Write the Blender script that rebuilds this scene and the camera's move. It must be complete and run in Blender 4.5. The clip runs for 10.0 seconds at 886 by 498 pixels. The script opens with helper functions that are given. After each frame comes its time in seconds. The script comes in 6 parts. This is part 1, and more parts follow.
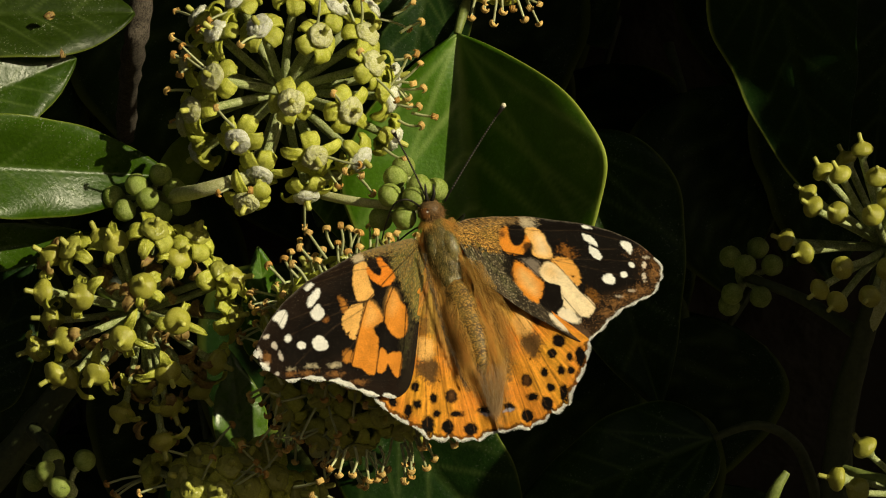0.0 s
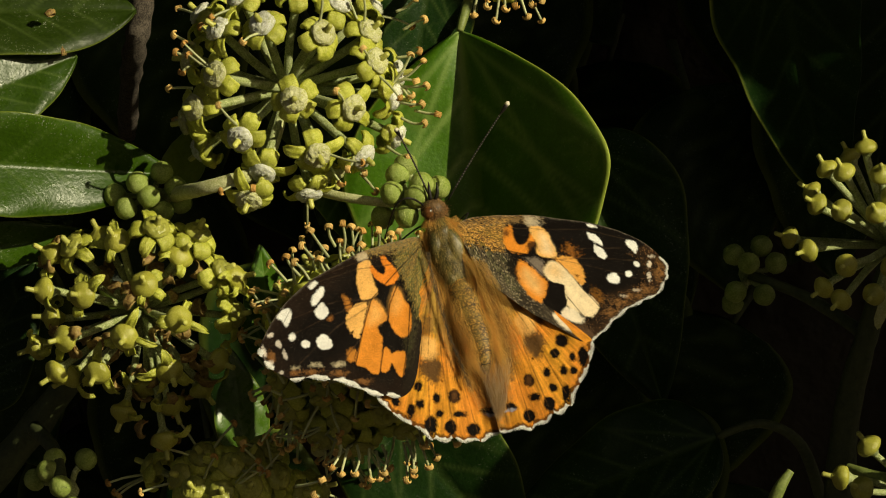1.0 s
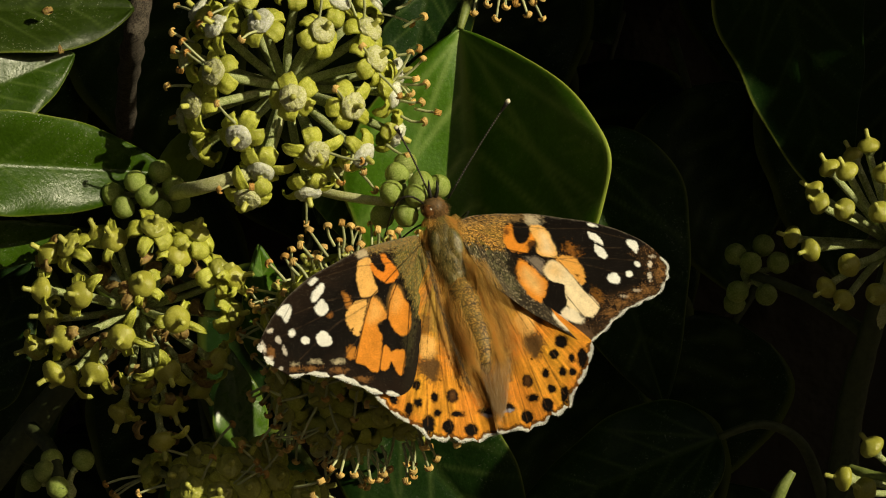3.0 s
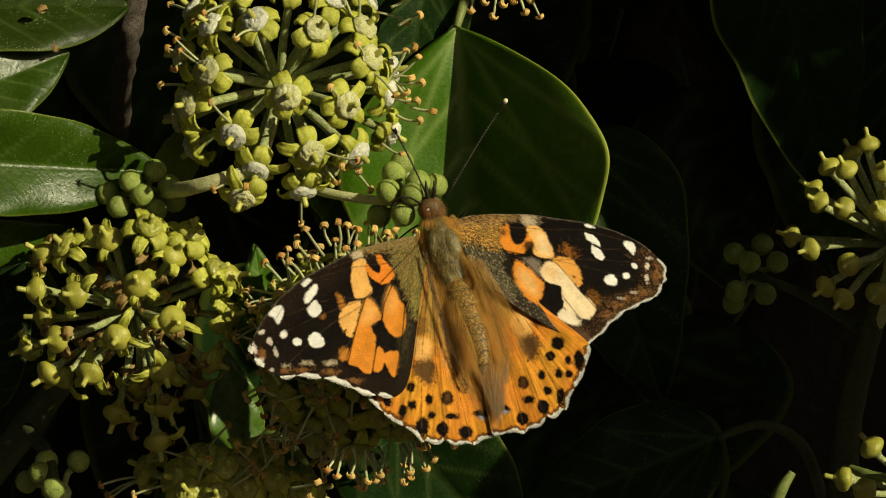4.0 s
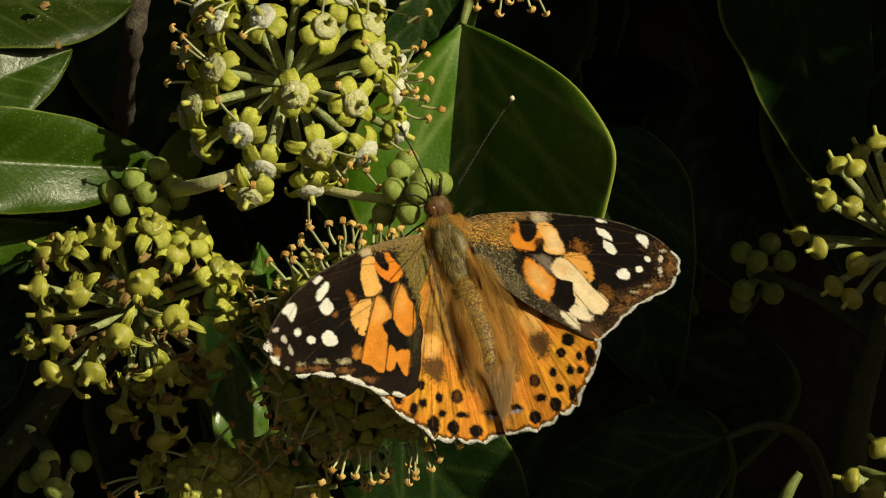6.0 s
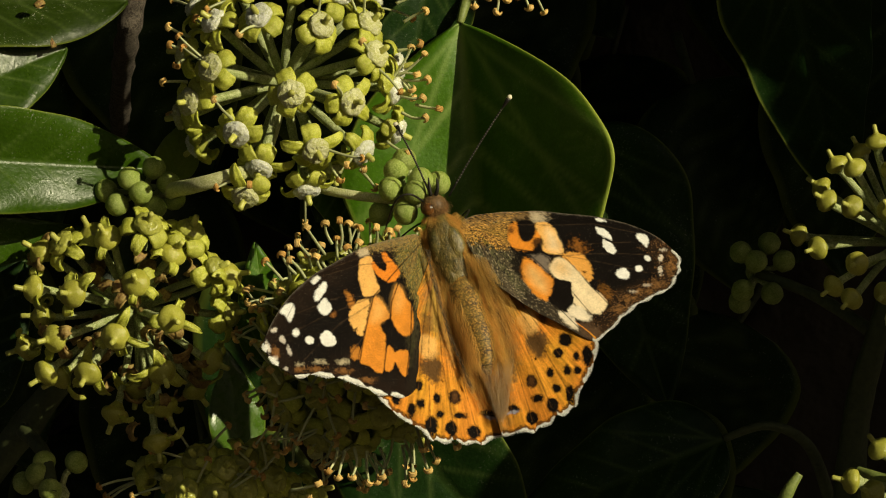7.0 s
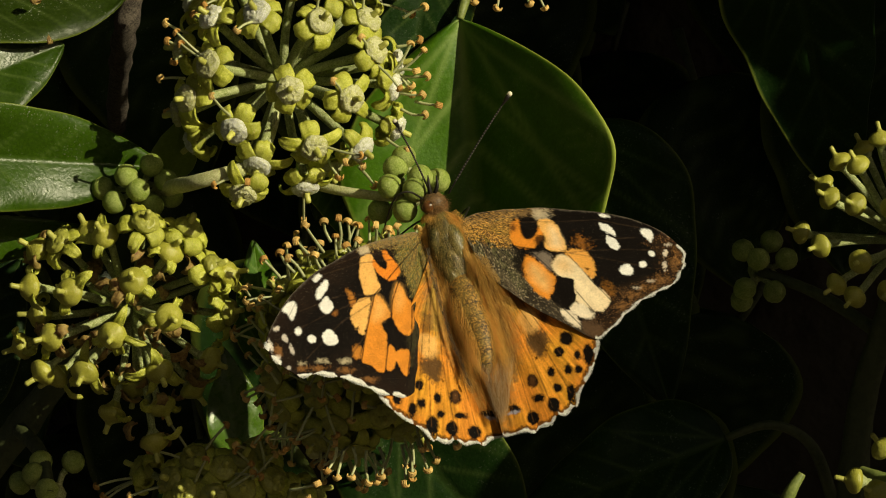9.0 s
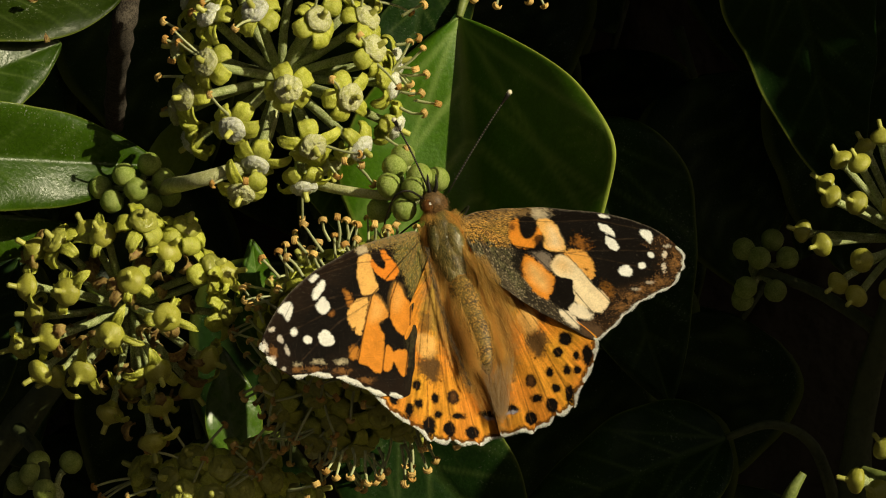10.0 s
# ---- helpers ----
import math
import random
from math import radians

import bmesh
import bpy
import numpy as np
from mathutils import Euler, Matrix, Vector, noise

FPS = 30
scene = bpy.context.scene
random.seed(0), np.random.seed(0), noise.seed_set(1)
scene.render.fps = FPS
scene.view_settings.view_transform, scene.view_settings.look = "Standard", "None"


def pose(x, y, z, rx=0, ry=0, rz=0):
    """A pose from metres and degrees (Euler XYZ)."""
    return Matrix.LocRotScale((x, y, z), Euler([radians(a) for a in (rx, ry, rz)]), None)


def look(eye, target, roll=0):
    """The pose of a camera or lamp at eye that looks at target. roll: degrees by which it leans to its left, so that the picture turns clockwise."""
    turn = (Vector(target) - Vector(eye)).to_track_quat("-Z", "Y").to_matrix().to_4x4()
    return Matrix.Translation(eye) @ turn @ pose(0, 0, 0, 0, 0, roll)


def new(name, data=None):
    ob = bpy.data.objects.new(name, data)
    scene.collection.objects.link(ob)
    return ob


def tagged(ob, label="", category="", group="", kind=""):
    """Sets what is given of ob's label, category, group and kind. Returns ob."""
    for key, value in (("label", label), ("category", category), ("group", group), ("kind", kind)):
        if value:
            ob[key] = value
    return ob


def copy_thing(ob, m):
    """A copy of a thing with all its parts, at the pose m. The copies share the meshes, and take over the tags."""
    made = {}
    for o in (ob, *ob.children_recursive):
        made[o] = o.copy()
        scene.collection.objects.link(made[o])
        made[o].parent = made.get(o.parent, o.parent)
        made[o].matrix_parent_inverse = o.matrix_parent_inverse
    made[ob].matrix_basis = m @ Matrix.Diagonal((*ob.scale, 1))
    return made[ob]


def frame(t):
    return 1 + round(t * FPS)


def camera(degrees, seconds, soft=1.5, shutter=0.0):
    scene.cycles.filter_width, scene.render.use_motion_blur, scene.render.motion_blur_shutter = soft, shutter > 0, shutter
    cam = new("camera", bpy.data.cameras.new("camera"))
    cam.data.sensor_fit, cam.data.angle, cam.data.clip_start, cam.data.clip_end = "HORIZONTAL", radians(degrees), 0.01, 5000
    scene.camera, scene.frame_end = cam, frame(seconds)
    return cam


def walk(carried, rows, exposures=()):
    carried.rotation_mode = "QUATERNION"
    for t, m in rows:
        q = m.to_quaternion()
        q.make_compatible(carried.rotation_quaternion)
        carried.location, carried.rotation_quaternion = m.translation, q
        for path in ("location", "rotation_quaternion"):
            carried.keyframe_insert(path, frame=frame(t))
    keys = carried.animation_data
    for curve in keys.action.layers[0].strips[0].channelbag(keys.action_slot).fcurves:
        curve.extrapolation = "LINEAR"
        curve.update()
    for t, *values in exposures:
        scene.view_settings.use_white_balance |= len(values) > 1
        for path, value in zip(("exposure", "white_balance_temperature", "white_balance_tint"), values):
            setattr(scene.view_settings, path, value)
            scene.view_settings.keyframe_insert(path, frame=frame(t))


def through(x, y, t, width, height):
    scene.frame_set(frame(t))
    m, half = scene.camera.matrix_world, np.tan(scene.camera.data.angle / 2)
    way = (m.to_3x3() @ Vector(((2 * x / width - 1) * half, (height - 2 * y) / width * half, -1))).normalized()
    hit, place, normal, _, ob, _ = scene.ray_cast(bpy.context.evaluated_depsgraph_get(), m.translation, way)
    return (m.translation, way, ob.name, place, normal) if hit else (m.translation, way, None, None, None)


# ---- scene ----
# All plans below are in millimetres; MM turns them into metres. x right, y away from the viewer, z up.
MM = 0.001
DIST = 510.0
LOOKS = (
    (0, 1.0000, 0.00, -0.000, -0.000),
    (0.5, 1.0011, -0.04, -0.412, -0.209),
    (1, 1.0038, -0.03, -0.343, -0.276),
    (1.5, 1.0068, -0.02, -0.148, -0.447),
    (2, 1.0085, 0.00, -0.154, -0.586),
    (2.5, 1.0101, -0.01, -0.290, -0.325),
    (4, 1.0175, -0.07, 0.076, -0.429),
    (4.1, 1.0200, -0.07, 0.300, -0.410),
    (4.2, 1.0214, -0.07, 0.400, -0.390),
    (4.3, 1.0234, -0.06, 0.560, -0.370),
    (4.4, 1.0236, -0.06, 0.575, -0.360),
    (4.5, 1.0236, -0.06, 0.580, -0.356),
    (4.6, 1.0235, -0.05, 0.300, -0.380),
    (4.7, 1.0234, -0.04, 0.050, -0.405),
    (5, 1.0232, -0.02, -0.281, -0.451),
    (5.5, 1.0232, 0.00, -0.737, -0.556),
    (7, 1.0310, -0.02, -0.305, -0.622),
    (7.5, 1.0327, -0.00, -0.215, -0.637),
    (8, 1.0356, -0.01, -0.344, -0.716),
    (8.5, 1.0376, -0.03, -0.271, -0.756),
    (9, 1.0397, -0.03, -0.277, -0.901),
    (9.5, 1.0422, 0.01, -0.228, -0.978),
    (10, 1.0449, -0.08, -0.192, -1.030),
)


def camera_row(t, zoom, roll, dx, dz):
    """The tripod creeps closer and nods a little: zoom is the nearing, dx and dz the aim in mm."""
    return t, look((0, -DIST / zoom * MM, 0), (dx * MM, 0, dz * MM), roll)


cam = camera(14.0, 10.0, soft=1.1)
walk(cam, [camera_row(*r) for r in LOOKS], exposures=((0.0, 0.0), (10.0, 0.0)))

# ---- light: low autumn sun from the upper front, dim blue sky ----
TO_SUN = Vector((0.70, -0.61, 0.38)).normalized()
sky_world = bpy.data.worlds.new("sky")
scene.world = sky_world
sky_world.use_nodes = True
sky_nodes = sky_world.node_tree
sky = sky_nodes.nodes.new("ShaderNodeTexSky")
sky.sky_type, sky.sun_disc = "NISHITA", False
sky.dust_density, sky.ozone_density = 6.0, 0.2
sky.sun_elevation, sky.sun_rotation = math.asin(TO_SUN.z), math.atan2(TO_SUN.x, TO_SUN.y)
sky_nodes.links.new(sky.outputs[0], sky_nodes.nodes["Background"].inputs[0])
sky_nodes.nodes["Background"].inputs[1].default_value = 0.019
sun = new("sun", bpy.data.lights.new("sun", "SUN"))
sun.data.energy, sun.data.angle, sun.data.color = 4.2, radians(0.5), (1.0, 0.91, 0.60)
sun.matrix_world = look(TO_SUN * 3, (0, 0, 0))


# ---- materials ----
class Nodes:
    """Short hand for building one material's node tree."""

    def __init__(self, name):
        self.mat = bpy.data.materials.new(name)
        self.mat.use_nodes = True
        self.tree = self.mat.node_tree
        self.bsdf = self.tree.nodes["Principled BSDF"]
        self.out = self.tree.nodes["Material Output"]
        self.coord = self.node("ShaderNodeTexCoord").outputs["Object"]

    def node(self, kind, **values):
        n = self.tree.nodes.new(kind)
        for key, value in values.items():
            n.inputs[key.replace("_", " ")].default_value = value
        return n

    def link(self, a, b):
        self.tree.links.new(a, b)

    def noise(self, scale, detail=3.0, rough=0.55):
        n = self.node("ShaderNodeTexNoise", Scale=scale, Detail=detail, Roughness=rough)
        self.link(self.coord, n.inputs["Vector"])
        return n.outputs["Fac"]

    def ramp(self, fac, *stops):
        n = self.tree.nodes.new("ShaderNodeValToRGB")
        e = n.color_ramp.elements
        while len(e) < len(stops):
            e.new(0.5)
        for el, (at, c) in zip(e, stops):
            el.position = at
            el.color = (*c, 1) if isinstance(c, tuple) else (c, c, c, 1)
        self.link(fac, n.inputs[0])
        return n.outputs[0]

    def mix(self, fac, a, b, blend="MIX"):
        n = self.tree.nodes.new("ShaderNodeMix")
        n.data_type, n.blend_type = "RGBA", blend
        for slot, v in ((0, fac), (6, a), (7, b)):
            if isinstance(v, (int, float)):
                n.inputs[slot].default_value = v
            elif isinstance(v, tuple):
                n.inputs[slot].default_value = (*v, 1)
            else:
                self.link(v, n.inputs[slot])
        return n.outputs[2]

    def bump(self, height, strength, distance):
        n = self.node("ShaderNodeBump", Strength=strength, Distance=distance)
        self.link(height, n.inputs["Height"])
        self.link(n.outputs[0], self.bsdf.inputs["Normal"])

    def random(self):
        return self.tree.nodes.new("ShaderNodeObjectInfo").outputs["Random"]

    def attribute(self, name):
        n = self.tree.nodes.new("ShaderNodeAttribute")
        n.attribute_name = name
        return n

    def finish(self, colour, rough, spec=0.5, glow_through=0.0, through_tint=None):
        self.link(colour, self.bsdf.inputs["Base Color"])
        if isinstance(rough, (int, float)):
            self.bsdf.inputs["Roughness"].default_value = rough
        else:
            self.link(rough, self.bsdf.inputs["Roughness"])
        self.bsdf.inputs["Specular IOR Level"].default_value = spec
        if glow_through:
            thin = self.node("ShaderNodeBsdfTranslucent")
            self.link(self.mix(1.0, colour, through_tint, "MULTIPLY") if through_tint else colour, thin.inputs[0])
            blend = self.tree.nodes.new("ShaderNodeMixShader")
            blend.inputs[0].default_value = glow_through
            self.link(self.bsdf.outputs[0], blend.inputs[1])
            self.link(thin.outputs[0], blend.inputs[2])
            self.link(blend.outputs[0], self.out.inputs[0])
        return self.mat


def plain(name, dark, light, size, rough, bump=0.0, fine=4.0, spec=0.4, through=0.0, vary=0.25):
    """Two-scale mottled surface. size: the patch size in mm; fine: how much smaller the grain is."""
    n = Nodes(name)
    broad, grain = n.noise(1000 / size), n.noise(1000 * fine / size, 4.0)
    c = n.mix(n.ramp(broad, (0.3, 0.0), (0.7, 1.0)), dark, light)
    c = n.mix(n.ramp(grain, (0.35, 0.0), (0.75, 0.5)), c, tuple(min(1, v * 1.35) for v in light))
    if vary:
        tone = n.ramp(n.random(), (0.0, 1 - vary), (1.0, 1 + vary * 0.5))
        c = n.mix(1.0, c, tone, "MULTIPLY")
    if bump:
        n.bump(grain, bump, size / fine * MM * 0.6)
    return n.finish(c, rough, spec, through)


def mealy(name, ground, meal, rough=0.8, relief=0.9, through=0.0):
    """A green skin dusted with pale scurf."""
    n = Nodes(name)
    fleck, broad = n.noise(4600, 4.0, 0.7), n.noise(900, 3.0)
    cover = n.mix(0.32, fleck, broad)
    c = n.mix(n.ramp(cover, (0.40, 0.0), (0.60, 1.0)), ground, meal)
    c = n.mix(1.0, c, n.ramp(n.random(), (0.0, 0.82), (1.0, 1.1)), "MULTIPLY")
    n.bump(n.mix(0.35, fleck, n.noise(2300, 3.0, 0.6)), relief, 0.0004)
    return n.finish(c, rough, 0.3 if rough > 0.5 else 0.5, through)


def leaf_material(name, deep, fresh, gloss, dust, through=0.10, shine=0.55, marks=1.0, ribs=1.0):
    n = Nodes(name)
    at = n.attribute("vein")
    split = n.node("ShaderNodeSeparateColor")
    n.link(at.outputs["Color"], split.inputs[0])
    broad, grain, spots = n.noise(130, 4.0), n.noise(1900, 4.0), n.noise(3200, 2.0)
    c = n.mix(n.ramp(broad, (0.3, 0.0), (0.72, 1.0)), deep, fresh)
    c = n.mix(n.ramp(grain, (0.4, 0.0), (0.8, 0.35)), c, tuple(v * 1.5 for v in fresh))
    c = n.mix(n.mix(1.0, split.outputs[0], (marks * ribs,) * 3, "MULTIPLY"), c, (0.24, 0.33, 0.09))
    # margin tint stands for sun caught on the leaf's edge
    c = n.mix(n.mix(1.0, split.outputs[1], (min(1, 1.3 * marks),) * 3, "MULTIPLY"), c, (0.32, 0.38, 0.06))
    patch = n.mix(1.0, n.ramp(broad, (0.45, 0.0), (0.65, 1.0)), n.ramp(spots, (0.62, 0.0), (0.72, 1.0)), "MULTIPLY")
    c = n.mix(n.mix(1.0, patch, (dust, dust, dust), "MULTIPLY"), c, (0.33, 0.35, 0.30))
    c = n.mix(1.0, c, n.ramp(n.random(), (0.0, 0.8), (1.0, 1.15)), "MULTIPLY")
    n.bump(n.mix(0.5, grain, n.noise(330, 4.0)), 0.30, 0.0005)
    return n.finish(c, n.ramp(n.noise(700, 4.0), (0.3, gloss), (0.75, gloss + 0.22)), shine, through)


def wing_material():
    n = Nodes("wing_scales")
    c = n.attribute("pattern").outputs["Color"]
    speck, sweep = n.noise(5600, 4.0, 0.7), n.noise(700, 3.0)
    c = n.mix(1.0, c, n.ramp(speck, (0.28, 0.74), (0.72, 1.20)), "MULTIPLY")
    # tiny pale dots: glints of the scales painted into the colour
    c = n.mix(n.ramp(n.noise(9000, 1.0), (0.70, 0.0), (0.76, 0.18)), c, (0.62, 0.52, 0.40))
    c = n.mix(1.0, c, n.ramp(sweep, (0.3, 0.88), (0.7, 1.1)), "MULTIPLY")
    n.bump(speck, 0.35, 0.00008)
    return n.finish(c, 0.75, 0.05, 0.04)


def hair_material(name, dark, light):
    n = Nodes(name)
    g = n.tree.nodes.new("ShaderNodeNewGeometry")
    c = n.ramp(g.outputs["Random Per Island"], (0.0, dark), (1.0, light))
    return n.finish(c, 0.5, 0.2, 0.5)


def abdomen_material():
    """Dark olive skin under gold scales that stand in flecks."""
    n = Nodes("abdomen_gold")
    fleck, broad = n.noise(3600, 4.0, 0.65), n.noise(800, 2.0)
    c = n.mix(n.ramp(fleck, (0.48, 0.0), (0.68, 1.0)), (0.085, 0.048, 0.012), (0.58, 0.30, 0.055))
    c = n.mix(n.ramp(broad, (0.35, 0.0), (0.7, 0.5)), c, (0.26, 0.18, 0.045))
    n.bump(fleck, 0.45, 0.0001)
    return n.finish(c, 0.55, 0.3)


# shade painted in: a near-black copy of the leaf for shaded places
LEAF_SHADE_TONE = leaf_material("ivy_leaf", (0.006, 0.018, 0.003), (0.012, 0.035, 0.005), 0.30, 0.5, 0.08, 0.14, 0.25)
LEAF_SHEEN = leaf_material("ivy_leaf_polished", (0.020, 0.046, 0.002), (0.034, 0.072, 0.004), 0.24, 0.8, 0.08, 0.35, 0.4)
# shade-toned leaf whose margin carries painted sunlight
LEAF_LIT_RIM = leaf_material("ivy_leaf_sun_edge", (0.006, 0.018, 0.003), (0.012, 0.035, 0.005), 0.34, 0.2, 0.08, 0.10, 0.8, 0.2)
# base colour brightened as for a sunlit leaf; the sheen itself is gloss
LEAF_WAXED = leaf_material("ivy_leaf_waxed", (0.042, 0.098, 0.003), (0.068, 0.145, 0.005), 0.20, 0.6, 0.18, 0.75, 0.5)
LEAF_DUSTY = leaf_material("ivy_leaf_dusty", (0.014, 0.027, 0.002), (0.026, 0.047, 0.004), 0.36, 1.3, 0.06, 0.20, 0.3)
# glossy leaf copy with sunlight put into its brighter green
LEAF_SUN_GLOSSY = leaf_material("ivy_leaf_sun_glossy", (0.027, 0.064, 0.002), (0.046, 0.100, 0.004), 0.22, 0.9, 0.12, 0.28, 0.4)
# yellow-green of sun shining through the blade, put into its colour
LEAF_BACKLIT_TONE = leaf_material("ivy_leaf_backlit_tone", (0.13, 0.20, 0.012), (0.20, 0.27, 0.02), 0.30, 0.1, 0.25, 0.4, 0.4)
# brightest leaf copy: sunlight is part of its base colour
LEAF_SUN_TONE = leaf_material("ivy_leaf_sun_tone", (0.036, 0.092, 0.003), (0.058, 0.138, 0.005), 0.32, 0.3, 0.06, 0.18)
PETIOLE = plain("ivy_petiole", (0.12, 0.16, 0.035), (0.22, 0.26, 0.07), 1.5, 0.5, 0.3)
PETAL = mealy("petal_green", (0.47, 0.50, 0.035), (0.72, 0.73, 0.15), 0.28, 0.5, 0.22)
CALYX = plain("calyx_green", (0.20, 0.22, 0.03), (0.34, 0.35, 0.06), 1.5, 0.38, 0.3)
DISC = mealy("nectar_disc_frosted", (0.56, 0.58, 0.34), (0.92, 0.92, 0.90), 0.5, 0.55, 0.1)
DISC_GREEN = plain("nectar_disc_green", (0.24, 0.25, 0.04), (0.36, 0.36, 0.07), 1.2, 0.3, 0.4)
DISC_MEALY = mealy("nectar_disc_mealy", (0.44, 0.45, 0.10), (0.72, 0.71, 0.48), 0.5, 0.8)
CONE_SKIN = mealy("cone_dusted", (0.33, 0.32, 0.028), (0.44, 0.43, 0.085), 0.30, 0.35)
STYLE = plain("style_yellow", (0.36, 0.36, 0.06), (0.50, 0.50, 0.12), 1.0, 0.4)
PEDICEL = mealy("pedicel_mealy", (0.21, 0.26, 0.06), (0.54, 0.58, 0.31), 0.8, 0.7)
PEDUNCLE = mealy("peduncle_pale", (0.40, 0.42, 0.15), (0.66, 0.66, 0.38), 0.8, 0.7)
FILAMENT = plain("filament_pale", (0.42, 0.45, 0.20), (0.56, 0.58, 0.32), 0.8, 0.4, through=0.15)
ANTHER = plain("anther_ochre", (0.50, 0.29, 0.065), (0.78, 0.53, 0.19), 0.35, 0.6, 0.8)
ANTHER_BROWN = plain("anther_rust", (0.36, 0.17, 0.035), (0.60, 0.35, 0.09), 0.35, 0.7, 0.8)
WITHERED = plain("petal_withered", (0.16, 0.065, 0.022), (0.38, 0.28, 0.08), 1.4, 0.6, 0.6, through=0.1)
BUD = mealy("bud_green", (0.20, 0.28, 0.025), (0.40, 0.47, 0.13), 0.45, 0.7)
BARK_LICHEN = mealy("ivy_bark_lichen", (0.030, 0.022, 0.017), (0.17, 0.14, 0.11), 0.85, 1.0)
STEM = plain("ivy_stem_green", (0.035, 0.045, 0.014), (0.07, 0.085, 0.03), 3.0, 0.6, 0.4)
WALL = plain("backing_wall", (0.03, 0.027, 0.02), (0.07, 0.06, 0.045), 60.0, 0.9, 0.6)
SOIL = plain("soil", (0.03, 0.024, 0.016), (0.08, 0.065, 0.045), 40.0, 0.95, 0.8)
WING = wing_material()
FRINGE = hair_material("wing_fringe_white", (0.84, 0.83, 0.80), (0.95, 0.95, 0.93))
SPECKLE_ROW = hair_material("speckle_row_dark", (0.012, 0.010, 0.008), (0.30, 0.24, 0.16))
FUR = hair_material("body_fur", (0.66, 0.39, 0.09), (0.90, 0.60, 0.19))
FUR_MIXED = hair_material("thorax_fur_mixed", (0.060, 0.060, 0.018), (0.58, 0.38, 0.12))
FUR_GREY = hair_material("body_fur_grey", (0.36, 0.26, 0.15), (0.70, 0.54, 0.34))
FUR_RUST = hair_material("head_fur_rust", (0.12, 0.062, 0.026), (0.66, 0.40, 0.17))
CHITIN = plain("chitin_olive", (0.014, 0.020, 0.008), (0.20, 0.155, 0.045), 0.9, 0.22, 1.0, spec=0.6, vary=0.0)
HEAD_SKIN = plain("head_brown", (0.045, 0.028, 0.013), (0.18, 0.105, 0.045), 0.9, 0.5, 0.6)
BLACK = plain("chitin_black", (0.008, 0.007, 0.006), (0.018, 0.015, 0.012), 0.5, 0.45, 0.3, spec=0.2)
RING = plain("abdomen_ring_dark", (0.014, 0.009, 0.005), (0.060, 0.036, 0.014), 0.4, 0.6, 0.6)
BAND = plain("antenna_band", (0.07, 0.065, 0.055), (0.14, 0.13, 0.11), 0.4, 0.6)
CREAM = plain("antenna_tip_cream", (0.70, 0.62, 0.45), (0.80, 0.74, 0.60), 0.5, 0.5)
ABDOMEN = abdomen_material()
EYE = plain("eye_brown", (0.010, 0.006, 0.004), (0.20, 0.080, 0.022), 2.2, 0.22, 0.2)
BEE_FUR = hair_material("bee_fur", (0.075, 0.026, 0.007), (0.30, 0.115, 0.028))
BEE_EYE = plain("bee_eye", (0.006, 0.005, 0.004), (0.012, 0.010, 0.008), 0.6, 0.12, 0.0, spec=0.6)
BEE_FACE = plain("bee_face", (0.30, 0.18, 0.06), (0.55, 0.36, 0.14), 0.4, 0.6, 0.6)
BEE_SKIN = plain("bee_skin", (0.022, 0.011, 0.006), (0.085, 0.042, 0.014), 1.5, 0.45, 0.4)


def glassy_wing():
    n = Nodes("bee_wing_membrane")
    n.bsdf.inputs["Transmission Weight"].default_value = 0.94
    n.bsdf.inputs["IOR"].default_value = 1.06
    return n.finish(n.mix(n.noise(900), (0.62, 0.50, 0.34), (0.82, 0.74, 0.60)), 0.25, 0.5)


BEE_WING = glassy_wing()


# ---- mesh makers ----
def mesh(name, verts, faces, material, smooth=True, colours=None):
    """A mesh from points in mm; colours: (layer name, rgb per point)."""
    me = bpy.data.meshes.new(name)
    me.from_pydata((np.asarray(verts, float) * MM).tolist(), [], faces)
    me.materials.append(material)
    if smooth:
        me.polygons.foreach_set("use_smooth", [True] * len(me.polygons))
    if colours:
        layer = me.color_attributes.new(colours[0], "FLOAT_COLOR", "POINT")
        rgba = np.ones((len(me.vertices), 4), np.float32)
        rgba[:, :3] = colours[1]
        layer.data.foreach_set("color", rgba.ravel())
    me.update()
    return me


def part(name, data, parent, label="", at=None):
    """One mesh object under a thing or a part."""
    ob = new(name, data)
    ob.parent = parent
    if at is not None:
        ob.matrix_basis = at
    return tagged(ob, label)


def thing(name, origin, label, category, group="", data=None, kind=""):
    ob = new(name, data)
    ob.location = Vector(origin) * MM
    return tagged(ob, label, category, group, kind)


def place(origin, towards, up=(0, 0, 1), turn=0.0):
    """A pose at origin (mm) whose z axis points along towards, turned about it by turn degrees."""
    z = Vector(towards).normalized()
    x = Vector(up).cross(z)
    if x.length < 1e-4:
        x = Vector((1, 0, 0)).cross(z)
    x.normalize()
    m = Matrix((x, z.cross(x), z)).transposed().to_4x4()
    return Matrix.Translation(Vector(origin) * MM) @ m @ pose(0, 0, 0, 0, 0, turn)


def join(*pieces):
    """Several (verts, faces) as one."""
    verts, faces, base = [], [], 0
    for v, f in pieces:
        verts.extend(np.asarray(v, float).tolist())
        faces.extend([tuple(i + base for i in q) for q in f])
        base += len(v)
    return verts, faces


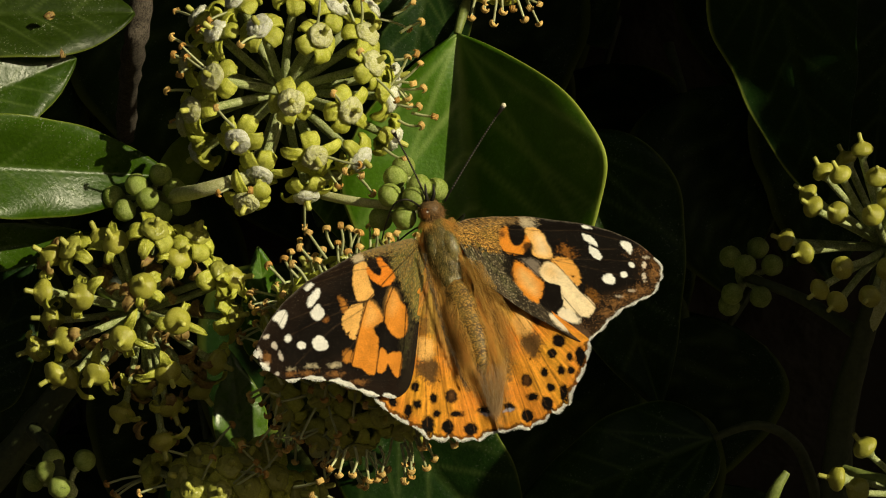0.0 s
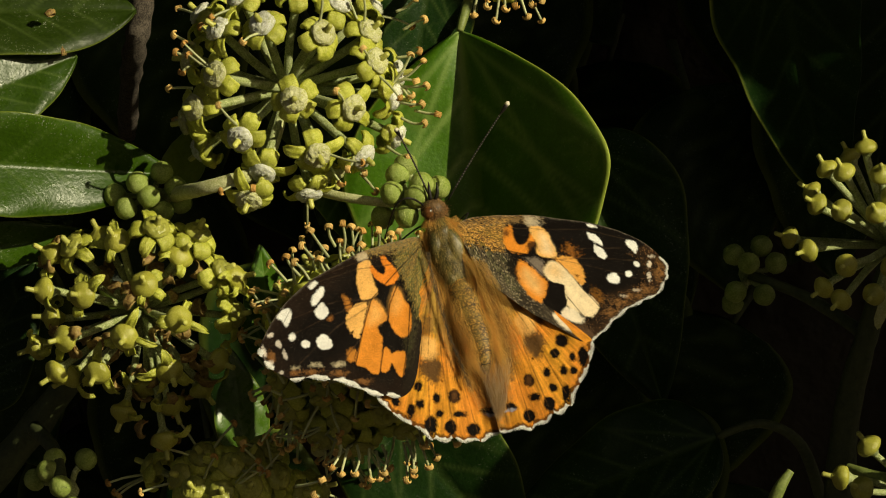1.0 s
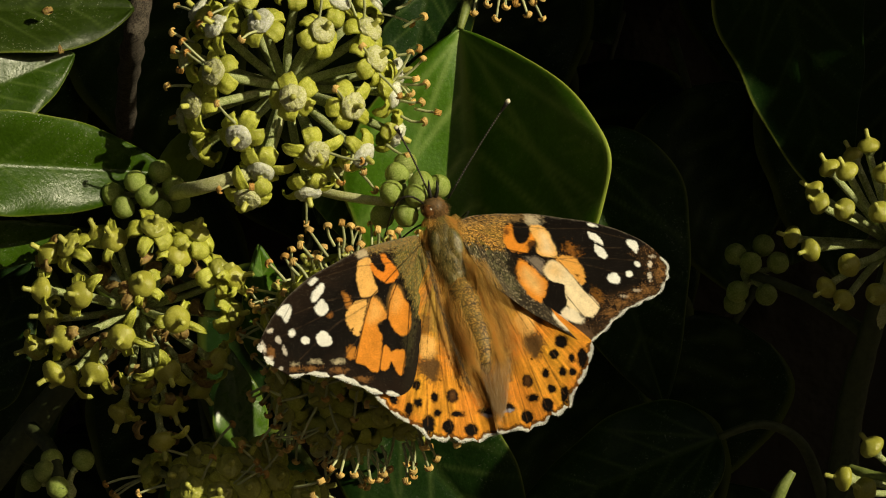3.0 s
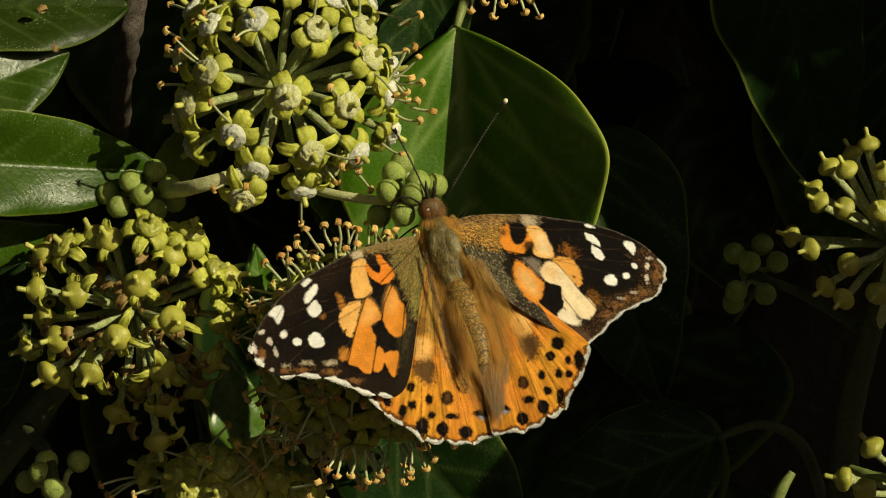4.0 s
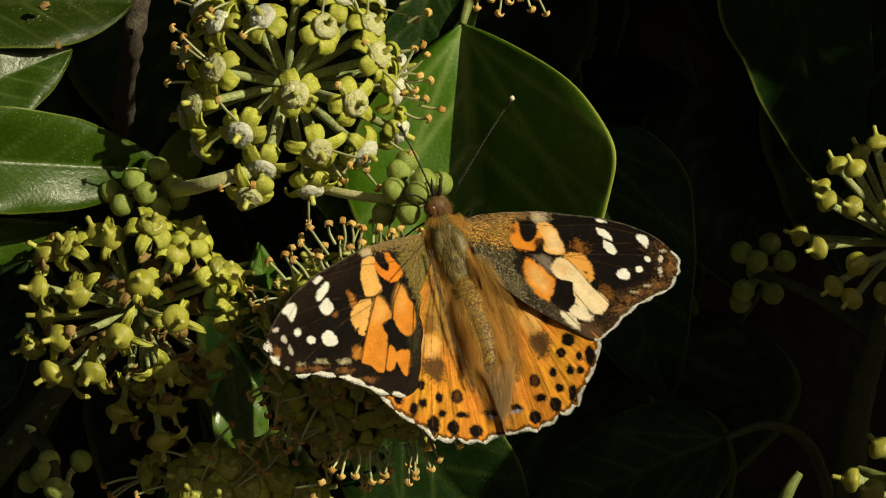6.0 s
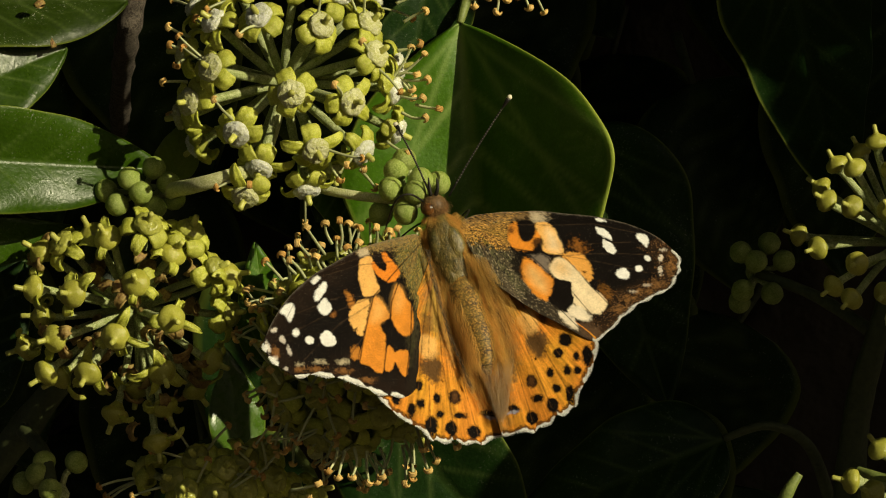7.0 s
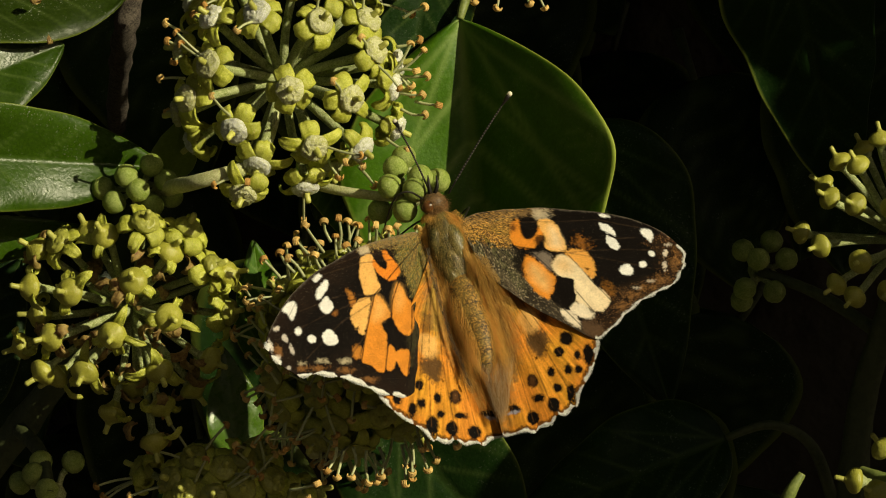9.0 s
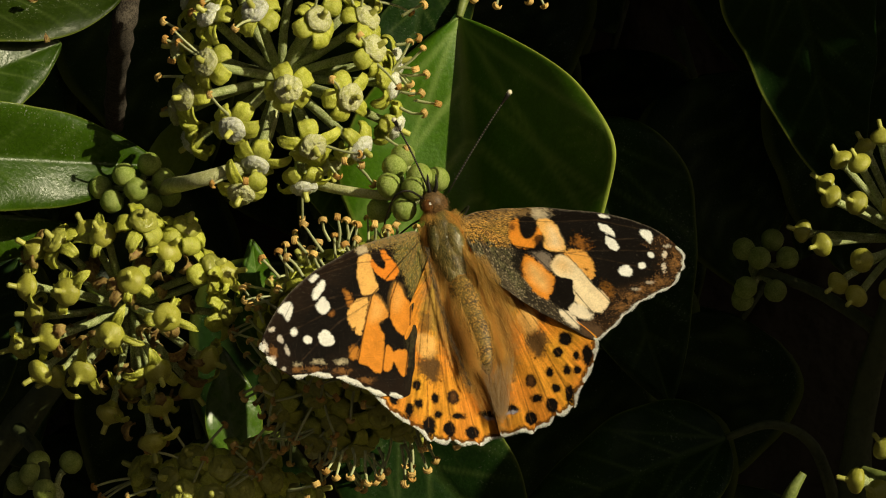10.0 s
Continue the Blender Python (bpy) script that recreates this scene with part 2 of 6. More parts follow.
def tube(points, radii, sides=8, squash=1.0):
    """A tapered tube along points, closed at both ends."""
    pts = [Vector(p) for p in points]
    radii = [radii] * len(pts) if isinstance(radii, (int, float)) else radii
    verts, faces, side = [], [], None
    for i, p in enumerate(pts):
        d = (pts[min(i + 1, len(pts) - 1)] - pts[max(i - 1, 0)]).normalized()
        if side is None:
            side = d.cross(Vector((0.31, 0.2, 0.93))).normalized()
        side = (side - d * side.dot(d)).normalized()
        other = d.cross(side)
        for k in range(sides):
            a = 2 * math.pi * k / sides
            verts.append(p + radii[i] * (math.cos(a) * side + squash * math.sin(a) * other))
    for i in range(len(pts) - 1):
        for k in range(sides):
            a, b = i * sides + k, i * sides + (k + 1) % sides
            faces.append((a, b, b + sides, a + sides))
    faces.append(tuple(range(sides - 1, -1, -1)))
    faces.append(tuple(range(len(verts) - sides, len(verts))))
    return [tuple(v) for v in verts], faces


def arc(points, steps=6):
    """A smooth run of points through the given ones."""
    p = [Vector(points[0])] + [Vector(q) for q in points] + [Vector(points[-1])]
    out = []
    for i in range(1, len(p) - 2):
        for k in range(steps):
            t = k / steps
            out.append(0.5 * ((2 * p[i]) + (p[i + 1] - p[i - 1]) * t + (2 * p[i - 1] - 5 * p[i] + 4 * p[i + 1] - p[i + 2]) * t * t
                              + (3 * p[i] - p[i - 1] - 3 * p[i + 1] + p[i + 2]) * t ** 3))
    return out + [p[-2]]


def turned(profile, sides=14, lumps=0.0, seed=0):
    """A body of revolution about z from (radius, height) pairs, with uneven lumps."""
    rng = random.Random(seed)
    ph = [rng.uniform(0, 6.3) for _ in range(3)]
    verts, faces = [], []
    for j, (r, z) in enumerate(profile):
        for k in range(sides):
            a = 2 * math.pi * k / sides
            q = 1 + lumps * (math.sin(5 * a + ph[0]) * 0.6 + math.sin(3 * a + ph[1] + j) * 0.4)
            verts.append((r * q * math.cos(a), r * q * math.sin(a), z))
    n = len(profile)
    for j in range(n - 1):
        for k in range(sides):
            a, b = j * sides + k, j * sides + (k + 1) % sides
            faces.append((a, b, b + sides, a + sides))
    faces.append(tuple(range(sides - 1, -1, -1)))
    faces.append(tuple(range((n - 1) * sides, n * sides)))
    return verts, faces


def sheet(grid, thick):
    """A closed thin slab from a grid of points (rows x columns x 3)."""
    g = np.asarray(grid, float)
    du, dv = np.gradient(g, axis=0), np.gradient(g, axis=1)
    n = np.cross(dv, du)
    n /= np.maximum(np.linalg.norm(n, axis=2, keepdims=True), 1e-9)
    r, c = g.shape[:2]
    verts = np.concatenate(((g + n * thick / 2).reshape(-1, 3), (g - n * thick / 2).reshape(-1, 3)))
    faces, m = [], r * c
    for i in range(r - 1):
        for j in range(c - 1):
            a = i * c + j
            faces.append((a, a + 1, a + c + 1, a + c))
            faces.append((m + a, m + a + c, m + a + c + 1, m + a + 1))
    edge = [(0, j) for j in range(c)] + [(i, c - 1) for i in range(1, r)] + [(r - 1, j) for j in range(c - 2, -1, -1)] + [(i, 0) for i in range(r - 2, 0, -1)]
    for (a, b), (d, e) in zip(edge, edge[1:] + edge[:1]):
        p, q = a * c + b, d * c + e
        faces.append((p, m + p, m + q, q))
    return verts, faces


def lattice_noise(x, y, seed=0, size=1.0):
    """Smooth value noise on the plane, -1 to 1."""
    rng = np.random.RandomState(seed)
    table = rng.uniform(-1, 1, (64, 64))
    u, v = np.asarray(x) / size, np.asarray(y) / size
    i, j = np.floor(u).astype(int), np.floor(v).astype(int)
    f, g = u - i, v - j
    f, g = f * f * (3 - 2 * f), g * g * (3 - 2 * g)
    at = lambda a, b: table[a % 64, b % 64]
    return (at(i, j) * (1 - f) + at(i + 1, j) * f) * (1 - g) + (at(i, j + 1) * (1 - f) + at(i + 1, j + 1) * f) * g


def blades(roots, ways, lengths, width, droop, seed, steps=3):
    """Fine tapered hairs, each a narrow bent strip."""
    rng = random.Random(seed)
    verts, faces = [], []
    for r, w, ln in zip(roots, ways, lengths):
        r, w = Vector(r), Vector(w).normalized()
        side = w.cross(Vector((rng.uniform(-1, 1), rng.uniform(-1, 1), rng.uniform(-1, 1)))).normalized()
        bend = Vector(droop) * rng.uniform(0.5, 1.5)
        base = len(verts)
        for k in range(steps):
            t = k / steps
            c = r + w * ln * t + bend * ln * t * t
            verts += [tuple(c - side * width * (1 - t * 0.8)), tuple(c + side * width * (1 - t * 0.8))]
        verts.append(tuple(r + w * ln + bend * ln))
        for k in range(steps - 1):
            a = base + 2 * k
            faces.append((a, a + 1, a + 3, a + 2))
        a = base + 2 * (steps - 1)
        faces.append((a, a + 1, a + 2))
    return verts, faces


# ---- ivy leaves ----
def leaf_blade(name, length, width, material, fold=(12, 12), power=0.72, curl=0.08, wave=0.03, broad=0.6, taper=1.0, seed=1, rim=1.0, lobes=0.0, flat=0.25, crease=0.05, one_rim=False, nl=70, nw=64):
    """An unlobed ivy leaf: base at the origin, tip along y, upper side along z."""
    rng = np.random.RandomState(seed)
    s = np.linspace(0, 1, nl)[:, None] ** 1.15
    t = np.linspace(-1, 1, nw)[None, :]
    t = np.sign(t) * np.abs(t) ** 0.8
    prof = np.sin(np.pi * np.clip(s, 0.0004, 0.9996) ** broad) ** power
    prof = prof * (1 - 0.25 * taper * s ** 3)
    half = width / 2 * prof
    ph = rng.uniform(0, 6.3, 4)
    half = half * (1 + 0.025 * np.sin(9 * s + ph[0]) + 0.012 * np.sin(23 * s + ph[1]))
    x = t * half
    back = lobes * width * np.abs(t) ** 2 * np.exp(-(s * 7) ** 2)
    y = s * length - back + 0 * t
    slope = np.where(t < 0, math.tan(radians(fold[0])), math.tan(radians(fold[1])))
    z = (np.sqrt(x * x + (crease * width) ** 2) - crease * width) * slope * (1 - flat * np.abs(t)) - curl * length * s ** 2
    z = z + wave * width * np.sin(5.5 * s * math.pi * 0.6 + ph[2] + (t > 0) * 1.7) * np.abs(t) ** 2
    z = z + 0.012 * width * np.sin(17 * s + ph[3] + 4 * t) * np.abs(t)
    z = z - 0.035 * width * np.abs(t) ** 8 * rim * (np.where(t > 0, 1, 0) if one_rim else 1)
    ax = np.abs(x)
    vein = np.exp(-(ax / (0.020 * width * (1.15 - s))) ** 2)
    for k, lean in ((0.0, 2.1), (0.02, 1.0), (0.2, 1.15), (0.38, 1.2), (0.56, 1.2), (0.74, 1.2)):
        off = (y - k * length - ax * lean + 0.004 * ax ** 2) / math.hypot(1, lean)
        vein = np.maximum(vein, 0.7 * np.exp(-(off / (0.012 * width)) ** 2) * (1 - 0.6 * np.abs(t)) * (ax > 0))
    net = np.abs(lattice_noise(x + 50, y + 50, seed, 3.0)) < 0.07
    vein = np.clip(vein * 0.8 + 0.10 * net, 0, 1)
    z = z - 0.010 * width * np.exp(-(ax / (0.03 * width)) ** 2)
    # mask for the painted lit margin; one_rim keeps it to one side
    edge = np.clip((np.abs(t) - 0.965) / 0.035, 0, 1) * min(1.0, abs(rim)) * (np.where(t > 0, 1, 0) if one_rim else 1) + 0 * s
    colours = np.stack([vein, edge, 0 * vein], axis=2).reshape(-1, 3)
    verts, faces = sheet(np.stack([x, y, z], axis=2), 0.28)
    return mesh(name, verts, faces, material, True, ("vein", np.concatenate((colours, colours))))


def leaf_pose(base, tip, normal):
    """Base and tip in mm; the upper side faces normal."""
    y = (Vector(tip) - Vector(base)).normalized()
    z = Vector(normal)
    z = (z - y * z.dot(y)).normalized()
    m = Matrix((y.cross(z), y, z)).transposed().to_4x4()
    return Matrix.Translation(Vector(base) * MM) @ m


def ivy_leaf(label, base, tip, normal, width, petiole, material=None, group="ivy leaves", stalk=None, **shape):
    """A leaf as a thing: blade and petiole. petiole: points in mm from the blade's base outwards."""
    length = (Vector(tip) - Vector(base)).length
    ob = thing("ivy_leaf", base, label, "leaf", group)
    inv = Matrix.Translation(-Vector(base) * MM)
    part("blade", leaf_blade("blade", length, width, material or LEAF_SHADE_TONE, **shape), ob, "", inv @ leaf_pose(base, tip, normal))
    if petiole:
        pts = arc([(0, 0, 0)] + [tuple(Vector(p) - Vector(base)) for p in petiole])
        n = len(pts)
        part("petiole", mesh("petiole", *tube(pts, [0.55 + 0.5 * i / n for i in range(n)], 8), stalk or (STEM if "hedge" in group else PETIOLE)), ob, "leaf stalk" if stalk or "hedge" in group else "pale green leaf stalk")
    return ob


# ---- ivy flowers ----
def petal_mesh(seed, start=8, end=-175, length=3.15, width=2.55, material=None, crumple=0.05, thick=0.5, point=0.0):
    """A thick strap-like petal with a raised keel, bent back from the rim of the cup, pointing along x."""
    rng = random.Random(seed)
    rows, cols, out = 14, 9, []
    x, z, a = 1.2, 1.45, radians(start + rng.uniform(-10, 10))
    turn = radians(end - start + rng.uniform(-25, 25)) / (rows - 1)
    twist, ph = rng.uniform(-0.16, 0.16), rng.uniform(0, 6.3)
    for i in range(rows):
        s = i / (rows - 1)
        w = width / 2 * (0.70 + 0.30 * math.sin(math.pi * min(0.5, 0.12 + s))) * (1 - 0.08 * s ** 2 - 0.5 * s ** 10) * (1 - point * s ** 2.2)
        row = []
        for j in range(cols):
            c = j / (cols - 1) * 2 - 1
            cup = -0.22 * c * c * w + twist * c * s + 0.10 * math.exp(-(c * 4.5) ** 2) - 0.07 * math.exp(-((abs(c) - 0.42) * 5) ** 2)
            cup += crumple * math.sin(5 * s + 3 * c + ph) + crumple * 0.7 * math.sin(11 * c + 7 * s + ph)
            row.append((x + cup * -math.sin(a), c * w, z + cup * math.cos(a)))
        out.append(row)
        x += math.cos(a) * length / (rows - 1)
        z += math.sin(a) * length / (rows - 1)
        a += turn * (0.4 + 1.2 * s)
    return mesh("petal", *sheet(out, thick), material or PETAL)


def knobbly(verts, amount, size, seed):
    """Pushes points about a little, as on a warty skin."""
    return [tuple(Vector(v) + Vector(v).normalized() * amount * noise.noise(Vector(v) / size + Vector((seed * 7.3, 0, 0)))) for v in verts]


def anther_mesh(material):
    """A horseshoe of four ribs on the end of the filament."""
    ribs = []
    for k in range(4):
        off = (k - 1.5) * 0.21
        size = 0.46 - 0.05 * abs(k - 1.5)
        pts = [(off * (1 - 0.25 * math.sin(a)), size * math.cos(a) * 1.15, size * math.sin(a) - 0.12) for a in [math.pi * (-0.12 + 1.24 * i / 7) for i in range(8)]]
        ribs.append(tube(pts, [0.06, 0.115, 0.125, 0.13, 0.13, 0.125, 0.115, 0.06], 6))
    ribs.append(tube([(0, -0.3, -0.05), (0, 0, 0.08), (0, 0.3, -0.05)], [0.12, 0.3, 0.12], 6))
    return mesh("anther", *join(*ribs), material)


def stamen_mesh(seed, length):
    rng = random.Random(seed)
    up, side = rng.uniform(0.7, 1.5), rng.uniform(-0.35, 0.35)
    pts = arc([(1.35, 0, 1.6), (1.35 + 0.42 * length, side * 0.4, 1.6 + 0.36 * up * length), (1.35 + 0.85 * length, side, 1.6 + 0.62 * up * length)], 4)
    me = mesh("stamen", *tube(pts, [0.21 - 0.006 * i for i in range(len(pts))], 6), FILAMENT)
    return me, tuple(pts[-1]), tuple(pts[-1] - pts[-2])


CUP = [(0.42, -0.3), (0.62, 0.1), (1.0, 0.6), (1.42, 1.15), (1.58, 1.6), (1.3, 1.75)]
CUP_BARE = [(0.42, -0.3), (0.7, 0.2), (1.05, 0.7), (1.38, 1.1), (1.44, 1.3), (1.2, 1.4)]
CUP_MESH = [mesh("calyx", *turned(CUP, 14, 0.05, k), CALYX) for k in range(3)]
CUP_GREY = [mesh("calyx", *turned(CUP_BARE, 12, 0.06, k), PEDICEL) for k in range(3)]
DISC_RISE = [(1.35, 1.4), (1.72, 1.6), (1.88, 1.9), (1.84, 2.2), (1.62, 2.5), (1.28, 2.7), (0.85, 2.82), (0.3, 2.88)]


def disc_mesh(seed, material=None):
    at = np.linspace(0, len(DISC_RISE) - 1, 17)
    rise = [tuple(np.interp(k, range(len(DISC_RISE)), [p[i] for p in DISC_RISE]) for i in (0, 1)) for k in at]
    v, f = turned(rise, 40, 0.05, seed)
    return mesh("nectar_disc", knobbly(knobbly(v, 0.20, 0.42, seed), 0.17, 0.17, seed + 1), f, material or DISC)


def cone_mesh(seed):
    v, f = turned([(1.1, 0.75), (1.6, 1.0), (1.86, 1.35), (1.9, 1.7), (1.78, 2.05), (1.5, 2.4), (1.12, 2.68), (0.75, 2.86), (0.48, 3.05), (0.4, 3.3)], 24, 0.03, seed)
    return mesh("nectar_disc", knobbly(v, 0.09, 0.9, seed), f, CONE_SKIN)


DISC_MESH = [disc_mesh(k, DISC if k < 4 else DISC_MEALY) for k in range(7)]
DISC_FRESH = [disc_mesh(9 + k, DISC_GREEN) for k in range(3)]
CONE_MESH = [cone_mesh(k) for k in range(5)]
STYLE_MESH = [mesh("style", *tube([(0, 0, 2.5), (0.1 * k - 0.1, 0, 3.1), (0.22 * k - 0.2, 0.05, 3.95), (0.24 * k - 0.2, 0.05, 4.2)], [0.6, 0.42, 0.42, 0.3], 8), STYLE) for k in range(3)]
STYLE_LONG = [mesh("style", *tube([(0, 0, 2.9), (0.1 * k - 0.1, 0, 3.5), (0.2 * k - 0.2, 0.05, 4.35), (0.2 * k - 0.2, 0.05, 4.55)], [0.46, 0.36, 0.38, 0.27], 10), STYLE) for k in range(3)]
PETALS = [petal_mesh(k) for k in range(6)]
PETALS_LOOSE = [petal_mesh(60 + k, 18, -95 - 20 * k, 3.9, 2.0, None, 0.08, 0.2, 0.4) for k in range(4)]
PETALS_DRY = [petal_mesh(20 + k, 30, (-250, -90, -300)[k % 3], 3.4 + 0.3 * (k % 3), 1.2 + 0.25 * (k % 4), WITHERED if k % 3 == 0 else PETAL, 0.15, 0.1, 0.6) for k in range(12)]
PETALS_WITHERED = [petal_mesh(90 + k, 30, (-250, -90, -200)[k % 3], 4.0, 2.0, WITHERED, 0.2, 0.1, 0.5) for k in range(6)]
STAMENS = [stamen_mesh(k, 3.9 + 0.4 * (k % 4)) for k in range(8)]
ANTHERS = [anther_mesh(ANTHER), anther_mesh(ANTHER_BROWN)]
BUD_MESH = [mesh("bud", *turned([(0.25, -1.5), (0.95, -1.3), (1.5, -0.75), (1.7, 0.0), (1.58, 0.7), (1.15, 1.3), (0.6, 1.62), (0.12, 1.7)], 14, 0.035, k), BUD) for k in range(4)]


def add_stamen(flower, rng, angle, rust=0.3):
    me, end, way = rng.choice(STAMENS)
    st = part("stamen", me, flower, "", pose(0, 0, 0, 0, rng.uniform(-10, 15), angle))
    tipm = place(end, way, (0, 1, 0), rng.uniform(0, 180))
    part("anther", ANTHERS[1] if rng.random() < rust else ANTHERS[0], flower, "ochre pollen-bearing anther", st.matrix_basis @ tipm)


def add_flower(umb, at, rng, style, stamens=(0, 1), rust=0.4, size=1.0):
    """One flower of an umbel, in the umbel's space, looking along z."""
    at = at @ Matrix.Diagonal((size, size, size, 1))
    if style == "bud":
        return part("bud", rng.choice(BUD_MESH), umb, "round green flower bud", at)
    flower = part("flower", rng.choice(CUP_GREY if style == "bare" or (style == "spent" and rng.random() < 0.6) else CUP_MESH), umb, "", at)
    if style == "young":
        part("nectar_disc", rng.choice(DISC_FRESH), flower, "", pose(0, 0, 0, 0, 0, rng.uniform(0, 360)))
        part("style", rng.choice(STYLE_MESH), flower, "yellow stub of a style")
    elif style == "open":
        part("nectar_disc", rng.choice(DISC_MESH), flower, "frosted grey-white nectar disc", pose(0, 0, 0, 0, 0, rng.uniform(0, 360)))
        part("style", rng.choice(STYLE_MESH), flower, "yellow stub of a style", pose(0, 0, 0, 0, 0, rng.uniform(0, 360)))
    else:
        part("nectar_disc", rng.choice(CONE_MESH), flower, "", pose(0, 0, 0, 0, 0, rng.uniform(0, 360)))
        part("style", rng.choice(STYLE_LONG), flower, "pointed yellow style", pose(0, 0, 0, 0, 0, rng.uniform(0, 360)))
    first = rng.uniform(0, 72)
    for k in range(5):
        a = first + 72 * k
        if style in ("open", "young") or (style == "spent" and rng.random() < 0.55):
            part("petal", rng.choice(PETALS_DRY if style == "spent" else PETALS_LOOSE if rng.random() < 0.16 else PETALS), flower, "", pose(0, 0, 0, 0, rng.uniform(-8, 8), a + rng.uniform(-7, 7)))
    for _ in range(rng.randint(*stamens)):
        add_stamen(flower, rng, rng.uniform(0, 360), rust)
    return flower


def umbel(label, hub, heads, style, stalk, group, seed, stamens=(0, 1), rust=0.4, thick=0.62, size=1.0, stem=1.0, litter=0, name="ivy_umbel"):
    """An ivy umbel: hub in mm, heads: flower centres in mm, stalk: points from the hub to its branch."""
    rng = random.Random(seed)
    umb = thing(name, hub, label, "flower cluster", group)
    hub_v = Vector(hub)
    part("hub", mesh("hub", *turned([(0.5, -1.6), (1.3, -1.0), (1.6, 0.0), (1.2, 0.9), (0.4, 1.3)], 12, 0.1, seed), PEDICEL), umb, "", place((0, 0, 0), (0, -1, 0)))
    for h in heads:
        kind = h[3] if len(h) > 3 else style
        way = Vector(h[:3]) - hub_v
        dist = way.length
        way.normalize()
        lean = (way + Vector((rng.uniform(-1, 1), rng.uniform(-1, 1), rng.uniform(-1, 1))) * 0.16).normalized()
        root = way * dist - lean * 1.8 * size
        mid = root * 0.55 + Vector((rng.uniform(-1, 1), rng.uniform(-1, 1), rng.uniform(-1, 1))) * 0.35
        pts = arc([way * 0.6, mid, root - lean * 0.5, root + lean * 0.2], 4)
        n = len(pts)
        part("pedicel", mesh("pedicel", *tube(pts, [thick * (1.0 - 0.1 * math.sin(math.pi * i / n)) for i in range(n - 2)] + [thick * 1.05, thick * 1.15], 8), PEDICEL), umb, "mealy grey-green flower stalk")
        add_flower(umb, place(root if kind != "bud" else root + lean * 1.8, lean, (0, 0, 1), rng.uniform(0, 360)), rng, kind, stamens, rust, size)
    for _ in range(litter):
        way = (Vector(rng.choice(heads)[:3]) - hub_v) * rng.uniform(0.3, 0.85) + Vector((rng.uniform(-1, 1), rng.uniform(-1, 0.5), rng.uniform(-1, 1))) * 1.2
        part("withered_petal", rng.choice(PETALS_WITHERED), umb, "curled brown withered petal", place(way, (rng.uniform(-1, 1), rng.uniform(-1, 0), rng.uniform(-1, 1)), (0, 0, 1), rng.uniform(0, 360)))
    if stalk:
        pts = arc([(0, 0, 0)] + [tuple(Vector(p) - hub_v) for p in stalk])
        part("peduncle", mesh("peduncle", *tube(pts, [stem * (1.0 + 0.012 * i) for i in range(len(pts))], 10), PEDUNCLE), umb, "thick pale cluster stalk")
    return umb


def dome(hub, radius, count, seed, aim=(0, -1, 0), reach=0.25):
    """Flower places spread evenly over the part of a ball that faces aim."""
    rng = random.Random(seed)
    aim, out = Vector(aim).normalized(), []
    for k in range(count * 2):
        c = 1 - 2 * (k + 0.5) / (count * 2)
        a = k * 2.399963
        r = math.sqrt(1 - c * c)
        d = Vector((r * math.cos(a), r * math.sin(a), c))
        if d.dot(aim) > -reach:
            d = (d + Vector((rng.uniform(-1, 1), rng.uniform(-1, 1), rng.uniform(-1, 1))) * 0.09).normalized()
            out.append(tuple(Vector(hub) + d * radius * rng.uniform(0.9, 1.05)))
    return out


def loose_stamens(umb, hub, seed, rust, *pairs):
    """Stamens that stand clear of a cluster: (root, anther) pairs in mm."""
    rng = random.Random(seed)
    for root, end in pairs:
        a, b = Vector(root) - Vector(hub), Vector(end) - Vector(hub)
        way = (b - a).normalized()
        side = way.cross(Vector((rng.uniform(-1, 1), 1, rng.uniform(-1, 1)))) * 0.12 * (b - a).length * rng.uniform(-1, 1)
        pts = arc([a, a.lerp(b, 0.5) + side, b], 4)
        part("stamen", mesh("stamen", *tube(pts, [0.235 - 0.008 * i for i in range(len(pts))], 7), FILAMENT), umb, "pale filament")
        part("anther", ANTHERS[1] if rng.random() < rust else ANTHERS[0], umb, "ochre pollen-bearing anther", place(b, way + Vector((rng.uniform(-0.4, 0.4), -0.2, 0)), (0, 1, 0), rng.uniform(0, 180)) @ Matrix.Scale(1.12, 4))


# ---- the setting behind and below ----
def slab(name, lo, hi, material, label, steps=24, rough=6.0):
    """A thick uneven wall or ground between two corners, in mm; its face is rumpled."""
    lo, hi = Vector(lo), Vector(hi)
    flat = 1 if hi.y - lo.y < hi.z - lo.z else 2
    rows = []
    for i in range(steps):
        row = []
        for j in range(steps):
            u, v = i / (steps - 1), j / (steps - 1)
            if flat == 1:
                p = Vector((lo.x + u * (hi.x - lo.x), lo.y, lo.z + v * (hi.z - lo.z)))
                p.y += rough * noise.noise(p * 0.01)
            else:
                p = Vector((lo.x + u * (hi.x - lo.x), lo.y + v * (hi.y - lo.y), hi.z))
                p.z += rough * noise.noise(p * 0.004)
            row.append(tuple(p))
        rows.append(row)
    return tagged(new(name, mesh(name, *sheet(rows, 80.0), material)), label, name.split("_")[0], kind="structure")


# an added wall, so that gaps between the leaves stay dark
slab("wall_behind", (-1500, 190, -1000), (1500, 270, 1200), WALL, "dark backing wall added behind the ivy", rough=14)
slab("ground", (-60000, -60000, -1100), (60000, 60000, -1000), SOIL, "dark bare soil below the ivy", steps=60)

